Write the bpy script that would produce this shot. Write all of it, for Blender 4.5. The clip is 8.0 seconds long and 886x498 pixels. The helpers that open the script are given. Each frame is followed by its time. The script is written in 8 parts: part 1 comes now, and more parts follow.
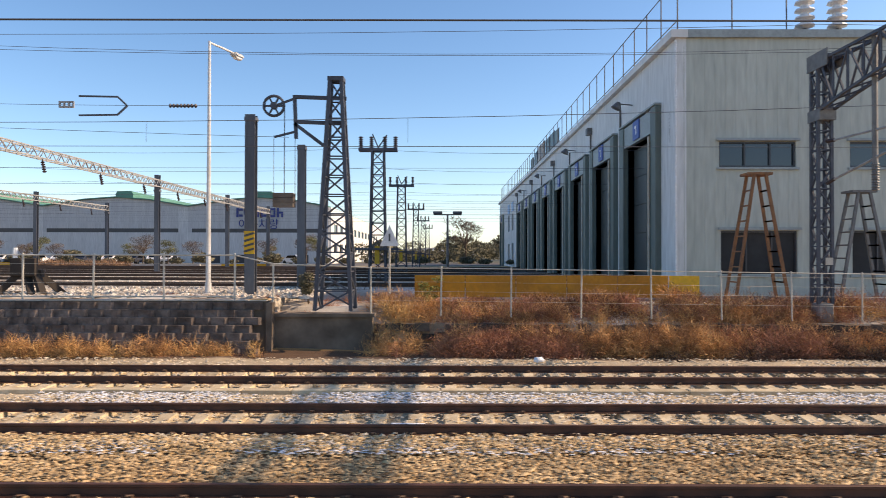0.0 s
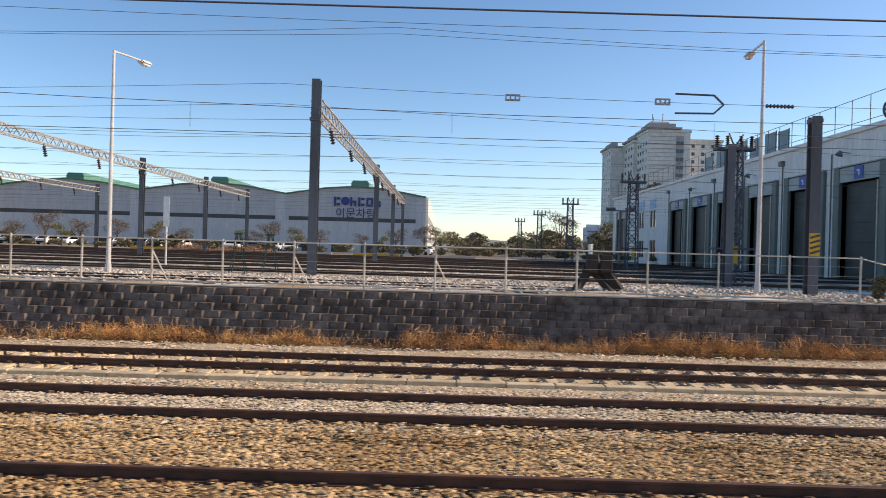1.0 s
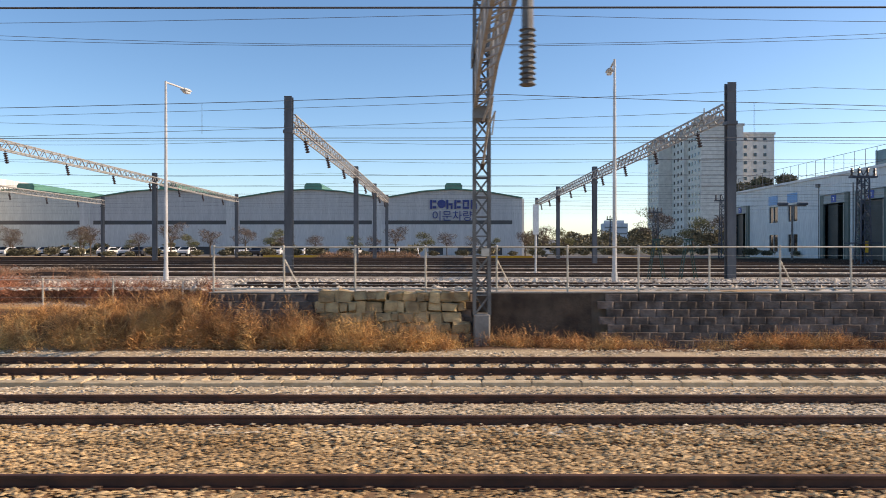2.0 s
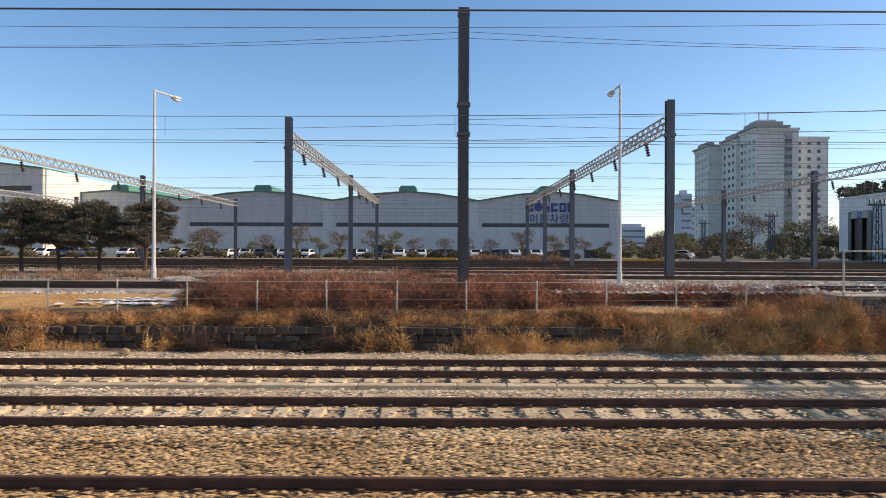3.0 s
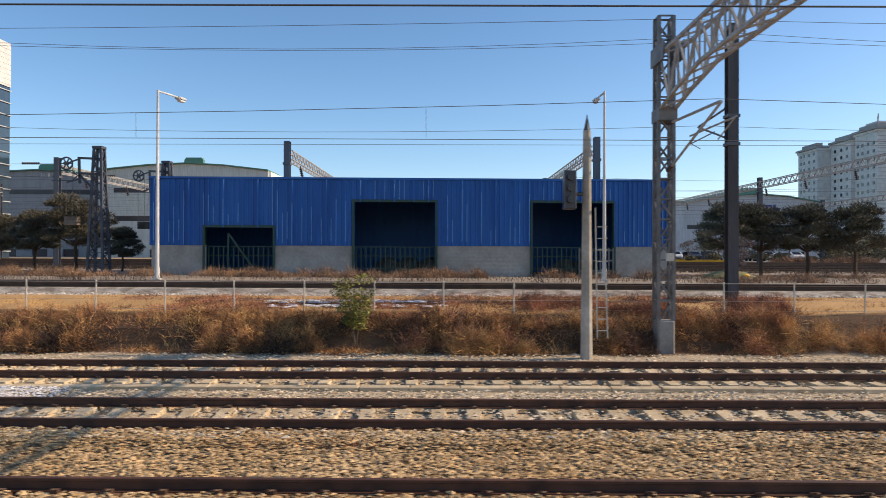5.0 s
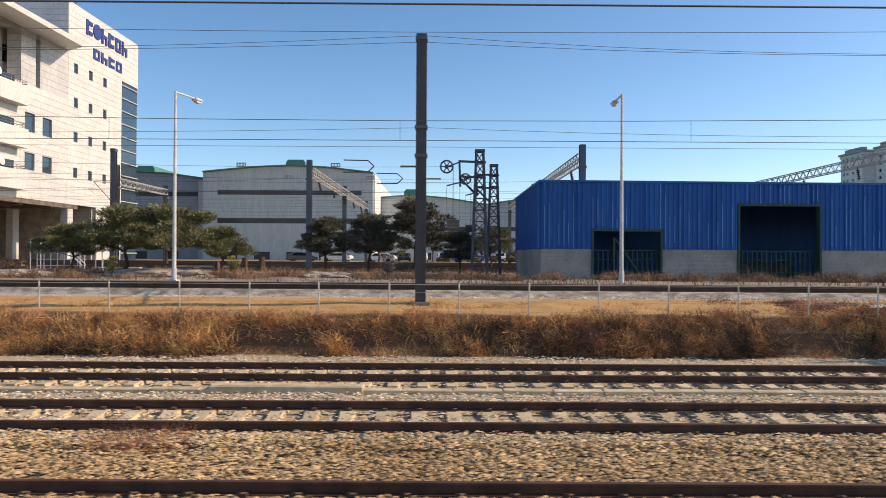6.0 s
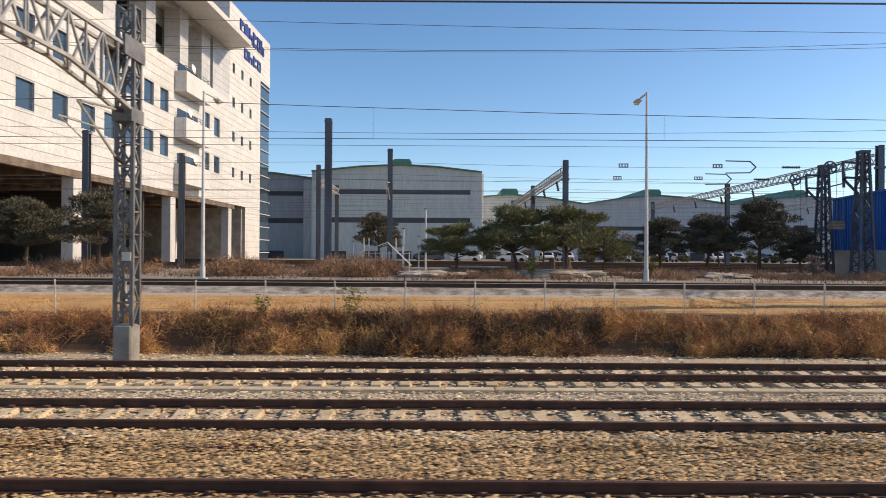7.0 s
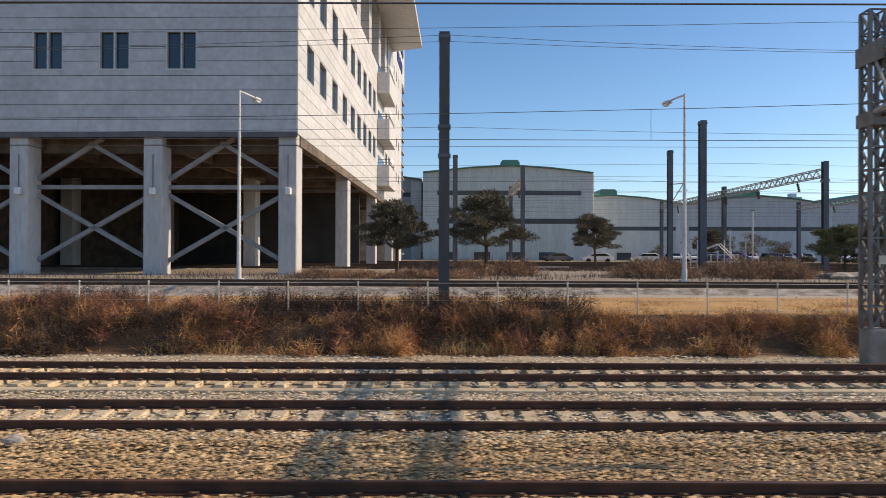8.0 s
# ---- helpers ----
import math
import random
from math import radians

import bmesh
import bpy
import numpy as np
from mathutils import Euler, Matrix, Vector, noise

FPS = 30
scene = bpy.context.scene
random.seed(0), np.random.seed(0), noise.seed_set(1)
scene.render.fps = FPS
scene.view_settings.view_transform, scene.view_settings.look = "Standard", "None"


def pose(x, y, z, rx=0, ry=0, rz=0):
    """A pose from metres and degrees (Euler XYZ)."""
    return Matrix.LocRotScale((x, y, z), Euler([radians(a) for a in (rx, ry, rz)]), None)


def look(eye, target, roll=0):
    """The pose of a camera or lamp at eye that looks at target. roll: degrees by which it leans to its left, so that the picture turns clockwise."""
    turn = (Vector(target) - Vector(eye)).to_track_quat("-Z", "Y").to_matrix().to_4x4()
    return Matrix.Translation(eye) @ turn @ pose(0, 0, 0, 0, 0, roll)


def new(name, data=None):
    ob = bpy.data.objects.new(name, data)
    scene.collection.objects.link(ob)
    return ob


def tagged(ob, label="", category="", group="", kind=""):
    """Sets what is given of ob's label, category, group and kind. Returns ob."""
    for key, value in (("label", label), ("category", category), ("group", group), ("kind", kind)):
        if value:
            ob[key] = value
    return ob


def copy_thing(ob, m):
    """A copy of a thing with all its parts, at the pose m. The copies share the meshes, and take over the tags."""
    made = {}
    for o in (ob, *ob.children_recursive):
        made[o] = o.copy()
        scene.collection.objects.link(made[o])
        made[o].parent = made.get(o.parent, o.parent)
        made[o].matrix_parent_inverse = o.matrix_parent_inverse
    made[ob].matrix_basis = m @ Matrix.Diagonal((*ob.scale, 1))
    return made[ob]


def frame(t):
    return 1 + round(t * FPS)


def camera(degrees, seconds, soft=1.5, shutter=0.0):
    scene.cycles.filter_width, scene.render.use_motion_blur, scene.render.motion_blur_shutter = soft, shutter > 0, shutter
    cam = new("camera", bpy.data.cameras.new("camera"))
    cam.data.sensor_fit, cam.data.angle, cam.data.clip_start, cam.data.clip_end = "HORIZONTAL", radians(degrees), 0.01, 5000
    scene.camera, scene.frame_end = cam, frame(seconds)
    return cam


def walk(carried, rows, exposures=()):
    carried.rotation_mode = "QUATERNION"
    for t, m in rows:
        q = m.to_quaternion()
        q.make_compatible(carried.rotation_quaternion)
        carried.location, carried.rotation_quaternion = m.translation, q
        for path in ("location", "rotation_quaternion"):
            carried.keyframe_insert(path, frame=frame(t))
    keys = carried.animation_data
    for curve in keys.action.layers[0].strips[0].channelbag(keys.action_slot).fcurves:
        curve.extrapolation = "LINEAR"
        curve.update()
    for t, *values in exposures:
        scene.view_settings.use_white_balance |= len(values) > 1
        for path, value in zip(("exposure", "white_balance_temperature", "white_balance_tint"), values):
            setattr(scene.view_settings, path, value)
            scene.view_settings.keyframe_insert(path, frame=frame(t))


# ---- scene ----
# camera: a phone held at the window of a train that runs along -X, eye 2.53 m over the rail heads (z = 0)
cam = camera(64.5, 8.0, soft=0.6, shutter=0.06)
PATH = [
    (0.0, 0.09, 0.0, 2.534, 90.61, -0.11, 0.17),
    (0.5, -9.11, 0.0, 2.534, 90.31, -0.26, -0.08),
    (1.0, -18.31, 0.0, 2.534, 89.90, -1.62, 0.12),
    (1.5, -27.52, 0.0, 2.534, 89.95, 0.28, 0.15),
    (1.7, -31.21, 0.0, 2.534, 89.86, 0.20, 0.15),
    (2.8, -51.55, 0.0, 2.534, 90.15, -0.24, 0.02),
    (3.0, -55.28, 0.0, 2.534, 90.13, -0.21, 0.03),
    (3.5, -64.68, 0.0, 2.534, 90.12, -0.13, 0.25),
    (4.0, -74.15, 0.0, 2.534, 90.10, -0.14, 0.28),
    (4.2, -77.96, 0.0, 2.534, 90.17, -0.17, 0.25),
    (5.3, -98.97, 0.0, 2.534, 90.29, -0.18, 0.41),
    (5.5, -102.77, 0.0, 2.534, 90.36, -0.15, 0.37),
    (6.0, -112.21, 0.0, 2.534, 90.43, -0.31, -0.05),
    (6.5, -121.62, 0.0, 2.534, 90.34, -0.27, -0.04),
    (7.0, -131.06, 0.0, 2.534, 90.33, -0.31, -0.10),
    (7.5, -140.55, 0.0, 2.534, 90.36, -0.30, -0.08),
    (7.7, -144.35, 0.0, 2.534, 90.41, -0.10, -0.13),
    (8.0, -150.06, 0.0, 2.534, 90.37, -0.18, -0.03),
]
walk(cam, [(r[0], pose(*r[1:])) for r in PATH], exposures=[(0.0, 0.60, 8050, 17), (1.0, 0.41, 7900, 16), (1.5, 0.42, 7900, 16), (4.0, 0.32, 7650, 14), (6.5, 0.33, 7600, 14), (7.5, 0.17, 7450, 13.5), (8.0, 0.17, 7400, 13.5)])

# daylight: clear winter sky, low sun off to the right, along the tracks
SUN_ELEV, SUN_AZ = 31.5, 86.0
world = bpy.data.worlds.new("sky")
scene.world = world
world.use_nodes = True
wn, wl = world.node_tree.nodes, world.node_tree.links
sky = wn.new("ShaderNodeTexSky")
sky.sky_type, sky.sun_disc = "NISHITA", False
sky.sun_elevation, sky.sun_rotation = radians(SUN_ELEV), radians(SUN_AZ)
sky.altitude, sky.air_density, sky.dust_density, sky.ozone_density = 50, 0.8, 0.5, 4.0
clear = wn.new("ShaderNodeHueSaturation")
clear.inputs["Saturation"].default_value = 1.16
wl.new(sky.outputs[0], clear.inputs["Color"])
tone = wn.new("ShaderNodeMix")
tone.data_type, tone.blend_type = "RGBA", "MULTIPLY"
tone.inputs[0].default_value, tone.inputs[7].default_value = 1.0, (1.20, 1.16, 1.10, 1.0)
wl.new(clear.outputs[0], tone.inputs[6])
wl.new(tone.outputs[2], wn["Background"].inputs[0])
wn["Background"].inputs[1].default_value = 0.15
sun = new("sun", bpy.data.lights.new("sun", "SUN"))
sun.data.energy, sun.data.angle, sun.data.color = 3.85, radians(0.53), (1.0, 0.855, 0.67)
to_sun = Vector((math.sin(radians(SUN_AZ)) * math.cos(radians(SUN_ELEV)), math.cos(radians(SUN_AZ)) * math.cos(radians(SUN_ELEV)), math.sin(radians(SUN_ELEV))))
sun.matrix_world = look((0, 0, 60), Vector((0, 0, 60)) - to_sun)


# ---- materials ----
def mat(name, c1, c2=None, scale=1.0, rough=0.8, bump=0.0, metal=0.0, vary=0.0, stretch=(1, 1, 1), fine=8.0, island=0.0, bscale=None, contrast=(0.35, 0.65)):
    """Two tones mixed by a noise, finer noise on top, optional relief, and a shift of value from piece to piece."""
    m = bpy.data.materials.new(name)
    m.use_nodes = True
    n, l = m.node_tree.nodes, m.node_tree.links
    b = n["Principled BSDF"]
    b.inputs["Roughness"].default_value, b.inputs["Metallic"].default_value = rough, metal
    c2 = c2 or tuple(v * 0.75 for v in c1)
    geo = n.new("ShaderNodeNewGeometry")
    mp = n.new("ShaderNodeMapping")
    mp.inputs["Scale"].default_value = stretch
    l.new(geo.outputs["Position"], mp.inputs["Vector"])
    n1 = n.new("ShaderNodeTexNoise")
    n1.inputs["Scale"].default_value, n1.inputs["Detail"].default_value = scale, 5
    l.new(mp.outputs[0], n1.inputs["Vector"])
    rr = n.new("ShaderNodeMapRange")
    rr.inputs[1].default_value, rr.inputs[2].default_value = contrast
    l.new(n1.outputs["Fac"], rr.inputs[0])
    mix = n.new("ShaderNodeMix")
    mix.data_type = "RGBA"
    mix.inputs[6].default_value, mix.inputs[7].default_value = (*c1, 1), (*c2, 1)
    l.new(rr.outputs[0], mix.inputs[0])
    n2 = n.new("ShaderNodeTexNoise")
    n2.inputs["Scale"].default_value, n2.inputs["Detail"].default_value = scale * fine, 3
    l.new(mp.outputs[0], n2.inputs["Vector"])
    hsv = n.new("ShaderNodeHueSaturation")
    l.new(mix.outputs[2], hsv.inputs["Color"])
    v = n.new("ShaderNodeMapRange")
    v.inputs[1].default_value, v.inputs[2].default_value, v.inputs[3].default_value, v.inputs[4].default_value = 0.25, 0.75, 0.84, 1.16
    l.new(n2.outputs["Fac"], v.inputs[0])
    last = v.outputs[0]
    for amount, node, out in ((vary, "ShaderNodeObjectInfo", "Random"), (island, "ShaderNodeNewGeometry", "Random Per Island")):
        if amount:
            o = n.new(node)
            r = n.new("ShaderNodeMapRange")
            r.inputs[3].default_value, r.inputs[4].default_value = 1 - amount, 1 + amount
            l.new(o.outputs[out], r.inputs[0])
            mu = n.new("ShaderNodeMath")
            mu.operation = "MULTIPLY"
            l.new(last, mu.inputs[0]), l.new(r.outputs[0], mu.inputs[1])
            last = mu.outputs[0]
    l.new(last, hsv.inputs["Value"])
    l.new(hsv.outputs[0], b.inputs["Base Color"])
    if bump:
        bp = n.new("ShaderNodeBump")
        bp.inputs["Strength"].default_value, bp.inputs["Distance"].default_value = 1.0, bump
        if bscale:
            n3 = n.new("ShaderNodeTexVoronoi")
            n3.inputs["Scale"].default_value = bscale
            l.new(geo.outputs["Position"], n3.inputs["Vector"])
            l.new(n3.outputs["Distance"], bp.inputs["Height"])
        else:
            l.new(n2.outputs["Fac"], bp.inputs["Height"])
        l.new(bp.outputs[0], b.inputs["Normal"])
    return m


def glass_mat(name, tint, rough=0.05):
    m = mat(name, tint, tuple(v * 0.8 for v in tint), 0.6, rough)
    m.node_tree.nodes["Principled BSDF"].inputs["Specular IOR Level"].default_value = 0.9
    return m


M = dict(
    rail=mat("rusty rail steel", (0.105, 0.040, 0.021), (0.052, 0.020, 0.011), 3, 0.65, 0.002),
    sleeper=mat("concrete sleeper", (0.60, 0.49, 0.33), (0.44, 0.335, 0.205), 4, 0.9, 0.004, vary=0.15),
    old_sleeper=mat("brown weathered sleeper", (0.22, 0.13, 0.07), (0.13, 0.075, 0.04), 4, 0.9, 0.004, vary=0.15),
    clip=mat("rusty rail clip", (0.10, 0.055, 0.03), (0.06, 0.03, 0.02), 8, 0.7),
    stone=mat("tan ballast stone", (0.60, 0.42, 0.225), (0.43, 0.275, 0.132), 0.45, 0.9, island=0.4),
    stone_grey=mat("pale ballast stone", (0.63, 0.525, 0.385), (0.50, 0.395, 0.265), 0.3, 0.9, island=0.38),
    gravel=mat("pale yard gravel", (0.64, 0.57, 0.48), (0.40, 0.33, 0.26), 1.5, 0.95, island=0.45),
    block=mat("dark split-face block", (0.19, 0.150, 0.130), (0.075, 0.056, 0.047), 2.5, 0.9, 0.02, vary=0.25, island=0.15, fine=6),
    oldstone=mat("sunlit tan stone", (0.50, 0.37, 0.20), (0.24, 0.165, 0.09), 2.5, 0.9, 0.02, vary=0.2),
    concrete=mat("weathered concrete", (0.46, 0.42, 0.36), (0.31, 0.275, 0.225), 1.2, 0.9, 0.004, vary=0.05),
    concrete_dark=mat("stained and shade-dark concrete", (0.20, 0.155, 0.118), (0.095, 0.072, 0.054), 1.2, 0.9, 0.006),
    pier=mat("mid-grey concrete", (0.29, 0.275, 0.255), (0.19, 0.175, 0.155), 2.0, 0.9, 0.004, vary=0.05),
    galv=mat("galvanised steel", (0.20, 0.195, 0.185), (0.125, 0.12, 0.115), 3, 0.55, metal=0.25),
    pole=mat("dark grey painted steel", (0.13, 0.14, 0.155), (0.085, 0.09, 0.10), 2, 0.6, metal=0.2, stretch=(1, 1, 0.2)),
    pole_brown=mat("dark oxide steel", (0.09, 0.084, 0.086), (0.06, 0.056, 0.058), 2, 0.65, metal=0.2, stretch=(1, 1, 0.2)),
    truss=mat("pale galvanised truss", (0.38, 0.38, 0.37), (0.28, 0.27, 0.255), 3, 0.6, metal=0.15),
    lamp=mat("white painted lamp steel", (0.62, 0.62, 0.61), (0.50, 0.50, 0.49), 1.5, 0.45),
    lens=mat("frosted lamp glass", (0.8, 0.8, 0.77), (0.7, 0.7, 0.68), 5, 0.3),
    wire=mat("dark wire", (0.085, 0.095, 0.11), (0.06, 0.065, 0.075), 1, 0.6),
    insul=mat("dark brown insulator", (0.05, 0.03, 0.03), (0.03, 0.02, 0.02), 4, 0.3),
    insul_white=mat("white porcelain insulator", (0.75, 0.75, 0.74), (0.6, 0.6, 0.6), 4, 0.25),
    fence=mat("pale fence steel", (0.60, 0.56, 0.48), (0.46, 0.42, 0.35), 4, 0.6, metal=0.1),
    hall=mat("grey metal wall sheet", (0.52, 0.51, 0.50), (0.45, 0.44, 0.435), 0.25, 0.6, stretch=(4, 4, 0.4)),
    hall_tall=mat("light grey-green wall sheet", (0.57, 0.595, 0.55), (0.51, 0.53, 0.49), 0.25, 0.6, stretch=(4, 4, 0.4)),
    hall_dim=mat("dull blue-grey wall sheet", (0.34, 0.345, 0.35), (0.29, 0.295, 0.30), 0.25, 0.6, stretch=(4, 4, 0.4)),
    hall_light=mat("pale metal wall sheet", (0.60, 0.59, 0.57), (0.53, 0.52, 0.505), 0.25, 0.6, stretch=(4, 4, 0.4)),
    hall_white=mat("white sheet, sunlit hall ends and gutter", (0.74, 0.73, 0.70), (0.66, 0.65, 0.62), 0.2, 0.6, stretch=(1, 1, 0.2)),
    green=mat("green roof sheet", (0.09, 0.25, 0.185), (0.075, 0.205, 0.15), 0.3, 0.5),
    strip=mat("dark window strip", (0.06, 0.06, 0.07), (0.04, 0.04, 0.045), 0.5, 0.3),
    depot_side=mat("side wall panel, brighter light in the colour", (0.70, 0.71, 0.69), (0.63, 0.64, 0.62), 0.35, 0.65, 0.002, stretch=(2, 2, 0.3)),
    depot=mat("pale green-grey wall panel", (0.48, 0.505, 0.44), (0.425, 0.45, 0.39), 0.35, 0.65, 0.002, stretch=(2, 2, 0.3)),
    depot_trim=mat("grey-green parapet trim", (0.33, 0.37, 0.36), (0.28, 0.31, 0.30), 1, 0.5),
    depot_green=mat("dark green door frame", (0.135, 0.17, 0.15), (0.10, 0.13, 0.115), 0.7, 0.55, stretch=(1, 1, 0.3)),
    door=mat("dark green door sheet", (0.05, 0.06, 0.056), (0.035, 0.043, 0.04), 0.8, 0.5),
    dark=mat("near-black, interior shade in the colour", (0.05, 0.05, 0.05), (0.03, 0.03, 0.03), 0.5, 0.9),
    blue_plate=mat("blue sign plate", (0.03, 0.09, 0.38), (0.03, 0.08, 0.33), 2, 0.5),
    white=mat("white paint", (0.8, 0.8, 0.79), (0.72, 0.72, 0.7), 2, 0.6),
    blue=mat("cobalt blue corrugated sheet", (0.012, 0.135, 0.42), (0.009, 0.105, 0.35), 0.5, 0.5, stretch=(2, 2, 0.2)),
    blue_pale=mat("pale blue, sunlit sheet and name boards", (0.13, 0.36, 0.64), (0.11, 0.33, 0.60), 0.5, 0.45, stretch=(2, 2, 0.2)),
    yard_rail=mat("dark yard rail steel", (0.085, 0.052, 0.036), (0.05, 0.031, 0.022), 3, 0.8),
    tarp=mat("olive tarpaulin", (0.22, 0.21, 0.08), (0.15, 0.14, 0.06), 2, 0.7, 0.02),
    red=mat("red vehicle paint", (0.55, 0.05, 0.04), (0.45, 0.04, 0.035), 1, 0.35),
    blockwork=mat("grey block masonry", (0.42, 0.40, 0.36), (0.31, 0.29, 0.26), 0.9, 0.9, 0.004, vary=0.12),
    cream=mat("cream base, sunlit tone", (0.66, 0.60, 0.46), (0.58, 0.52, 0.38), 0.8, 0.8),
    joint=mat("open cladding joint", (0.15, 0.15, 0.155), (0.11, 0.11, 0.115), 1, 0.9),
    joint_pale=mat("pale cladding joint", (0.36, 0.35, 0.33), (0.30, 0.29, 0.275), 1, 0.9),
    column=mat("grey painted concrete column", (0.55, 0.54, 0.525), (0.46, 0.45, 0.435), 0.8, 0.8, 0.003, stretch=(1, 1, 0.3)),
    yardbrush=mat("dull brown yard brush", (0.38, 0.225, 0.13), (0.17, 0.10, 0.065), 1.2, 0.9, island=0.25, contrast=(0.4, 0.6)),
    brace=mat("weathered grey brace steel", (0.33, 0.32, 0.31), (0.25, 0.24, 0.235), 2, 0.7),
    haze=mat("distant render, haze in the colour", (0.50, 0.55, 0.62), (0.46, 0.51, 0.58), 0.02, 1.0),
    shrubtwig=mat("purple-grey bare twigs", (0.20, 0.16, 0.16), (0.13, 0.10, 0.10), 2, 0.9, island=0.3),
    lattice=mat("dark slate lattice steel", (0.085, 0.095, 0.115), (0.055, 0.06, 0.075), 2, 0.6, metal=0.2),
    beige=mat("beige sheet board", (0.50, 0.47, 0.43), (0.43, 0.40, 0.37), 1, 0.7),
    hall_late=mat("pale grey-green metal wall sheet", (0.57, 0.585, 0.55), (0.50, 0.515, 0.485), 0.25, 0.6, stretch=(4, 4, 0.4)),
    panel=mat("white stone cladding panel", (0.59, 0.585, 0.565), (0.52, 0.515, 0.495), 0.5, 0.6, vary=0.05),
    # Greyer copy of the white panel, mostly for faces in shade.
    panel_grey=mat("grey cladding panel, partly painted shade", (0.53, 0.53, 0.535), (0.46, 0.46, 0.465), 0.4, 0.5, vary=0.06),
    glass=glass_mat("bluish window glass", (0.035, 0.06, 0.09)),
    glass_dark=glass_mat("dark window glass", (0.015, 0.018, 0.022)),
    winframe=mat("silver window frame", (0.55, 0.55, 0.54), (0.48, 0.48, 0.47), 3, 0.4, metal=0.2),
    apt=mat("apartment render", (0.66, 0.64, 0.61), (0.60, 0.58, 0.55), 0.1, 0.8),
    apt_dark=mat("apartment grey render", (0.36, 0.35, 0.34), (0.31, 0.30, 0.29), 0.1, 0.8),
    yellow=mat("yellow painted board", (0.60, 0.36, 0.02), (0.50, 0.29, 0.02), 1.0, 0.6),
    yellow_bright=mat("bright yellow paint", (0.85, 0.48, 0.02), (0.75, 0.41, 0.02), 1.0, 0.5),
    ochre=mat("ochre painted board", (0.62, 0.255, 0.014), (0.46, 0.18, 0.012), 1.2, 0.7),
    orange=mat("rusty orange steel", (0.30, 0.13, 0.05), (0.20, 0.09, 0.04), 3, 0.7),
    green_paint=mat("green painted steel", (0.015, 0.065, 0.05), (0.01, 0.045, 0.035), 3, 0.5),
    bark=mat("pine bark", (0.12, 0.075, 0.05), (0.07, 0.045, 0.03), 5, 0.95, 0.01, stretch=(1, 1, 0.3)),
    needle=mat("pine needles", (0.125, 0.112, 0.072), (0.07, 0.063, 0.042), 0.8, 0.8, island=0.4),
    # Brighter copy of the needles above, with sunlight put into the colour.
    needle_lit=mat("pine needles, sunlit tone", (0.20, 0.195, 0.08), (0.105, 0.105, 0.048), 0.8, 0.8, island=0.4),
    twig=mat("bare twigs", (0.16, 0.12, 0.09), (0.11, 0.08, 0.06), 1, 0.9, island=0.3),
    shade_block=mat("brown masonry, shade in the colour", (0.115, 0.083, 0.06), (0.055, 0.038, 0.028), 2.0, 0.95, 0.02, island=0.3),
    bush=mat("winter hedge leaves", (0.20, 0.18, 0.11), (0.115, 0.105, 0.068), 0.5, 0.9, island=0.4),
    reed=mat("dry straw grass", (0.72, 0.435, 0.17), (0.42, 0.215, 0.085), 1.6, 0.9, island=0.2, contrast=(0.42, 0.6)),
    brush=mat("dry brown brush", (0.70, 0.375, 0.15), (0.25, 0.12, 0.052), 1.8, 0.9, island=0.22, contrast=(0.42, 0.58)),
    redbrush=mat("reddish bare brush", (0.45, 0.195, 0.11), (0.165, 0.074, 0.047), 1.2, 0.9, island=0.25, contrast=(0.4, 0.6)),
    bramble=mat("dead dark bramble stems, hollow shade added", (0.085, 0.052, 0.036), (0.04, 0.024, 0.018), 1.5, 0.9, island=0.3),
    greenleaf=mat("yellow-green shrub leaves", (0.26, 0.24, 0.05), (0.13, 0.13, 0.03), 2.0, 0.7, island=0.4),
    car_white=mat("white car paint", (0.78, 0.78, 0.78), (0.75, 0.75, 0.75), 1, 0.25),
    car_dark=mat("dark car paint", (0.05, 0.055, 0.07), (0.04, 0.045, 0.06), 1, 0.25),
    car_blue=mat("blue truck paint", (0.03, 0.08, 0.35), (0.025, 0.07, 0.3), 1, 0.3),
    tyre=mat("tyre rubber", (0.025, 0.025, 0.025), (0.02, 0.02, 0.02), 5, 0.9),
    sign_blue=mat("navy sign paint", (0.025, 0.05, 0.22), (0.02, 0.04, 0.19), 2, 0.5),
    wood=mat("old timber", (0.05, 0.038, 0.03), (0.03, 0.023, 0.018), 2, 0.9, 0.004),
    teal=mat("grey-teal board", (0.22, 0.33, 0.35), (0.18, 0.27, 0.29), 1, 0.6),
    yard_bed=mat("dull yard ballast", (0.58, 0.51, 0.43), (0.25, 0.2, 0.155), 5, 0.95, 0.04, stretch=(0.5, 1, 1), fine=6),
    hill=mat("blue-grey with haze in the colour", (0.22, 0.25, 0.27), (0.18, 0.20, 0.21), 0.02, 1.0),
    snow=mat("patchy white frost", (0.72, 0.72, 0.73), (0.6, 0.58, 0.56), 2, 0.9),
)

M["blue"].node_tree.nodes["Principled BSDF"].inputs["Specular IOR Level"].default_value = 0.35


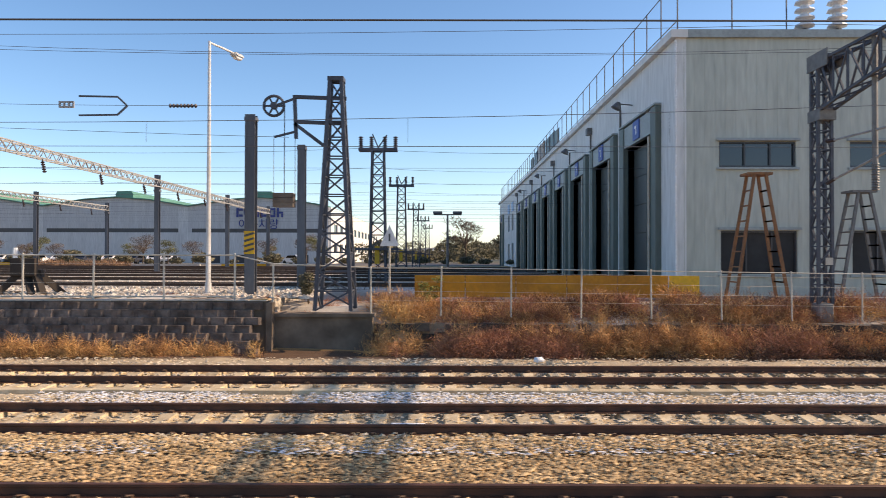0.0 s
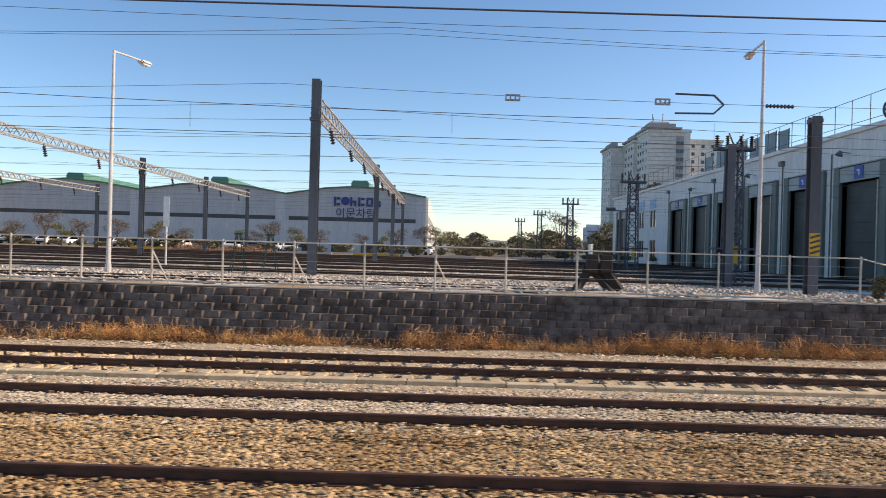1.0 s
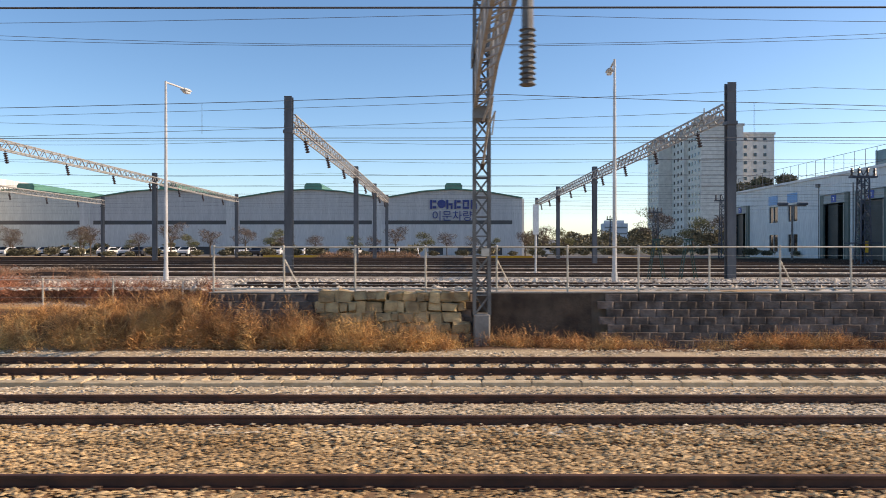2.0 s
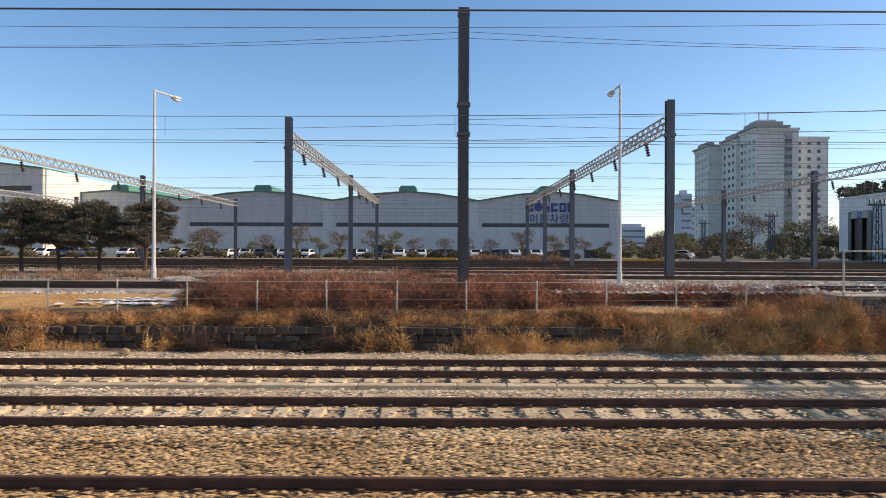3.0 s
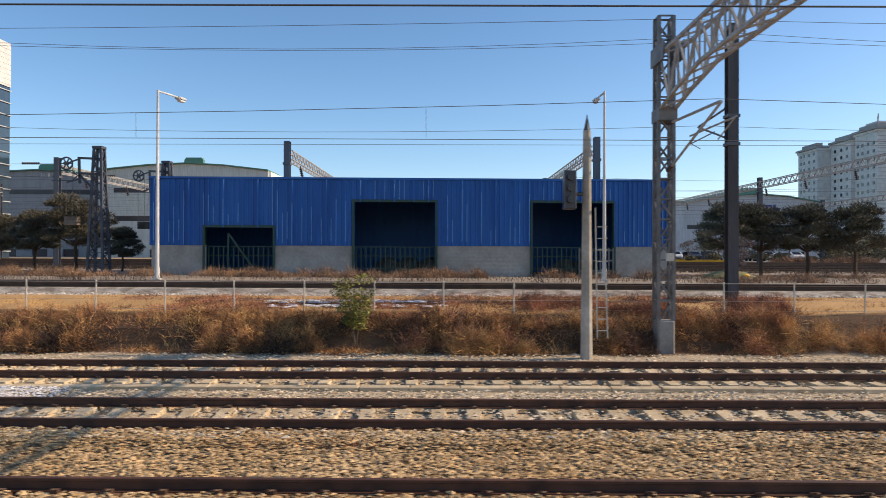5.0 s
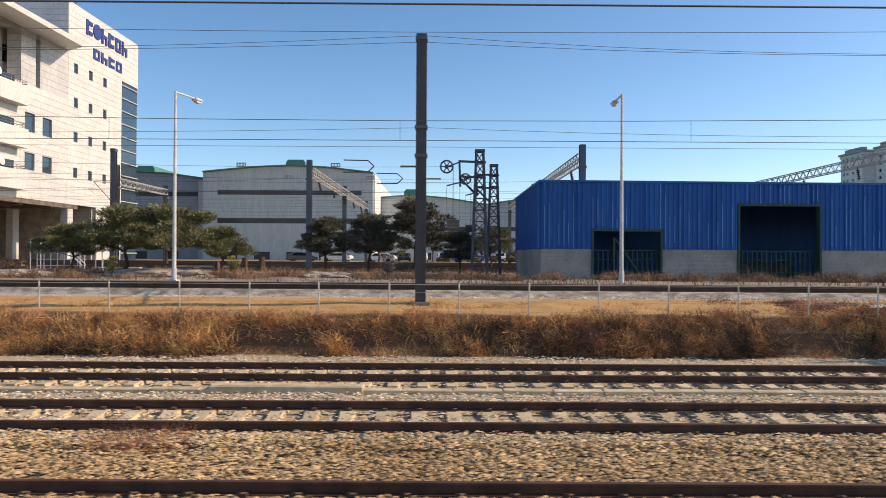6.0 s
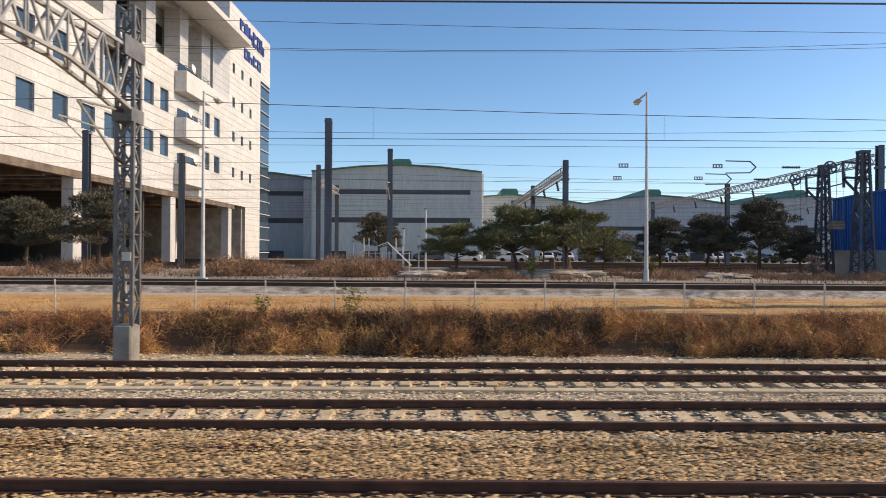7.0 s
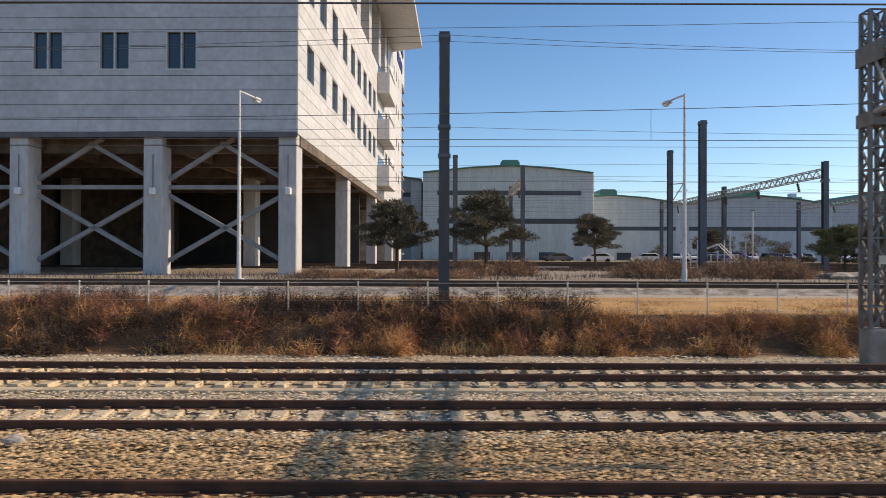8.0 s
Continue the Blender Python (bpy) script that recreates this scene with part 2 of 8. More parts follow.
def ground_material():
    """Ballast by the near tracks, dead grass on the bank, gravel and dirt in the yard."""
    # Base tone darker than the ballast chips, as shade in the gaps between.
    m = mat("track bed and yard ground", (0.33, 0.225, 0.12), (0.19, 0.12, 0.062), 0.8, 0.95, 0.02, fine=24.0)
    n, l = m.node_tree.nodes, m.node_tree.links
    b = n["Principled BSDF"]
    base = b.inputs["Base Color"].links[0].from_socket
    geo = n.new("ShaderNodeNewGeometry")
    sep = n.new("ShaderNodeSeparateXYZ")
    wob = n.new("ShaderNodeTexNoise")
    wob.inputs["Scale"].default_value = 0.6
    l.new(geo.outputs["Position"], sep.inputs[0])
    add = n.new("ShaderNodeMath")
    add.operation = "MULTIPLY_ADD"
    l.new(wob.outputs["Fac"], add.inputs[0])
    add.inputs[1].default_value = 1.2
    l.new(sep.outputs[1], add.inputs[2])
    last = base
    # Near-black bank soil from y = 18.75 carries the shade of brush hollows.
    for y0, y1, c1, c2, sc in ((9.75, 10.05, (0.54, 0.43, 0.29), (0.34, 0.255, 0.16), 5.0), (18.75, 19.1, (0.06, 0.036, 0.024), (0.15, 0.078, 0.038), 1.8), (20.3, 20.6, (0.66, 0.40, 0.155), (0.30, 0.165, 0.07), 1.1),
                               (23.4, 23.5, (0.56, 0.50, 0.42), (0.28, 0.22, 0.16), 9.0), (24.1, 24.2, (0.13, 0.10, 0.08), (0.08, 0.06, 0.05), 2.5), (27.4, 28.4, (0.44, 0.36, 0.27), (0.13, 0.095, 0.07), 0.35),
                               (88.0, 90.0, (0.40, 0.30, 0.16), (0.28, 0.2, 0.11), 0.1), (104.0, 105.0, (0.16, 0.15, 0.14), (0.12, 0.11, 0.10), 0.2),
                               (150.0, 160.0, (0.14, 0.14, 0.10), (0.09, 0.10, 0.07), 0.02)):
        nz = n.new("ShaderNodeTexNoise")
        nz.inputs["Scale"].default_value, nz.inputs["Detail"].default_value = sc, 6
        cm = n.new("ShaderNodeMix")
        cm.data_type = "RGBA"
        cm.inputs[6].default_value, cm.inputs[7].default_value = (*c1, 1), (*c2, 1)
        l.new(geo.outputs["Position"], nz.inputs["Vector"])
        l.new(nz.outputs["Fac"], cm.inputs[0])
        st = n.new("ShaderNodeMapRange")
        st.inputs[1].default_value, st.inputs[2].default_value = y0 + 0.6, y1 + 0.6
        l.new(add.outputs[0], st.inputs[0])
        mx = n.new("ShaderNodeMix")
        mx.data_type = "RGBA"
        l.new(st.outputs[0], mx.inputs[0])
        l.new(last, mx.inputs[6]), l.new(cm.outputs[2], mx.inputs[7])
        last = mx.outputs[2]
    gn = n.new("ShaderNodeTexNoise")
    gn.inputs["Scale"].default_value, gn.inputs["Detail"].default_value = 0.5, 6
    gc = n.new("ShaderNodeMix")
    gc.data_type = "RGBA"
    gc.inputs[6].default_value, gc.inputs[7].default_value = (0.60, 0.55, 0.48, 1), (0.26, 0.2, 0.15, 1)
    gr = n.new("ShaderNodeMapRange")
    gr.inputs[1].default_value, gr.inputs[2].default_value = 0.36, 0.6
    l.new(geo.outputs["Position"], gn.inputs["Vector"]), l.new(gn.outputs["Fac"], gr.inputs[0]), l.new(gr.outputs[0], gc.inputs[0])
    side = [n.new("ShaderNodeMapRange") for _ in range(3)]
    for node, sock, v0, v1 in zip(side, (0, 1, 1), (-54, 20.8, 92), (-47, 21.2, 84)):
        node.inputs[1].default_value, node.inputs[2].default_value = v0, v1
        l.new(sep.outputs[sock], node.inputs[0])
    both = [n.new("ShaderNodeMath") for _ in range(2)]
    for node in both:
        node.operation = "MULTIPLY"
    l.new(side[0].outputs[0], both[0].inputs[0]), l.new(side[1].outputs[0], both[0].inputs[1])
    l.new(both[0].outputs[0], both[1].inputs[0]), l.new(side[2].outputs[0], both[1].inputs[1])
    mx = n.new("ShaderNodeMix")
    mx.data_type = "RGBA"
    l.new(both[1].outputs[0], mx.inputs[0]), l.new(last, mx.inputs[6]), l.new(gc.outputs[2], mx.inputs[7])
    l.new(mx.outputs[2], b.inputs["Base Color"])
    return m


M["ground"] = ground_material()


# ---- mesh helpers ----
def box(bm, x0, x1, y0, y1, z0, z1):
    v = [bm.verts.new((x, y, z)) for z in (z0, z1) for y in (y0, y1) for x in (x0, x1)]
    for f in ((0, 2, 3, 1), (4, 5, 7, 6), (0, 1, 5, 4), (2, 6, 7, 3), (0, 4, 6, 2), (1, 3, 7, 5)):
        bm.faces.new([v[i] for i in f])
    return v


def beam(bm, p, q, w, h=None, up=(0, 0, 1)):
    """A bar of section w x h from p to q."""
    p, q = Vector(p), Vector(q)
    d = (q - p).normalized()
    u = Vector(up)
    if abs(d.dot(u)) > 0.98:
        u = Vector((0, 1, 0))
    s = d.cross(u).normalized() * (w / 2)
    t = s.cross(d).normalized() * ((h or w) / 2)
    v = [bm.verts.new(e + a * s + b * t) for e in (p, q) for a, b in ((-1, -1), (1, -1), (1, 1), (-1, 1))]
    for f in ((3, 2, 1, 0), (4, 5, 6, 7), (0, 1, 5, 4), (1, 2, 6, 5), (2, 3, 7, 6), (3, 0, 4, 7)):
        bm.faces.new([v[i] for i in f])


def tube(bm, pts, r, n=8, r2=None, cap=True):
    """A round bar along the points, from radius r to r2."""
    pts = [Vector(p) for p in pts]
    r2 = r if r2 is None else r2
    rings = []
    for i, p in enumerate(pts):
        d = (pts[min(i + 1, len(pts) - 1)] - pts[max(i - 1, 0)]).normalized()
        u = Vector((0, 0, 1)) if abs(d.z) < 0.95 else Vector((0, 1, 0))
        s = d.cross(u).normalized()
        t = s.cross(d).normalized()
        rad = r + (r2 - r) * i / max(1, len(pts) - 1)
        rings.append([bm.verts.new(p + rad * (math.cos(2 * math.pi * k / n) * s + math.sin(2 * math.pi * k / n) * t)) for k in range(n)])
    for a, b in zip(rings, rings[1:]):
        for k in range(n):
            bm.faces.new((a[k], a[(k + 1) % n], b[(k + 1) % n], b[k]))
    if cap:
        bm.faces.new(rings[0][::-1]), bm.faces.new(rings[-1])


def mesh_of(name, bm, material, smooth=False):
    me = bpy.data.meshes.new(name)
    bmesh.ops.recalc_face_normals(bm, faces=bm.faces)
    bm.to_mesh(me)
    bm.free()
    me.materials.append(material)
    if smooth:
        me.polygons.foreach_set("use_smooth", [True] * len(me.polygons))
    return me


def part(name, bm, material, parent=None, label="", smooth=False):
    """One mesh object, under a thing or a part."""
    ob = new(name, mesh_of(name, bm, material, smooth))
    ob.parent = parent
    return tagged(ob, label)


def piece(name, me, parent, m=None):
    """An object of its own on a shared mesh."""
    ob = new(name, me)
    ob.parent = parent
    if m is not None:
        ob.matrix_basis = m
    return ob


def thing(name, label, category, group="", kind="", at=(0, 0, 0)):
    ob = new(name)
    ob.empty_display_size = 0.3
    ob.location = at
    return tagged(ob, label, category, group, kind)


def arrays(name, verts, faces, material):
    """A mesh from numpy arrays: verts (n, 3), faces (m, k)."""
    me = bpy.data.meshes.new(name)
    k = faces.shape[1]
    me.vertices.add(len(verts))
    me.vertices.foreach_set("co", np.asarray(verts, dtype=np.float32).ravel())
    me.loops.add(faces.size)
    me.loops.foreach_set("vertex_index", faces.astype(np.int32).ravel())
    me.polygons.add(len(faces))
    me.polygons.foreach_set("loop_start", np.arange(0, faces.size, k, dtype=np.int32))
    me.update(calc_edges=True)
    me.polygons.foreach_set("use_smooth", np.zeros(len(faces), dtype=bool))
    me.materials.append(material)
    return me


def cut_rects(u0, u1, v0, v1, holes):
    """The rectangle u0..u1, v0..v1 less the holes (u0, u1, v0, v1), as rectangles."""
    left = [(u0, u1, v0, v1)]
    for a, b, c, d in holes:
        nxt = []
        for p, q, r, s in left:
            if b <= p or a >= q or d <= r or c >= s:
                nxt.append((p, q, r, s))
                continue
            if a > p:
                nxt.append((p, a, r, s))
            if b < q:
                nxt.append((b, q, r, s))
            m0, m1 = max(a, p), min(b, q)
            if c > r:
                nxt.append((m0, m1, r, c))
            if d < s:
                nxt.append((m0, m1, d, s))
        left = nxt
    return left


def wall_y(bm, y0, y1, x0, x1, z0, z1, holes=()):
    """A wall that runs along X, with openings (x0, x1, z0, z1)."""
    for a, b, c, d in cut_rects(x0, x1, z0, z1, holes):
        box(bm, a, b, y0, y1, c, d)


def wall_x(bm, x0, x1, y0, y1, z0, z1, holes=()):
    """A wall that runs along Y, with openings (y0, y1, z0, z1)."""
    for a, b, c, d in cut_rects(y0, y1, z0, z1, holes):
        box(bm, x0, x1, a, b, c, d)


def lerp_table(x, table):
    return float(np.interp(x, [t[0] for t in table], [t[1] for t in table]))


ZU = ((-200, 1.5), (-150, 1.48), (-105, 1.38), (-52, 1.22), (-44, 1.10), (-16, 1.12), (-5, 1.15), (60, 1.3))
BANK = ((17.4, -0.24), (18.0, -0.26), (18.9, -0.25), (19.45, -0.05), (20.0, 0.45), (20.45, 0.74), (21.2, 0.86), (22.2, 0.98), (23.3, 1.06))
BRUSH_TOP = ((-200, 1.1), (-152, 1.05), (-147, 0.78), (-137, 0.78), (-134, 0.95), (-126, 0.95), (-122, 0.75), (-84, 0.74), (-77, 0.92), (-72, 0.85), (-68, 0.62), (-50, 0.7), (-47, 1.05), (-45, 1.3), (-41.5, 1.25), (-39.5, 0.8), (-37, 0.75), (-35.5, 0.4), (-26, 0.3), (-22, 0.5), (-5.2, 0.6), (-2, 1.3), (30, 1.6))
WALL = (-43.6, -5.1)
LOW_WALLS = ((-81.0, -50.6, 19.6, 0.38), (-172.0, -84.0, 19.55, 0.3), (-5.08, 24.0, 20.9, 0.52))


def yard_z(x):
    return lerp_table(x, ZU)


def ground_z(x, y):
    up = yard_z(x)
    if y >= 27.3:
        return up
    if WALL[0] < x < WALL[1]:
        low = lerp_table(y, ((17.4, -0.24), (18.0, -0.27), (19.2, -0.26), (20.55, -0.3)))
        return low if y < 20.6 else lerp_table(y, ((20.6, 1.2), (21.6, 1.28), (24.2, 1.28), (27.3, up)))
    for x0, x1, yw, top in LOW_WALLS:
        if x0 <= x <= x1 and y < yw + 1.2:
            return lerp_table(y, ((17.4, -0.24), (18.0, -0.26), (yw - 0.4, -0.25), (yw + 0.05, -0.22), (yw + 0.2, top), (yw + 0.55, max(top, 0.55)), (yw + 0.9, 0.76), (yw + 1.2, 0.8)))
    return lerp_table(y, BANK + ((24.0, up - 0.32), (26.6, up - 0.28), (27.3, up)))
# ---- the ground: one sheet to the horizon ----
gx = [-3000, -1200, -600, -320, -230] + list(np.arange(-196, -50.5, 1.3)) + list(np.arange(-50, -44.4, 1.2)) + [-43.9, -43.5] + list(np.arange(-42.4, -5.6, 1.4)) + [-5.12, -5.07, -2.6, -2.3] + list(np.arange(-1, 48, 1.4)) + [70, 120, 300, 900, 3000]
gy = [-3000, -300, -40, -8, 0, 4, 8, 12, 15, 17.0] + [17.4, 17.7, 18.0, 18.3, 18.6, 18.9, 19.2, 19.5, 19.64, 19.81, 20.1, 20.4, 20.55, 20.62] + [20.93, 21.11] + list(np.arange(21.3, 24.4, 0.28)) + [24.6, 25.4, 26.6, 27.3, 28, 31, 35, 40, 46, 54, 64, 76, 90, 110, 140, 200, 320, 700, 1500, 3500]
gv = []
for y in gy:
    for x in gx:
        z = ground_z(x, y)
        if 17.6 < y < 23.2 and -200 < x < 60:
            z += 0.09 * noise.noise((x * 0.6, y * 0.8, 0)) + 0.05 * noise.noise((x * 2.1, y * 2.3, 4))
        gv.append((x, y, z))
nx = len(gx)
gi = np.arange((len(gy) - 1) * nx).reshape(-1, nx)[:, :-1].ravel()
ground = new("ground", arrays("ground", np.array(gv), np.stack([gi, gi + 1, gi + nx + 1, gi + nx], 1), M["ground"]))
tagged(ground, "railway ground of ballast, dead grass bank and gravel yard", "ground", kind="structure")


# ---- tracks ----
def rail_mesh(x0, x1, material):
    """A flat-bottomed rail 0.15 m high whose head lies at z = 0."""
    prof = [(-0.065, -0.152), (0.065, -0.152), (0.065, -0.140), (0.012, -0.122), (0.010, -0.045), (0.034, -0.034), (0.034, -0.006), (0.028, 0.0), (-0.028, 0.0), (-0.034, -0.006), (-0.034, -0.034), (-0.010, -0.045), (-0.012, -0.122), (-0.065, -0.140)]
    bm = bmesh.new()
    a = [bm.verts.new((x0, y, z)) for y, z in prof]
    b = [bm.verts.new((x1, y, z)) for y, z in prof]
    for i in range(len(prof)):
        j = (i + 1) % len(prof)
        bm.faces.new((a[i], a[j], b[j], b[i]))
    bm.faces.new(a), bm.faces.new(b)
    return mesh_of("rail", bm, material)


def sleeper_mesh(material):
    """A prestressed concrete sleeper, sunk in the middle, with the shoulders and clips of two rails."""
    bm = bmesh.new()
    sec = [(-1.25, 0.10, -0.155), (-0.95, 0.12, -0.15), (-0.55, 0.12, -0.15), (-0.25, 0.10, -0.185), (0.25, 0.10, -0.185), (0.55, 0.12, -0.15), (0.95, 0.12, -0.15), (1.25, 0.10, -0.155)]
    rings = [[bm.verts.new(c) for c in ((-w - 0.03, y, -0.32), (w + 0.03, y, -0.32), (w, y, z), (-w, y, z))] for y, w, z in sec]
    for a, b in zip(rings, rings[1:]):
        for i in range(4):
            j = (i + 1) % 4
            bm.faces.new((a[i], a[j], b[j], b[i]))
    bm.faces.new(rings[0]), bm.faces.new(rings[-1])
    return mesh_of("sleeper", bm, material)


def clip_mesh():
    bm = bmesh.new()
    for s in (-1, 1):
        box(bm, -0.05, 0.05, s * 0.085 - 0.03, s * 0.085 + 0.03, -0.15, -0.105)
        tube(bm, [(-0.05, s * 0.07, -0.115), (0.0, s * 0.13, -0.10), (0.05, s * 0.07, -0.115)], 0.012, 4)
    return mesh_of("rail_fastening", bm, M["clip"])


SLEEPER, OLD_SLEEPER, CLIP = sleeper_mesh(M["sleeper"]), sleeper_mesh(M["old_sleeper"]), clip_mesh()
RAIL = rail_mesh(-240, 60, M["rail"])
TRACKS = (("T1", 7.09), ("T2", 11.364), ("T3", 15.584))
track_things = []
for _, yc in TRACKS:
    tr = thing("railway_track", "railway track of rusty rails on concrete sleepers in ballast", "track", "running tracks", "structure", at=(0, yc, 0))
    for s in (-1, 1):
        piece("rail", RAIL, tr, pose(0, s * 0.7525, 0))
    track_things.append(tr)


def yard_track(yc, x0, x1, z, label="yard track of dark rusty rails sunk in pale ballast"):
    """A track of the yard, further off: rails in a bed of ballast that buries the sleepers."""
    tr = thing("yard_track", label, "track", "yard tracks", "structure", at=(0, yc, z))
    tr.rotation_euler = (0, 0.0023, 0)
    me = rail_mesh(x0, x1, M["yard_rail"])
    for s in (-1, 1):
        piece("rail", me, tr, pose(0, s * 0.7525, 0))
    bed = bmesh.new()
    top = -0.15 if yc < 30 else -0.11
    rows = [(-1.25, -0.5), (-0.93, top - 0.03), (-0.7, top), (0.7, top), (1.0, top - 0.03), (1.6, -0.5)]
    va = [bed.verts.new((x0, y, zz)) for y, zz in rows]
    vb = [bed.verts.new((x1, y, zz)) for y, zz in rows]
    for i in range(5):
        bed.faces.new((va[i], va[i + 1], vb[i + 1], vb[i]))
    part("ballast_bed", bed, M["yard_bed"], tr)
    return tr


for yc, x0, x1, z in ((25.1, -235, -52, 1.2), (22.9, -43.4, -13.6, 1.30), (32.3, -56, 9, 1.28), (39.4, -58, 9, 1.28), (46.5, -235, 9, 1.28), (53.6, -235, 9, 1.28), (60.7, -235, 9, 1.28), (67.8, -200, 9, 1.3), (75, -190, 9, 1.3), (82, -180, 9, 1.3)):
    yard_track(yc, x0, x1, z)

# ---- retaining wall of split-face blocks ----
wall_thing = thing("retaining_wall", "dark split-face block retaining wall below the fence", "wall", kind="structure")
bm = bmesh.new()
box(bm, WALL[0], WALL[1], 20.42, 20.85, -0.7, 1.22)
part("wall_core", bm, M["concrete_dark"], wall_thing)
bm = bmesh.new()
x = WALL[0]
while x < WALL[1]:
    w = min(1.98, WALL[1] - x)
    box(bm, x + 0.01, x + w, 20.385, 20.80, 1.224, 1.25)
    x += 2.0
part("coping", bm, M["concrete"], wall_thing, "pale concrete coping")
# Smooth panel kept dark brown: its shade is in the colour.
bm = bmesh.new()
box(bm, -35.4, -32.5, 20.28, 20.419, -0.7, 1.22)
part("plain_panel", bm, M["shade_block"], wall_thing)


def block_mesh(k):
    """A split-face block: flat back, broken front with a chamfered rim."""
    rng = random.Random(k)
    bm = bmesh.new()
    w, h = 0.239, 0.107
    back = [bm.verts.new((a * w, 0.0, b * h)) for a, b in ((-1, -1), (1, -1), (1, 1), (-1, 1))]
    rim = [bm.verts.new((a * w, -0.03, b * h)) for a, b in ((-1, -1), (1, -1), (1, 1), (-1, 1))]
    face = [bm.verts.new((a * w * (rng.uniform(0.66, 0.78) if a > 0 else rng.uniform(0.94, 0.98)), (-0.09 - rng.uniform(0, 0.03)) if a > 0 else (-0.035 - rng.uniform(0, 0.015)), b * h * (rng.uniform(0.86, 0.94) if b > 0 else 1.0))) for a, b in ((-1, -1), (1, -1), (1, 1), (-1, 1))]
    mid = bm.verts.new((rng.uniform(-0.06, 0.02), -0.065 - rng.uniform(0, 0.02), rng.uniform(-0.03, 0.03)))
    for i in range(4):
        j = (i + 1) % 4
        bm.faces.new((back[i], back[j], rim[j], rim[i])), bm.faces.new((rim[i], rim[j], face[j], face[i])), bm.faces.new((face[i], face[j], mid))
    return bm


BLOCKS = [mesh_of("block", block_mesh(k), M["block"]) for k in range(6)]
rng = random.Random(5)
rest = bmesh.new()
count = 0
for row in range(8):
    z = 1.2 - 0.105 - row * 0.215
    y = 20.40 - 0.078 * row
    x = WALL[0] + 0.24 + (0.24 if row % 2 else 0)
    while x < WALL[1] - 0.2:
        k = rng.randrange(6)
        if -35.7 < x < -32.2:
            x += 0.48
            continue
        if row < 5 and -37.5 < x < -8.5 and count < 300:
            piece("block", BLOCKS[k], wall_thing, pose(x, y + rng.uniform(-0.015, 0.015), z, 0, 0, rng.uniform(-2, 2)))
            count += 1
        else:
            b2 = block_mesh(k)
            bmesh.ops.translate(b2, verts=b2.verts, vec=(x, y + rng.uniform(-0.015, 0.015), z))
            tmp = bpy.data.meshes.new("tmp")
            b2.to_mesh(tmp)
            b2.free()
            rest.from_mesh(tmp)
            bpy.data.meshes.remove(tmp)
        x += 0.48
tagged(part("more_blocks", rest, M["block"], wall_thing), kind="stuff")


# rubble patch where the wall steps round the gantry foot
def rubble_mesh(k):
    rr = random.Random(k)
    bm = bmesh.new()
    bmesh.ops.create_cube(bm, size=1.0)
    bmesh.ops.bevel(bm, geom=bm.edges[:], offset=0.12, segments=1, affect="EDGES")
    for v in bm.verts:
        v.co += Vector((rr.uniform(-0.11, 0.11), rr.uniform(-0.11, 0.11), rr.uniform(-0.11, 0.11)))
    return mesh_of("rubble_stone", bm, M["oldstone"])


# The sunlit look of these stones is put into their tan colour.
rubble = thing("rubble_wall_end", "tan rubble stones stacked against the retaining wall", "stone wall", kind="structure")
RUB = [rubble_mesh(k) for k in range(5)]
for row in range(6):
    x = -40.4 + 0.1 * (row % 2)
    while x < -36.3:
        w = rng.uniform(0.18, 0.52)
        piece("rubble_stone", rng.choice(RUB), rubble, pose(x + w / 2, 20.08 + rng.uniform(-0.05, 0.05), -0.32 + row * 0.295, rng.uniform(-8, 8), rng.uniform(-6, 6), rng.uniform(-10, 10)) @ Matrix.Diagonal((w, 0.4, rng.uniform(0.24, 0.36), 1)))
        x += w

# concrete headwall beside the block wall
bm = bmesh.new()
box(bm, -5.0, -2.05, 20.75, 21.1, -0.7, 0.75)
box(bm, -5.05, -1.98, 20.62, 21.15, 0.754, 0.85)
box(bm, -5.09, -4.93, 20.3, 20.75, -0.7, 1.18)
tagged(part("concrete_headwall", bm, M["concrete_dark"]), "low stained and shade-dark concrete headwall beside the block wall", "wall", kind="structure")

# low stone walls that show through the brush; its shade is in their colour
rr = random.Random(3)
for x0, x1, yw, top in LOW_WALLS[::2]:
    low_wall = thing("low_stone_wall", "low dark stone wall half hidden by dry brush", "wall", kind="structure")
    bm = bmesh.new()
    for row in range(4):
        x = max(x0, -200.0 if x0 < -10 else -2.3) + rr.uniform(0, 0.3)
        h = (top + 0.5) / 4
        while x < x1:
            w = rr.uniform(0.3, 0.5)
            f = rr.uniform(-0.09, 0.05)
            z0, z1 = -0.46 + row * h, -0.47 + row * h + h * rr.uniform(0.72, 0.99)
            if rr.random() < 0.1:
                x += w
                continue
            v = [bm.verts.new(c) for c in ((x, yw + 0.02, z0), (x + w - 0.02, yw - 0.05 + f, z0), (x + w, yw + 0.3, z0), (x, yw + 0.3, z0),
                                           (x + 0.01, yw + 0.05, z1), (x + w - 0.04, yw - 0.01 + f, z1), (x + w, yw + 0.3, z1), (x, yw + 0.3, z1))]
            for fc in ((0, 1, 5, 4), (1, 2, 6, 5), (4, 5, 6, 7), (3, 0, 4, 7), (2, 3, 7, 6)):
                bm.faces.new([v[i] for i in fc])
            x += w
    tagged(part("stones", bm, M["shade_block"], low_wall), kind="stuff")


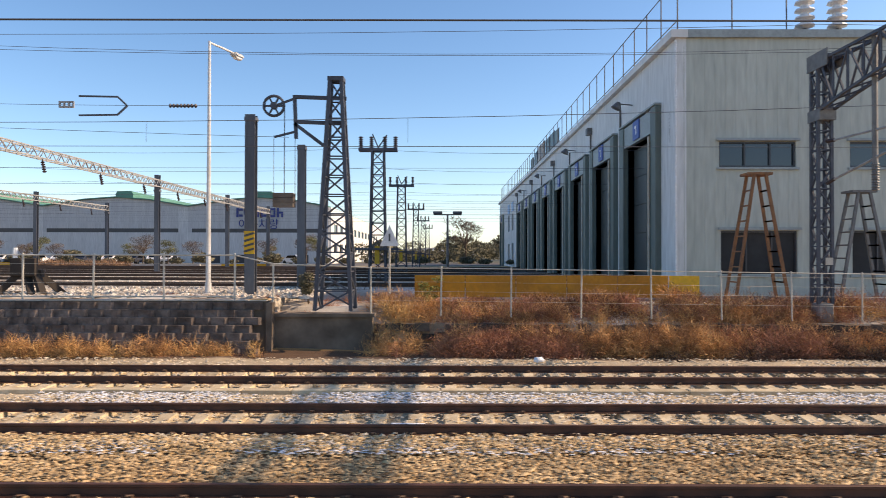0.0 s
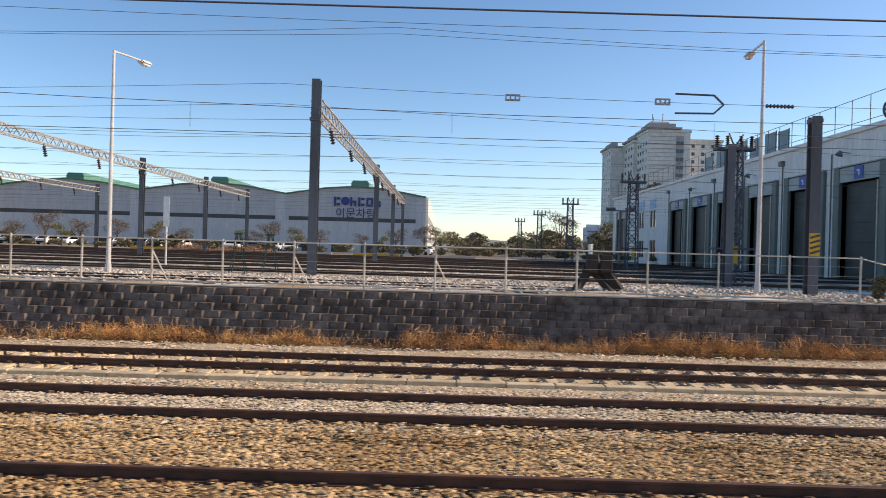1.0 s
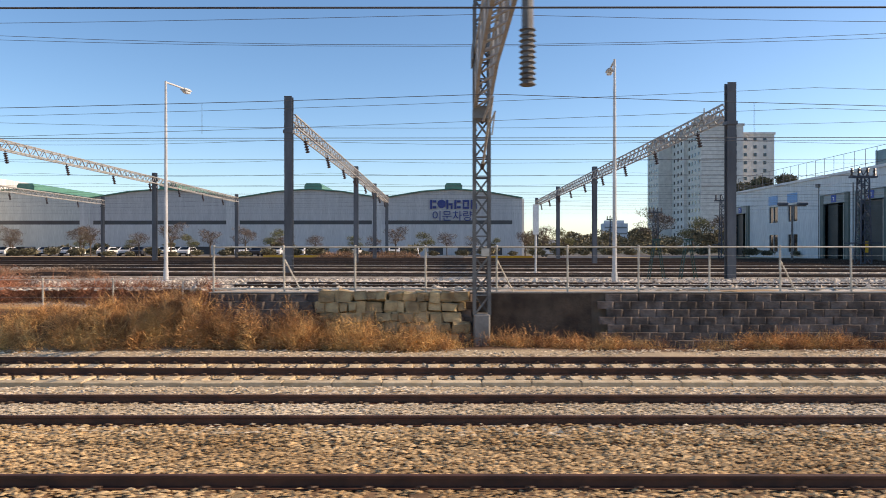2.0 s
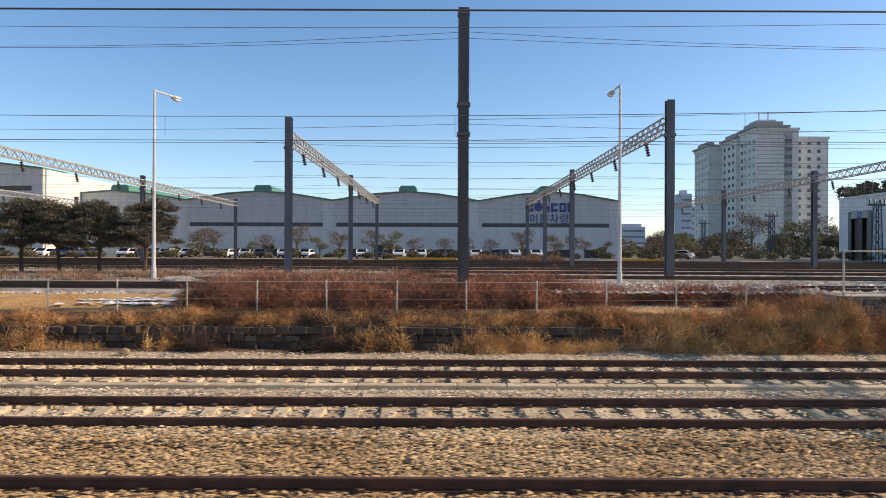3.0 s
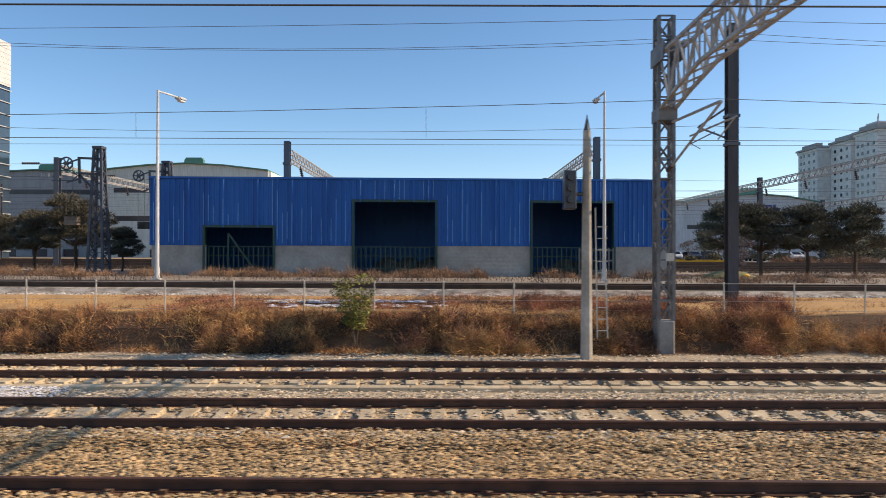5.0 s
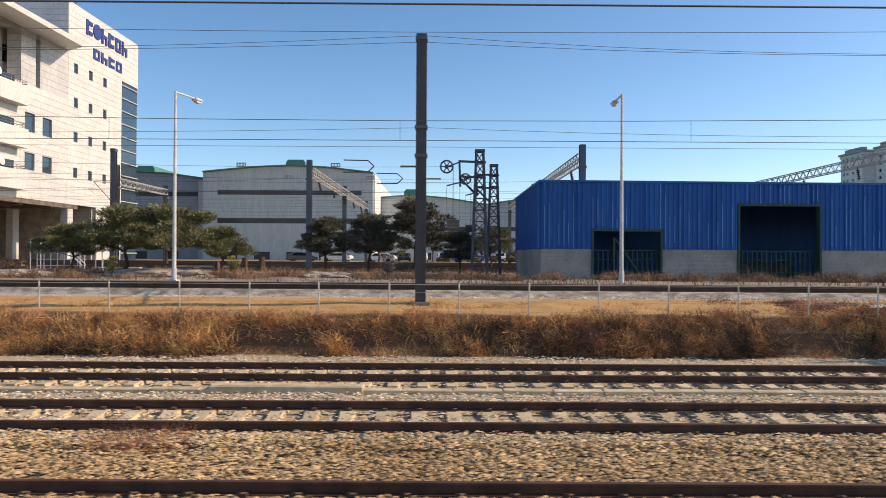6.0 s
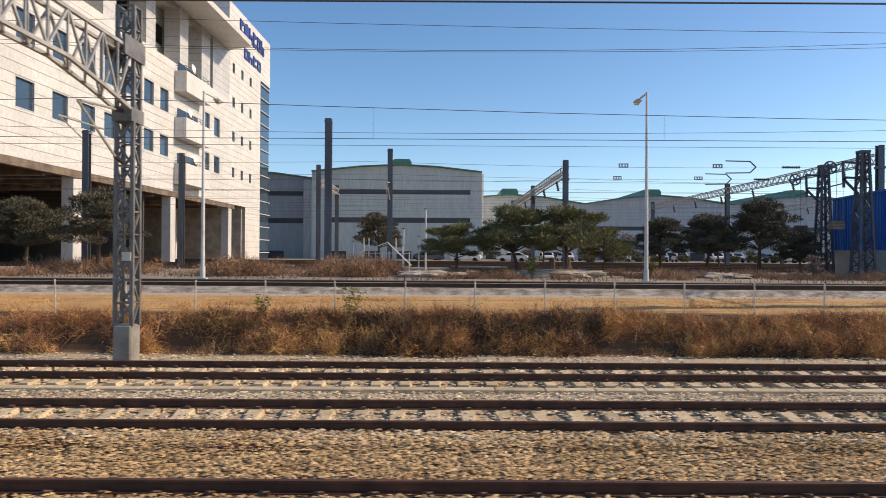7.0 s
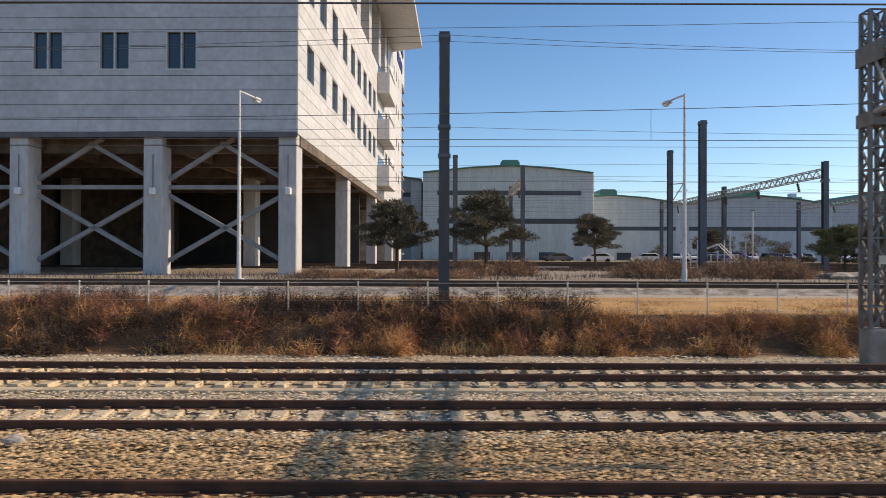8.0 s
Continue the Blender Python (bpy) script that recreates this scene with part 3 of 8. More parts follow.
# ---- fences ----
def fence(label, posts, base, height, y, mid=True, rail_r=0.024):
    f = thing("trackside_fence", label, "fence", "trackside fences", "structure")
    bm = bmesh.new()
    pr = 0.023 if rail_r < 0.02 else 0.03
    tube(bm, [(0, 0, -0.25), (0, 0, height)], pr, 8)
    bmesh.ops.create_icosphere(bm, subdivisions=1, radius=pr + 0.004, matrix=Matrix.Translation((0, 0, height)))
    me = mesh_of("post", bm, M["fence"])
    for x in posts:
        piece("post", me, f, pose(x, y, base(x), rng.uniform(-1, 1), rng.uniform(-1, 1), 0))
    levels = [height - 0.03] + ([0.08] if mid else [])
    for lv in levels:
        bm = bmesh.new()
        tube(bm, [(x, y, base(x) + lv) for x in posts], rail_r, 6)
        part("rail", bm, M["fence"], f)
    bm = bmesh.new()
    for lv in np.arange(0.2, height - 0.1, 0.28):
        tube(bm, [(x, y + 0.02, base(x) + lv) for x in posts], 0.004, 3)
    part("strand", bm, M["fence"], f)
    return f


f1 = fence("pale tubular fence along the retaining wall top", [-6.09 - 2.08 * i for i in range(19)], lambda x: 1.26, 1.33, 20.62)
for k in (6, 8, 10, 14, 17):
    bm = bmesh.new()
    tube(bm, [(-6.09 - 2.08 * k, 20.66, 2.2), (-5.6 - 2.08 * k, 20.7, 1.24)], 0.022, 6)
    part("brace", bm, M["fence"], f1)
fence("pale tubular fence in front of the depot", [-2.1 + 2.07 * i for i in range(12)], lambda x: 1.02 - 0.012 * max(x, 0), 1.2, 20.75, mid=False, rail_r=0.016)
fence("pale post fence along the grassy bank", [-44.4 - 2.04 * i for i in range(66)], lambda x: 0.62 + 0.0006 * (-52 - x), 1.02, 20.5, mid=False, rail_r=0.008)
bm = bmesh.new()
tube(bm, [(-6.09, 20.62, 2.56), (-4.97, 20.68, 2.31), (-2.1, 20.75, 2.2)], 0.024, 6)
tube(bm, [(-4.97, 20.68, 0.84), (-4.97, 20.68, 2.33)], 0.03, 6)
tagged(part("fence_ramp", bm, M["fence"]), "sloping fence rail where the wall steps down", "fence", kind="structure")

# concrete cable trough along the third track
tr = thing("cable_trough", "low concrete cable trough along the track", "cable trough", kind="structure")
bm = bmesh.new()
box(bm, -0.49, 0.49, 0.0, 0.26, -0.3, -0.15)
bmesh.ops.bevel(bm, geom=[e for e in bm.edges if all(v.co.z > -0.2 for v in e.verts)], offset=0.015, segments=1, affect="EDGES")
LID = mesh_of("lid", bm, M["sleeper"])
lid_rng = random.Random(61)
for k in range(226):
    x = -188.5 + k
    piece("lid", LID, tr, pose(x, 14.1 + 0.0021 * x + lid_rng.uniform(-0.006, 0.006), lid_rng.uniform(-0.006, 0.006), 0, 0, lid_rng.uniform(-0.4, 0.4)))


# ---- depot with a row of doors ----
DX, DY0, DY1, DZ = 8.95, 26.95, 114.0, 10.95
DP = DX - 0.25
depot = thing("depot_building", "pale grey-green train depot with tall dark door bays", "depot", kind="structure")
PITCH = 7.2
bay_y = [28.8 + PITCH * k for k in range(8)] + [105.2]
doors = [(y + 0.72, y + 5.2, 0.8, 7.75) for y in bay_y]
side_win = [(y, y + 2.6, z, z + h) for y in (91.0, 96.4) for z, h in ((2.0, 2.3), (6.0, 2.2))]
# Side wall is paler than the gable: its brighter light is painted in.
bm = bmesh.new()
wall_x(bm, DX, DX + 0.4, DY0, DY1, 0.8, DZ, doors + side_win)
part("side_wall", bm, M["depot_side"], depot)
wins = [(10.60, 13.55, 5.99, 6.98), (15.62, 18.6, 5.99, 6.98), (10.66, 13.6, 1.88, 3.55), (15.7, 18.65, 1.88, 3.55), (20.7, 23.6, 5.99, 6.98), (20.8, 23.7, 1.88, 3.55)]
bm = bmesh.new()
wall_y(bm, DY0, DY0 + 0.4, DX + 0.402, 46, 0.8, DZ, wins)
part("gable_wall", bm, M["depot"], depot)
bm = bmesh.new()
for k in range(94):
    x = DX + 0.3 + 0.4 * k
    for a, b, c, d in cut_rects(x, x + 0.02, 1.0, DZ - 0.3, wins):
        box(bm, a, b, DY0 - 0.006, DY0 - 0.001, c, d)
tagged(part("wall_rib", bm, M["depot"], depot), kind="stuff")
bm = bmesh.new()
box(bm, DX - 0.22, DX + 0.42, DY0 - 0.15, DY1 + 0.1, DZ, DZ + 0.3)
part("gutter", bm, M["hall_white"], depot, "pale eaves gutter")
bm = bmesh.new()
box(bm, DX + 0.43, 46, DY0 - 0.15, DY0 + 0.42, DZ, DZ + 0.3)
part("parapet", bm, M["depot_trim"], depot)
bm = bmesh.new()
box(bm, DX + 0.42, 46, DY0 + 0.42, DY1, DZ - 0.2, DZ)
part("roof", bm, M["depot_trim"], depot)
# Walls inside are near black: the interior's shade is in their colour.
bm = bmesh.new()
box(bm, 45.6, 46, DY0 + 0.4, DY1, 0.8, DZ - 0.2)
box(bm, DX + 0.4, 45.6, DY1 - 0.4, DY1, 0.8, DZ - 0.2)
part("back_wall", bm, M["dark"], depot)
# Near-black sheet added behind the doors as the dark inside.
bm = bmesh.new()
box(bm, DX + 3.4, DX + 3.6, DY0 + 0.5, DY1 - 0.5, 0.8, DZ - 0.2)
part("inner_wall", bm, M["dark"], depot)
for a, b, c, d in wins:
    w = thing("window", "", "")
    w.parent = depot
    bm = bmesh.new()
    box(bm, a, b, DY0 + 0.16, DY0 + 0.19, c, d)
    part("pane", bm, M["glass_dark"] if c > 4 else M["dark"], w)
    bm = bmesh.new()
    for s in (a, (2 * a + b) / 3, (a + 2 * b) / 3, b - 0.06):
        box(bm, s, s + 0.06, DY0 + 0.08, DY0 + 0.15, c, d)
    box(bm, a + 0.001, b - 0.001, DY0 + 0.085, DY0 + 0.145, d - 0.07, d - 0.001)
    box(bm, a + 0.001, b - 0.001, DY0 + 0.085, DY0 + 0.145, c + 0.001, c + 0.07)
    part("frame", bm, M["strip"], w)
    bm = bmesh.new()
    box(bm, a - 0.12, b + 0.12, DY0 - 0.12, DY0 - 0.002, d + 0.02, d + 0.12)
    box(bm, a - 0.1, b + 0.1, DY0 - 0.09, DY0 - 0.002, c - 0.1, c - 0.02)
    part("sill", bm, M["depot_trim"], w)
for a, b, c, d in side_win:
    w = thing("window", "", "")
    w.parent = depot
    bm = bmesh.new()
    box(bm, DX + 0.16, DX + 0.19, a, b, c, d)
    part("pane", bm, M["glass_dark"], w)
    bm = bmesh.new()
    for s in (a, (a + b) / 2 - 0.04, b - 0.08):
        box(bm, DX + 0.05, DX + 0.15, s, s + 0.08, c, d)
    part("frame", bm, M["winframe"], w)
    if c > 4:
        bm = bmesh.new()
        box(bm, DX - 0.06, DX - 0.01, a, b, d + 0.25, d + 1.5)
        part("name_board", bm, M["blue_pale"], w, "pale blue board over the window")
for k, (a, b, c, d) in enumerate(doors):
    f = thing("door_bay", "", "")
    f.parent = depot
    for s0, s1 in ((a - 0.72, a), (b, b + 0.72)):
        bm = bmesh.new()
        box(bm, DP, DX + 0.45, s0, s1, 0.9, 8.78)
        bmesh.ops.bevel(bm, geom=bm.edges[:], offset=0.03, segments=1, affect="EDGES")
        part("pillar", bm, M["depot_green"], f)
    bm = bmesh.new()
    tube(bm, [(DP - 0.05, a + 0.03, 1.0), (DP - 0.05, a + 0.03, 7.6)], 0.05, 6)
    part("guide_rail", bm, M["fence"], f, "pale steel door guide")
    bm = bmesh.new()
    box(bm, DP + 0.06, DX + 0.45, a, b, 7.75, 8.72)
    part("header", bm, M["depot_trim"], f)
    bm = bmesh.new()
    box(bm, DP - 0.04, DX - 0.002, a - 0.74, b + 0.74, 8.79, 8.87)
    part("cap", bm, M["depot_trim"], f)
    bm = bmesh.new()
    box(bm, DX + 0.5, DX + 2.6, b - 0.1, b, 1.0, 7.65)
    box(bm, DX + 0.5, DX + 2.6, a, a + 0.1, 1.0, 7.65)
    part("folded_leaf", bm, M["depot_green"], f)
    bm = bmesh.new()
    y0 = a + 0.12 if k in (2, 4, 6) else a + 0.5 * (b - a)
    for j in range(5):
        box(bm, DX + 0.26, DX + 0.32, y0 + 0.004, b - 0.12, 1.0 + 1.33 * j, 2.3 + 1.33 * j)
    box(bm, DX + 0.325, DX + 0.36, y0, b - 0.1, 0.95, 7.7)
    part("door_leaf", bm, M["door"], f)
    bm = bmesh.new()
    ym = (a + b) / 2
    box(bm, DP + 0.0, DP + 0.05, ym - 0.5, ym + 0.5, 7.85, 8.7)
    part("bay_plate", bm, M["blue_plate"], f, "blue bay plate")
    bm = bmesh.new()
    box(bm, DP - 0.012, DP - 0.002, ym - 0.14, ym + 0.16, 8.36, 8.46)
    box(bm, DP - 0.012, DP - 0.002, ym - 0.14, ym - 0.04, 8.06, 8.356)
    part("plate_mark", bm, M["white"], f, "white bar")
    if k < 8:
        yl = b + 1.35
        bm = bmesh.new()
        tube(bm, [(DX - 0.05, yl, 1.0), (DX - 0.05, yl, 9.9)], 0.05, 6)
        part("downpipe", bm, M["galv"], f)
        bm = bmesh.new()
        if k % 2:
            box(bm, DX - 0.3, DX + 0.0, yl - 0.28, yl + 0.28, 9.9, 10.3)
            part("junction_box", bm, M["galv"], f)
        else:
            tube(bm, [(DX - 0.01, yl - 2.2, 9.7), (DX - 0.55, yl - 2.2, 9.75)], 0.03, 6)
            bmesh.ops.create_cone(bm, cap_ends=True, segments=12, radius1=0.26, radius2=0.1, depth=0.32, matrix=pose(DX - 0.72, yl - 2.2, 9.68, 0, 25, 0))
            part("bracket_lamp", bm, M["galv"], f)
bm = bmesh.new()
tube(bm, [(DX - 0.02, DY0 - 0.05, 1.1), (DX - 0.02, DY0 - 0.05, DZ - 0.1)], 0.045, 8)
part("downpipe", bm, M["white"], depot, "white corner downpipe")
# railing on the depot roof
rail = thing("roof_railing", "thin steel safety railing round the depot roof", "railing", kind="structure")
RZ = DZ + 0.3
bm = bmesh.new()
tube(bm, [(0, 0, -0.02), (0, 0, 2.05)], 0.028, 5)
post = mesh_of("post", bm, M["pole"])
for k in range(42):
    piece("post", post, rail, pose(DX + 0.1, DY0 + 0.1 + 2.06 * k, RZ))
for k in range(1, 18):
    piece("post", post, rail, pose(DX + 0.1 + 2.1 * k, DY0 + 0.1, RZ))
for lv in (0.42, 2.03):
    bm = bmesh.new()
    tube(bm, [(DX + 0.1, DY1 - 1.3, RZ + lv), (DX + 0.1, DY0 + 0.1, RZ + lv), (45.5, DY0 + 0.1, RZ + lv)], 0.024, 5)
    part("rail", bm, M["pole"], rail)
# boards along the roof edge
for y0, y1, h, mt, lb in ((56.9, 58.6, 1.7, "teal", "grey-teal"), (59.1, 61.0, 1.85, "teal", "grey-teal"), (62.0, 64.0, 1.85, "teal", "grey-teal"), (65.0, 69.0, 2.0, "beige", "wide pale beige"), (69.9, 71.8, 1.8, "teal", "grey-teal"), (73.0, 75.0, 1.6, "teal", "grey-teal")):
    t = thing("roof_board", lb + " board standing on the depot roof edge", "board", "boards on the depot roof", at=(DX + 0.3, (y0 + y1) / 2, RZ))
    bm = bmesh.new()
    w = (y1 - y0) / 2
    box(bm, -0.03, 0.03, -w, w, 0.1, h)
    part("sheet", bm, M[mt], t)
    bm = bmesh.new()
    box(bm, 0.035, 0.09, -w - 0.05, -w + 0.05, 0.0, h + 0.08)
    box(bm, 0.035, 0.09, w - 0.05, w + 0.05, 0.0, h + 0.08)
    part("frame", bm, M["pole"], t)


# ---- workshop halls at the back of the yard ----
def hall_bay(x0, x1, y, depth, eave, ridge, ridge_x, tall=False, late=False, dim=False):
    """One bay of a workshop: low gable front, dark window strip, green roof with a ridge monitor."""
    h = thing("workshop_hall", "grey metal-clad workshop hall with a low green roof", "workshop", "workshop halls", "structure")
    base = 1.2
    zs = 7.0 if not tall else 7.7
    upper = M["hall_dim"] if dim else M["hall_tall"] if tall else M["hall_late"] if late else M["hall"]
    lower = M["hall_dim"] if dim else M["hall_tall"] if tall else M["hall_late"] if late else M["hall_light"]
    if tall:
        strips = [(x0 + 2.5, x1 - 2.0, zs, zs + 0.9), (x0 + 2.5, x1 - 2.0, 12.6, 13.4)]
    else:
        strips = [(x0 + 0.6, x1 - 0.6, zs, zs + 0.75)]
    gates = [(x0 + 3.2 + 5.6 * k, x0 + 6.0 + 5.6 * k, base, base + 1.6) for k in range(int((x1 - x0 - 4) / 5.6))]
    bm = bmesh.new()
    wall_y(bm, y, y + 0.5, x0, x1, base - 0.3, zs, gates)
    part("lower_wall", bm, lower, h)
    bm = bmesh.new()
    wall_y(bm, y, y + 0.5, x0, x1, zs, eave, strips)
    top = [(x0, eave), (x0 + (ridge_x - x0) * 0.55, eave + (ridge - eave) * 0.72), (ridge_x, ridge), (ridge_x + (x1 - ridge_x) * 0.45, eave + (ridge - eave) * 0.72), (x1, eave)]
    for dy in (0.0, 0.5):
        bm.faces.new([bm.verts.new((a, y + dy, b)) for a, b in top])
    part("upper_wall", bm, upper, h)
    for s in strips:
        bm = bmesh.new()
        box(bm, s[0], s[1], y + 0.1, y + 0.2, s[2], s[3])
        part("window_strip", bm, M["strip"], h)
    for g in gates:
        bm = bmesh.new()
        box(bm, g[0], g[1], y + 0.25, y + 0.3, g[2], g[3])
        part("gate", bm, M["strip"], h)
    bm = bmesh.new()
    box(bm, x1 - 1.9, x1 - 0.1, y - 0.06, y - 0.005, base, eave - 0.1)
    part("joint_panel", bm, M["hall_light"], h)
    bm = bmesh.new()
    for i in range(4):
        (a, b), (c, d) = top[i], top[i + 1]
        q = [bm.verts.new(p) for p in ((a, y - 0.5, b + 0.03), (c, y - 0.5, d + 0.03), (c, y + depth, d + 0.03), (a, y + depth, b + 0.03), (a, y - 0.5, b + 0.22), (c, y - 0.5, d + 0.22), (c, y + depth, d + 0.22), (a, y + depth, b + 0.22))]
        for f in ((0, 1, 2, 3), (7, 6, 5, 4), (0, 4, 5, 1), (2, 6, 7, 3), (1, 5, 6, 2), (0, 3, 7, 4)):
            bm.faces.new([q[k] for k in f])
    part("roof", bm, M["green"], h)
    bm = bmesh.new()
    prof = [(-1.7, 0.1), (1.7, 0.1), (1.7, 1.0), (1.35, 1.5), (-1.35, 1.5), (-1.7, 1.0)]
    va = [bm.verts.new((ridge_x + a, y + 3.0, ridge + b)) for a, b in prof]
    vb = [bm.verts.new((ridge_x + a, y + depth - 4, ridge + b)) for a, b in prof]
    for i in range(6):
        bm.faces.new((va[i], va[(i + 1) % 6], vb[(i + 1) % 6], vb[i]))
    bm.faces.new(va), bm.faces.new(vb)
    part("ridge_monitor", bm, M["green"], h)
    return h


bays = [(-22.0, -48.6, -35.0), (-48.6, -76.2, -62.2), (-76.2, -104.0, -90.3), (-104.0, -131.5, -118.0)]
bays += [(-131.5 - 27.5 * k, -159 - 27.5 * k, -145.2 - 27.5 * k) for k in range(4)]
halls = [hall_bay(b, a, 133.0, 105, 11.9, 13.6, c, late=a < -100) for a, b, c in bays]
hall_bay(-182.0, -153.8, 125.0, 60, 15.6, 16.9, -166.5, tall=True, dim=True)
hall_b = hall_bay(-153.5, -124.2, 120.8, 8, 16.4, 17.6, -138.2, tall=True)
# end wall of the first hall, with high windows; white carries the sunlight
eh = [(137 + 7.5 * k, 141.5 + 7.5 * k, z, z + 1.6) for k in range(12) for z in (3.4, 7.2)]
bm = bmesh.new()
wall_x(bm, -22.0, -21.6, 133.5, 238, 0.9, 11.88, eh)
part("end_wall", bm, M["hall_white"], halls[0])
for a, b, c, d in eh:
    bm = bmesh.new()
    box(bm, -21.85, -21.8, a, b, c, d)
    part("window", bm, M["glass_dark"], halls[0])
# End and rear block in white: the sunlight on them is in the colour.
bm = bmesh.new()
wall_x(bm, -124.2, -123.9, 121.3, 132.8, 0.9, 16.3)
part("end_wall", bm, M["hall_white"], hall_b)
# roof of the tall hall runs further back
bm = bmesh.new()
box(bm, -153.4, -124.2, 132.8, 230, 11.9, 16.2)
part("rear_block", bm, M["hall_white"], hall_b)
# ---- blue corrugated shed ----
BX0, BX1, BY0, BY1 = -107.5, -82.15, 34.2, 42.2
shed = thing("blue_shed", "cobalt blue corrugated shed on a grey block base", "shed", kind="structure")
sdoors = [(-104.95, -101.7, 0.9, 3.68), (-97.8, -93.85, 0.9, 4.95), (-89.1, -85.1, 0.9, 4.95)]
SB, ST = 2.82, 6.02
bm = bmesh.new()
wall_y(bm, BY0 + 0.02, BY0 + 0.2, BX0, BX1, 0.9, SB, sdoors)
for k in range(10):
    wall_y(bm, BY0, BY0 + 0.018, BX0, BX1, 0.9 + 0.195 * k, 1.078 + 0.195 * k, sdoors)
wall_x(bm, BX0, BX0 + 0.2, BY0 + 0.2, BY1, 0.9, SB)
part("block_base", bm, M["blockwork"], shed)
# Cream, brighter than the block base round the corner, as if sunlit.
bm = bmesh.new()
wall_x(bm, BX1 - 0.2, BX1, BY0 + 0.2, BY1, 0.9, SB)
part("end_base", bm, M["cream"], shed, "cream end base, brightened as if sunlit")


def ribbed(bm, u0, u1, v0, v1, holes, put, pitch=0.235, depth=0.06):
    """Upright trapezoid sheet between u0 and u1; put(u, off, v) gives the place of a point."""
    prof, u = [], u0
    while u < u1 - 1e-6:
        big = (2.0, 1.0, 0.8, 1.0, 1.5, 0.7, 1.0)[len(prof) // 5 % 7]
        prof += [(u, 0.0), (u + 0.09, 0.0), (u + 0.11, depth * big), (u + 0.15, depth * big), (u + 0.15 + 0.03 * big, 0.0)]
        u += pitch
    prof.append((u1, 0.0))
    prof = [p for p in prof if p[0] <= u1]
    for (a, oa), (b, ob_) in zip(prof, prof[1:]):
        if b - a < 1e-5:
            continue
        m = (a + b) / 2
        spans = [(v0, v1)]
        for h in holes:
            if h[0] < m < h[1]:
                spans = [(h[3], v1)]
        for s, t in spans:
            if t > s:
                bm.faces.new([bm.verts.new(put(a, oa, s)), bm.verts.new(put(b, ob_, s)), bm.verts.new(put(b, ob_, t)), bm.verts.new(put(a, oa, t))])


bm = bmesh.new()
ribbed(bm, BX0, BX1, SB, ST, sdoors, lambda u, o, v: (u, BY0 - 0.02 - o, v))
part("front_sheet", bm, M["blue"], shed)
# Pale strips stand in for sunlight catching the rib edges.
bm = bmesh.new()
wr = random.Random(21)
for k in range(int((BX1 - BX0) / 0.235)):
    u = BX0 + 0.235 * k + 0.14
    hole = [d[3] for d in sdoors if d[0] - 0.1 < u < d[1] + 0.1]
    if wr.random() < 0.55:
        a = max([SB + 0.02] + hole) + wr.uniform(0.0, 0.3)
        b = min(ST - 0.02, a + wr.uniform(0.5, 2.6))
        off = 0.021 + 0.06 * (2.0, 1.0, 0.8, 1.0, 1.5, 0.7, 1.0)[k % 7]
        box(bm, u - 0.012, u + 0.014, BY0 - off - 0.006, BY0 - off + 0.002, a, b)
tagged(part("worn_rib", bm, M["blue_pale"], shed, "pale strips painted as sunlit edges of the sheet ribs"), kind="stuff")
# Paler blue than the other sheets: the sunlight on this end is painted in.
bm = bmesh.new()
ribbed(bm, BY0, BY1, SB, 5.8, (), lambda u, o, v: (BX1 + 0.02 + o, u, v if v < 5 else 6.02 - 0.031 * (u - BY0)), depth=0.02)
part("end_sheet", bm, M["blue_pale"], shed, "pale blue end sheet with sunlight painted into it")
bm = bmesh.new()
ribbed(bm, BY0, BY1, SB, 5.8, (), lambda u, o, v: (BX0 - 0.02 - o, u, v if v < 5 else 6.02 - 0.031 * (u - BY0)))
part("end_sheet", bm, M["blue"], shed)
bm = bmesh.new()
wall_y(bm, BY1 - 0.15, BY1, BX0 - 0.02, BX1 + 0.02, 0.9, 5.79)
wall_x(bm, BX1 - 0.24, BX1 - 0.21, BY0 + 0.25, BY1 - 0.16, SB, 5.75)
wall_x(bm, BX0 + 0.21, BX0 + 0.24, BY0 + 0.25, BY1 - 0.16, SB, 5.75)
part("rear_wall", bm, M["blue"], shed)
bm = bmesh.new()
q = [bm.verts.new(p) for p in ((BX0 - 0.12, BY0 - 0.1, 6.03), (BX1 + 0.05, BY0 - 0.1, 6.03), (BX1 + 0.05, BY1 + 0.2, 5.78), (BX0 - 0.12, BY1 + 0.2, 5.78), (BX0 - 0.12, BY0 - 0.1, 6.13), (BX1 + 0.05, BY0 - 0.1, 6.13), (BX1 + 0.05, BY1 + 0.2, 5.88), (BX0 - 0.12, BY1 + 0.2, 5.88))]
for f in ((0, 1, 2, 3), (7, 6, 5, 4), (0, 4, 5, 1), (2, 6, 7, 3), (1, 5, 6, 2), (0, 3, 7, 4)):
    bm.faces.new([q[k] for k in f])
part("roof", bm, M["blue"], shed)
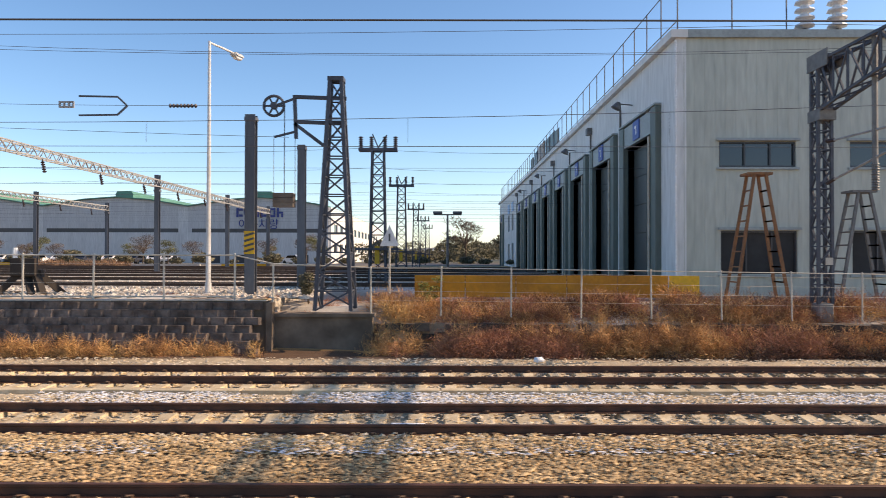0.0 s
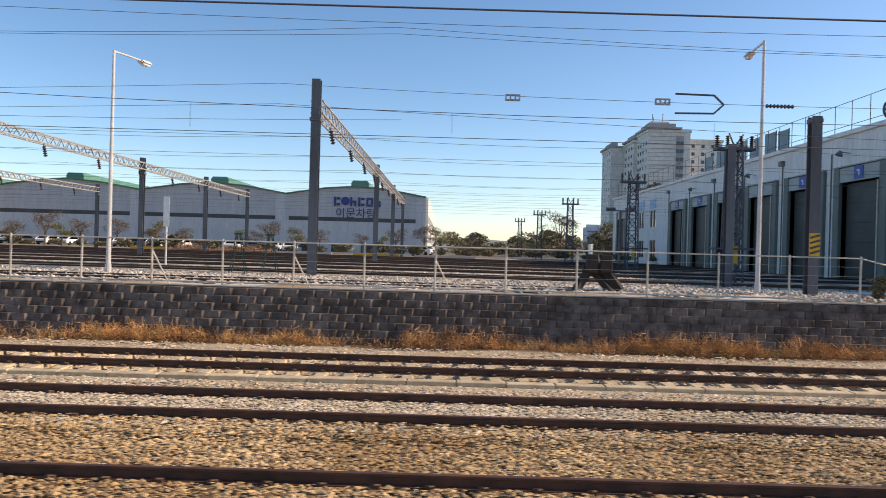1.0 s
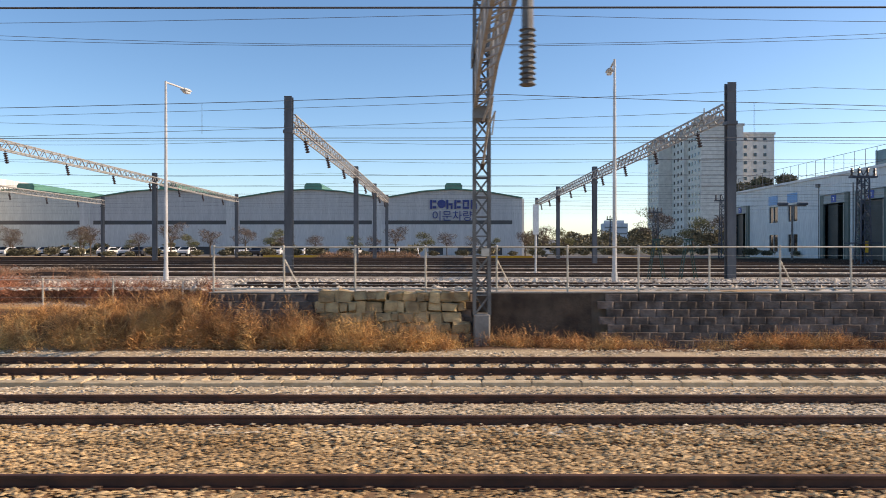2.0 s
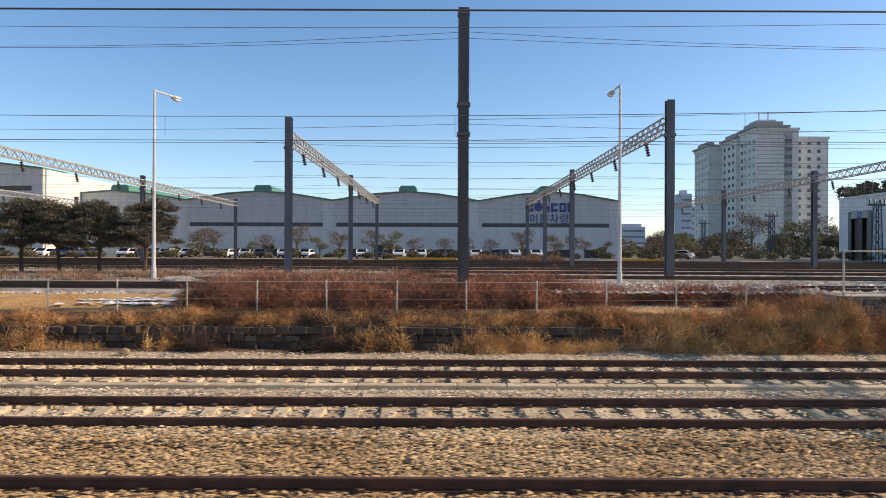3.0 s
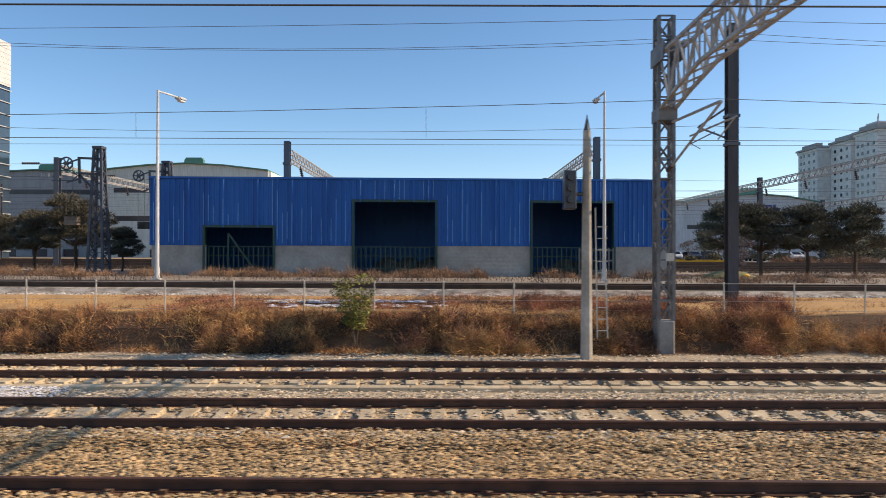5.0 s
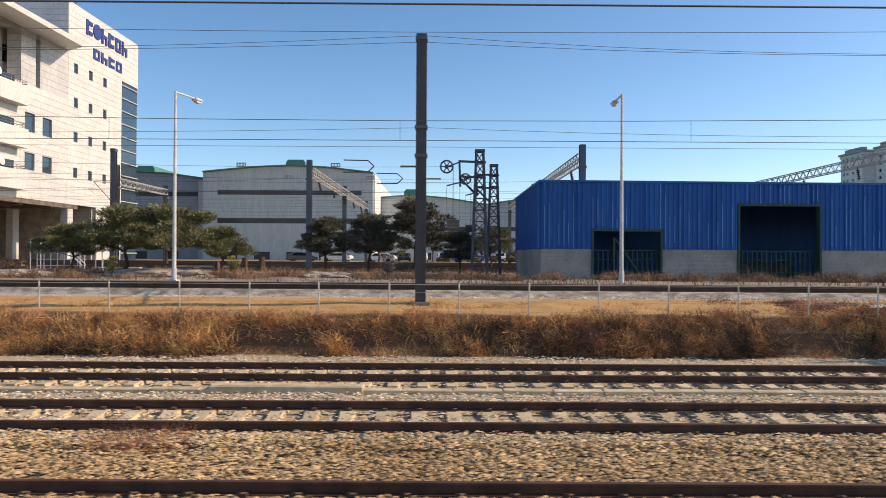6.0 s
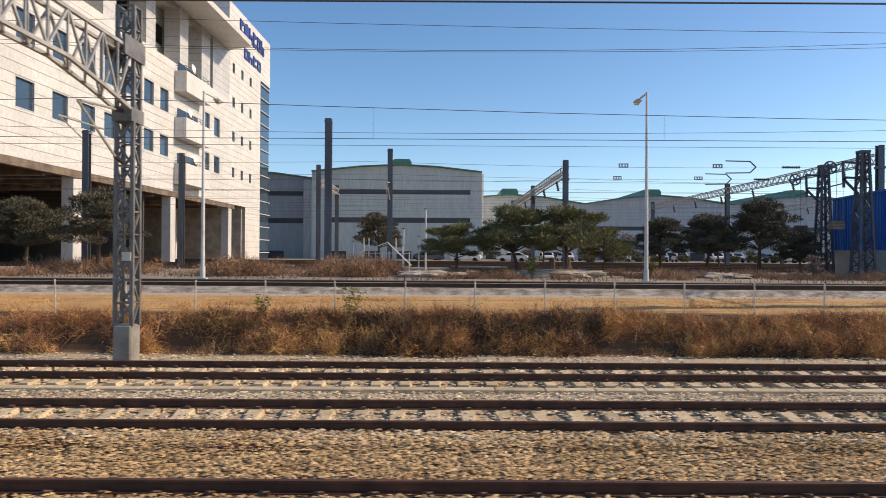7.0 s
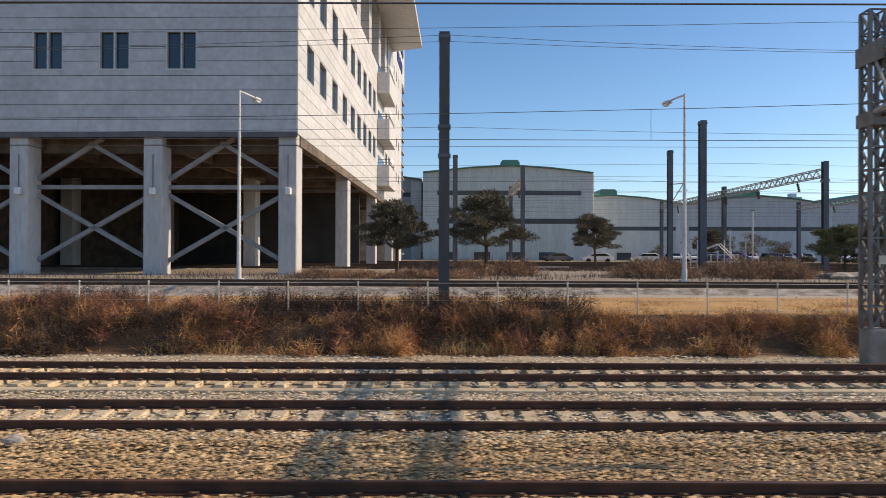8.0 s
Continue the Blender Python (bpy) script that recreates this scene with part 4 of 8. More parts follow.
for a, b, c, d in sdoors:
    bm = bmesh.new()
    for s in (a - 0.1, b):
        box(bm, s, s + 0.1, BY0 - 0.1, BY0 + 0.25, 0.95, d)
    box(bm, a - 0.1, b + 0.1, BY0 - 0.1, BY0 + 0.25, d + 0.002, d + 0.12)
    part("door_frame", bm, M["green_paint"], shed)
    # lattice gate inside the opening
    g = thing("lattice_gate", "", "")
    g.parent = shed
    bm = bmesh.new()
    x = a + 0.05
    while x < b - 0.05:
        box(bm, x, x + 0.05, BY0 + 0.3, BY0 + 0.34, 1.0, 2.72)
        x += 0.24
    part("slats", bm, M["green_paint"], g)
    bm = bmesh.new()
    for z in (1.1, 1.7, 2.3, 2.74):
        box(bm, a + 0.02, b - 0.02, BY0 + 0.342, BY0 + 0.38, z, z + 0.05)
    part("bars", bm, M["green_paint"], g)
bm = bmesh.new()
beam(bm, (-103.9, BY0 + 0.2, 3.4), (-102.6, BY0 + 0.2, 1.6), 0.08)
beam(bm, (-103.9, BY0 + 0.2, 3.4), (-103.9, BY0 + 0.2, 1.1), 0.08)
part("stair_rail", bm, M["green_paint"], shed)
for k in range(5):
    bm = bmesh.new()
    bmesh.ops.create_icosphere(bm, subdivisions=2, radius=1, matrix=pose(-96.4 + 1.1 * k - (0 if k < 3 else -6), BY0 + 3.2, 1.4, 10 * k, 0, 33 * k) @ Matrix.Diagonal((0.8, 0.7, 0.9, 1)))
    for v in bm.verts:
        v.co += 0.12 * noise.noise_vector(v.co * 2.0)
    tagged(part("covered_bundle", bm, M["concrete_dark"]), "grey heap of goods stored inside the blue shed", "stored goods", "stored goods")
# pale lattice gate leaf standing open in the third bay
g = thing("gate_leaf", "pale grey lattice gate leaf standing in the shed doorway", "gate")
for z in (1.1, 1.6, 2.1, 2.6):
    bm = bmesh.new()
    box(bm, -86.9, -85.2, BY0 - 0.16, BY0 - 0.12, z, z + 0.07)
    part("bar", bm, M["galv"], g)
for k in range(9):
    bm = bmesh.new()
    box(bm, -86.9 + 0.205 * k, -86.84 + 0.205 * k, BY0 - 0.118, BY0 - 0.08, 1.0, 2.75)
    part("slat", bm, M["galv"], g)

shed.matrix_basis = Matrix.Translation((-94.8, 34.2, 0)) @ pose(0, 0, 0, 0, 0, 2.4) @ Matrix.Translation((94.8, -34.2, 0))

# ---- white office building on columns ----
KX, KY0, KY1, KB, TY = -156.95, 33.1, 99.6, 8.16, 81.75
office = thing("office_building", "white panel-clad office building raised on concrete columns", "building", kind="structure")
rowz = ((11.2, 13.1), (15.25, 17.35))
side_w = [(KY0 + a, KY0 + b) for a, b in ((1.95, 3.7), (5.2, 7.2), (9.05, 11.0), (12.9, 14.8), (16.45, 18.4), (19.7, 21.6), (23.05, 25.05), (26.4, 28.35), (29.65, 31.5), (40.5, 42.3), (43.65, 45.5))]
side_holes = [(a, b, c, d) for a, b in side_w for c, d in rowz]
small = [(KY0 + a, KY0 + a + 0.95, z, z + 1.25) for a in (49.85, 53.2, 56.7) for z in (11.35, 15.6, 19.68, 23.75)]
recess = [(38.0, TY - 0.01, 20.3, 25.6)]
glass_strip = [(94.8, 102.0, 1.0, 25.75)]
front_holes = [(-169.6, -168.1, 11.2, 13.05), (-166.4, -164.9, 11.2, 13.05), (-163.2, -161.7, 11.2, 13.05), (-172.8, -171.3, 11.2, 13.05), (-169.6, -168.1, 15.3, 17.2), (-166.4, -164.9, 15.3, 17.2), (-163.2, -161.7, 15.3, 17.2)]
bm = bmesh.new()
wall_x(bm, KX - 0.4, KX, KY0 + 0.4, TY, KB, 26.0, side_holes + recess)
wall_x(bm, KX - 0.4, KX, TY, KY1, KB, 31.7, small + glass_strip)
wall_x(bm, KX - 0.4, KX, 88.3, 94.8, 1.0, KB)
part("side_wall", bm, M["joint_pale"], office)
bm = bmesh.new()
wall_y(bm, KY0, KY0 + 0.4, -178, KX, KB, 26.0, front_holes)
part("front_wall", bm, M["joint"], office)
bm = bmesh.new()
box(bm, -178.02, KX + 0.03, KY0 - 0.05, KY0 - 0.002, KB - 0.16, KB + 0.1)
part("bottom_trim", bm, M["joint"], office)
# Underside and beams use dark colours to carry the shade beneath the building.
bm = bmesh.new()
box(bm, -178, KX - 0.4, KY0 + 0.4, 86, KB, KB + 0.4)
part("underside", bm, M["shade_block"], office)
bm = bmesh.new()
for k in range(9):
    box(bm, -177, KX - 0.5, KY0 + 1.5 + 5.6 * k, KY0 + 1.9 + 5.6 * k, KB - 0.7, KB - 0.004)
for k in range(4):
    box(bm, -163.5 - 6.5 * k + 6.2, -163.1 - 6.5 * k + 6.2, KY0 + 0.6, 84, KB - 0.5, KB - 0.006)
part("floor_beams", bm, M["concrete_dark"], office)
bm = bmesh.new()
box(bm, KX - 2.4, KX - 2.1, KY0 + 4, TY, 20.3, 26.0)
box(bm, KX - 2.1, KX - 0.4, KY0 + 4, TY, 20.0, 20.296)
part("recessed_wall", bm, M["panel"], office)
for k in range(-3, 2):
    for da, db in ((0.0, 2.3), (3.4, 5.6)):
        w = thing("recessed_window", "", "")
        w.parent = office
        y = KY0 + 32.5 + 7.3 * k + da
        bm = bmesh.new()
        box(bm, KX - 2.08, KX - 2.02, y, y + db - da, 22.45, 24.25)
        part("pane", bm, M["glass_dark"], w)
        bm = bmesh.new()
        for yy in (y - 0.05, y + db - da):
            box(bm, KX - 2.09, KX - 1.98, yy, yy + 0.05, 22.4, 24.3)
        part("frame", bm, M["winframe"], w)
    bm = bmesh.new()
    y = KY0 + 34.8 + 7.3 * k
    box(bm, KX - 2.08, KX - 2.04, y + 0.06, y + 1.04, 22.45, 24.25)
    part("window_panel", bm, M["panel_grey"], office)
for a, b in ((4.9, 6.9), (12.2, 14.2), (19.5, 21.5), (26.8, 28.65), (34.1, 36.2), (39.85, 42.4), (43.2, 48.64)):
    bm = bmesh.new()
    for k in range(8):
        box(bm, KX - 1.5, KX + 0.012, KY0 + a, KY0 + b, 20.3 + 0.715 * k, 20.985 + 0.715 * k)
    part("pillar", bm, M["panel_grey"], office)
    bm = bmesh.new()
    box(bm, KX - 1.48, KX - 0.01, KY0 + a + 0.02, KY0 + b - 0.02, 20.302, 25.99)
    part("pillar_core", bm, M["joint"], office)
bm = bmesh.new()
q = [bm.verts.new(p) for p in ((-178, KY0 - 1.2, 26.0), (KX, KY0 - 1.2, 26.0), (KX + 3.6, KY0 - 1.2, 25.5), (KX + 3.6, 78.4, 25.5), (KX, TY - 0.02, 26.0), (-178, TY - 0.02, 26.0))]
q2 = [bm.verts.new(p) for p in ((-178, KY0 - 1.2, 27.0), (KX, KY0 - 1.2, 26.9), (KX + 3.6, KY0 - 1.2, 26.05), (KX + 3.6, 78.4, 26.05), (KX, TY - 0.02, 26.9), (-178, TY - 0.02, 27.0))]
for i in range(6):
    bm.faces.new((q[i], q[(i + 1) % 6], q2[(i + 1) % 6], q2[i]))
for f in ((0, 1, 4, 5), (1, 2, 3, 4)):
    bm.faces.new([q[i] for i in f][::-1]), bm.faces.new([q2[i] for i in f])
part("roof_canopy", bm, M["panel"], office)
bm = bmesh.new()
for k in range(15):
    box(bm, -175, KX - 0.02, TY - 0.03, TY + 0.4, 21.0 + 0.715 * k, 21.685 + 0.715 * k)
box(bm, -175, KX - 0.4, KY1 - 0.4, KY1, 1.0, 31.7)
part("tower_wall", bm, M["panel_grey"], office)
bm = bmesh.new()
box(bm, -175, KX, TY - 0.03, KY1, 31.7, 32.0)
part("tower_roof", bm, M["panel_grey"], office)
bm = bmesh.new()
for y in (83.0, 84.6, 86.2):
    tube(bm, [(KX - 1.5, y, 31.95), (KX - 1.5, y, 33.6)], 0.05, 5)
for z in (32.6, 33.1, 33.6):
    tube(bm, [(KX - 1.5, 83.0, z), (KX - 1.5, 86.2, z)], 0.035, 5)
part("roof_frame", bm, M["galv"], office)
# Dark walls added to close off the light under the office.
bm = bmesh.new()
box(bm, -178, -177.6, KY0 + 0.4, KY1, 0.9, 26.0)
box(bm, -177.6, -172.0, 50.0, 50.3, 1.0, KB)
part("rear_wall", bm, M["shade_block"], office)
bm = bmesh.new()
box(bm, -175, KX - 0.4, 88.0, 88.3, 1.0, KB - 0.01)
part("core_wall", bm, M["concrete"], office)


def panels(u0, u1, v0, v1, pw, ph, holes):
    """Cladding panels with open joints, as rectangles."""
    cells, v = [], v0
    while v < v1 - 0.05:
        h = min(ph, v1 - v)
        u = u0
        while u < u1 - 0.05:
            w = min(pw, u1 - u)
            cells += [c for c in cut_rects(u + 0.003, u + w - 0.003, v + 0.016, v + h - 0.016, holes) if c[1] - c[0] > 0.06 and c[3] - c[2] > 0.06]
            u += pw
        v += ph
    return cells


bm = bmesh.new()
box(bm, -0.5, 0.5, -0.5, 0.5, -0.5, 0.5)
P_WHITE = mesh_of("panel", bm, M["panel"])
bm = bmesh.new()
box(bm, -0.5, 0.5, -0.5, 0.5, -0.5, 0.5)
P_GREY = mesh_of("panel", bm, M["panel_grey"])
side_panel, front_panel = thing("side_cladding", "", ""), thing("front_cladding", "", "")
side_panel.parent, front_panel.parent = office, office
extra = bmesh.new()
n_side = 0
for a, b, c, d in panels(KY0 + 0.02, TY, KB, 20.3, 3.6, 0.715, side_holes) + panels(TY, KY1, KB, 31.7, 3.3, 0.715, small + glass_strip) + panels(88.3, 94.8, 1.0, KB, 3.25, 0.715, ()):
    if n_side < 300 and c < 19 and a < TY:
        piece("panel", P_WHITE, side_panel, pose(KX + 0.02, (a + b) / 2, (c + d) / 2) @ Matrix.Diagonal((0.03, b - a, d - c, 1)))
        n_side += 1
    else:
        box(extra, KX + 0.005, KX + 0.035, a, b, c, d)
tagged(part("more_panels", extra, M["panel"], office), kind="stuff")
# Front panels greyer than the side's: the front's shade is in their colour.
extra = bmesh.new()
for a, b, c, d in panels(-178, KX, KB, 26.0, 3.2, 0.69, front_holes):
    if c < 15.5 and a > -175:
        piece("panel", P_GREY, front_panel, pose((a + b) / 2, KY0 - 0.02, (c + d) / 2) @ Matrix.Diagonal((b - a, 0.03, d - c, 1)))
    else:
        box(extra, a, b, KY0 - 0.035, KY0 - 0.005, c, d)
tagged(part("more_panels", extra, M["panel_grey"], office), kind="stuff")


def office_window(a, b, c, d, side):
    w = thing("window", "", "")
    w.parent = office
    bm, fm = bmesh.new(), bmesh.new()
    m = (a + b) / 2
    if side:
        box(bm, KX - 0.16, KX - 0.13, a, b, c, d)
        for p, q in ((a, a + 0.04), (b - 0.04, b)):
            box(fm, KX - 0.125, KX + 0.045, p, q, c, d)
        box(fm, KX - 0.12, KX + 0.05, a, b, c - 0.02, c + 0.05)
        box(fm, KX - 0.12, KX + 0.05, a, b, d - 0.05, d + 0.02)
    else:
        box(bm, a, b, KY0 + 0.13, KY0 + 0.16, c, d)
        for p, q in ((a, a + 0.07), (m - 0.04, m + 0.04), (b - 0.07, b)):
            box(fm, p, q, KY0 - 0.045, KY0 + 0.125, c, d)
        box(fm, a - 0.02, b + 0.02, KY0 - 0.05, KY0 + 0.12, c - 0.03, c + 0.05)
        box(fm, a, b, KY0 - 0.05, KY0 + 0.12, d - 0.06, d + 0.02)
    part("pane", bm, M["glass"] if side else M["glass_dark"], w)
    part("frame", fm, M["winframe"], w)


for h in side_holes + small:
    office_window(*h, True)
for h in front_holes:
    office_window(*h, False)
bm = bmesh.new()
box(bm, KX - 0.3, KX - 0.1, 94.8, KY1, 1.0, 25.75)
part("glass_corner", bm, M["glass"], office)
bm = bmesh.new()
for k in range(14):
    box(bm, KX - 0.1, KX + 0.1, 94.8, KY1 + 0.06, 2.4 + 1.75 * k, 2.52 + 1.75 * k)
part("glazing_bars", bm, M["winframe"], office)
# balconies
for z0, z1 in ((17.6, 20.05), (13.2, 15.65), (8.9, 11.35)):
    bal = thing("balcony", "", "")
    bal.parent = office
    bm = bmesh.new()
    box(bm, KX + 0.05, KX + 1.2, 65.9, 72.4, z0, z0 + 0.25)
    box(bm, KX + 1.0, KX + 1.2, 65.9, 72.4, z0 + 0.25, z1 - 0.5)
    part("parapet", bm, M["panel"], bal)
    # Ends turned from the sun use grey, their shade put into the colour.
    bm = bmesh.new()
    for y in (65.9, 72.2):
        box(bm, KX + 0.05, KX + 0.998, y, y + 0.2, z0 + 0.25, z1 - 0.5)
    part("end_parapet", bm, M["panel_grey"], bal)
    bm = bmesh.new()
    for zz in (z1 - 0.25, z1):
        tube(bm, [(KX + 0.1, 66.0, zz), (KX + 1.1, 66.0, zz), (KX + 1.1, 72.3, zz), (KX + 0.1, 72.3, zz)], 0.03, 5)
    for y in np.arange(66.1, 72.3, 0.9):
        tube(bm, [(KX + 1.1, y, z1 - 0.5), (KX + 1.1, y, z1)], 0.02, 4)
    part("railing", bm, M["galv"], bal)
    bm = bmesh.new()
    box(bm, KX + 0.045, KX + 0.07, 66.6, 71.8, z0 + 0.4, z0 + 3.0)
    part("balcony_door", bm, M["glass_dark"], bal)
    bm = bmesh.new()
    bmesh.ops.create_cone(bm, cap_ends=True, segments=14, radius1=0.45, radius2=0.12, depth=0.18, matrix=pose(KX + 1.3, 66.4 + (z0 % 1) * 2, z1 + 0.1, 0, 80, 0))
    part("dish", bm, M["white"], bal, "white satellite dish")


# columns and cross braces under the office
def office_column(x, y, fitted):
    bm = bmesh.new()
    box(bm, -0.44, 0.44, 0.0, 1.15, 0.9, KB)
    bmesh.ops.bevel(bm, geom=[e for e in bm.edges if abs(e.verts[0].co.z - e.verts[1].co.z) > 1], offset=0.04, segments=1, affect="EDGES")
    c = thing("column", "", "", at=(x, y, 0))
    c.parent = office
    part("shaft", bm, M["column"], c)
    if not fitted:
        return
    bm = bmesh.new()
    box(bm, -0.08, 0.2, -0.26, -0.01, 5.28, 5.62)
    bmesh.ops.bevel(bm, geom=bm.edges[:], offset=0.03, segments=1, affect="EDGES")
    part("loudspeaker", bm, M["white"], c)
    bm = bmesh.new()
    tube(bm, [(0.03, -0.03, 5.62), (0.03, -0.03, 7.2)], 0.022, 5)
    part("conduit", bm, M["galv"], c)
    bm = bmesh.new()
    box(bm, -0.46, 0.46, -0.02, 1.17, 7.62, 7.66)
    part("bearing_band", bm, M["joint"], c)


colx = [KX - 0.46 - 6.45 * k for k in range(4)]
for x in colx:
    for y in (33.2, 48.8, 65.4, 82.0):
        office_column(x, y, y < 40)
for x0, x1 in zip(colx, colx[1:]):
    for y in (34.1,):
        for p, q in (((x0 - 0.44, 5.34), (x1 + 0.44, 2.15)), ((x0 - 0.44, 2.15), (x1 + 0.44, 5.34)), ((x0 - 0.44, 6.15), ((x0 + x1) / 2 - 0.25, 7.9)), ((x1 + 0.44, 6.1), ((x0 + x1) / 2 + 0.4, 8.1)), ((x0 - 0.44, 5.72), (x1 + 0.44, 5.72))):
            bm = bmesh.new()
            beam(bm, (p[0], y, p[1]), (q[0], y, q[1]), 0.2, 0.2)
            part("brace", bm, M["brace"], office)
# Near-black sheet added as the deep shade behind the columns.
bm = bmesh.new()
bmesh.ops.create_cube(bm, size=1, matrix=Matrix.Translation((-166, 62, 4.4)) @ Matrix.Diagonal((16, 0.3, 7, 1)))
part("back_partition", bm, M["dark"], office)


# sign on the office tower and on the first hall: plain marks in the brand's colour
def sign_marks(name, label, put, width, height, n, seed, disc=-1):
    """A row of n plain strokes of varied shape, put(u, v) placing them on the wall."""
    s = thing(name, label, "sign")
    rr = random.Random(seed)
    w = width / n
    for k in range(n):
        bm = bmesh.new()
        u = k * w
        if k == disc:
            tube(bm, [put(u + w * 0.5, height * 0.55, 0), put(u + w * 0.5, height * 0.55, 1)], w * 0.52, 20)
            part("sign_disc", bm, M["sign_blue"], s, "round navy emblem")
            continue
        for r in ([(0.08, 0.34, 0, 1), (0.4, 0.86, 0.06, 0.3), (0.4, 0.86, 0.7, 0.94)], [(0.1, 0.9, 0.02, 0.24), (0.1, 0.9, 0.76, 0.98), (0.1, 0.32, 0.26, 0.74), (0.68, 0.9, 0.26, 0.74)], [(0.1, 0.34, 0, 1), (0.36, 0.86, 0.4, 0.62), (0.62, 0.86, 0.0, 0.38)])[(k + seed) % 3]:
            c = [put(u + a * w, v * height, t) for t in (0, 1) for v in (r[2], r[3]) for a in (r[0], r[1])]
            vs = [bm.verts.new(p) for p in c]
            for f in ((0, 2, 3, 1), (4, 5, 7, 6), (0, 1, 5, 4), (2, 6, 7, 3), (0, 4, 6, 2), (1, 3, 7, 5)):
                bm.faces.new([vs[i] for i in f])
        part("sign_mark", bm, M["sign_blue"], s)
    return s


ks1 = sign_marks("wall_sign", "row of navy blue sign marks high on the white office tower", lambda u, v, t: (KX + 0.04 + 0.14 * t, 85.4 + u, 29.2 + v), 10.9, 1.85, 6, 0, 1)
ks2 = sign_marks("wall_sign", "row of smaller navy sign marks under the upper row", lambda u, v, t: (KX + 0.04 + 0.12 * t, 87.1 + u, 26.65 + v), 7.7, 1.35, 4, 1)
for t in (office, ks1, ks2):
    t.matrix_basis = Matrix.Translation((KX, KY0, 0)) @ pose(0, 0, 0, 0, 0, -1.15) @ Matrix.Translation((-KX, -KY0, 0))
sign_marks("wall_sign", "row of navy blue sign marks on the workshop gable", lambda u, v, t: (-39.6 + u, 132.95 - 0.15 * t, 9.9 + v), 9.2, 1.75, 6, 0, 1)
txt = bpy.data.curves.new("lettering", "FONT")
txt.body, txt.size, txt.extrude, txt.align_x = "이문차량", 2.1, 0.05, "CENTER"
let = new("depot_name", txt)
let.matrix_basis = pose(-35.3, 132.9, 7.85, 90, 0, 0)
txt.materials.append(M["sign_blue"])
tagged(let, "navy depot name lettering on the workshop gable", "sign")

# ---- apartment block far behind ----
apt = thing("apartment_block", "tall pale apartment block with rows of small windows", "apartment building", kind="structure")
GA = 1.0


def apt_body(x0, x1, y0, y1, top, material, name="wall"):
    bm = bmesh.new()
    box(bm, x0, x1, y0, y1, GA, top)
    box(bm, x0 - 0.3, x1 + 0.3, y0 - 0.3, y1 + 0.3, top + 0.01, top + 0.8)
    return part(name, bm, material, apt)


apt_body(47.6, 61.5, 231, 244, 42.6, M["apt"])
apt_body(46.4, 58.0, 244.1, 257, 41.0, M["apt"])
apt_body(41.6, 56.0, 257.1, 271, 40.0, M["apt"])
apt_body(62, 74, 236, 252, 40.5, M["apt"])
bm = bmesh.new()
box(bm, 49, 55, 233, 240, 43.4, 46.4)
box(bm, 49.6, 49.9, 234, 234.3, 46.4, 49)
box(bm, 53.6, 53.9, 236, 236.3, 46.4, 49.6)
box(bm, 50.6, 50.8, 236, 236.3, 46.4, 48.4)
part("lift_house", bm, M["apt"], apt)
bm = bmesh.new()
box(bm, 56.9, 59.3, 230.85, 230.99, 6, 41.5)
part("stair_strip", bm, M["apt_dark"], apt)
for fl in range(29):
    bm = bmesh.new()
    z = 4.0 + 1.325 * fl
    box(bm, 47.7, 56.8, 230.9, 230.99, z, z + 0.14)
    part("floor_line", bm, M["apt_dark"], apt)
for x0, x1, y0, y1, z in ((46.8, 58.5, 230.2, 244.6, 43.5), (45.6, 51.0, 243.9, 257.4, 41.9), (40.8, 46.0, 256.9, 271.6, 40.9)):
    bm = bmesh.new()
    box(bm, x0, x1, y0, y1, z, z + 0.7)
    box(bm, x0 + 1.5, x1 - 1.5, y0 + 2, y1 - 2, z + 0.71, z + 2.2)
    part("roof_cap", bm, M["apt_dark"], apt)
bm = bmesh.new()
box(bm, -0.06, 0.06, -0.55, 0.55, -0.55, 0.55)
AW = mesh_of("window", bm, M["glass_dark"])
bm = bmesh.new()
box(bm, -0.5, 0.5, -0.06, 0.06, -0.55, 0.55)
AW2 = mesh_of("window", bm, M["glass_dark"])
for fl in range(14):
    z = 4.6 + 2.65 * fl
    for x, ys in ((47.55, (233, 236.2, 239.4, 242)), (46.35, (246.5, 250, 254)), (41.55, (259.5, 263, 266.5, 269))):
        for y in ys:
            piece("window", AW, apt, pose(x, y, z))
    for x in (57.4, 58.7, 64.2, 67.5, 70.8):
        piece("window", AW2, apt, pose(x, 230.8 if x < 61 else 235.95, z))
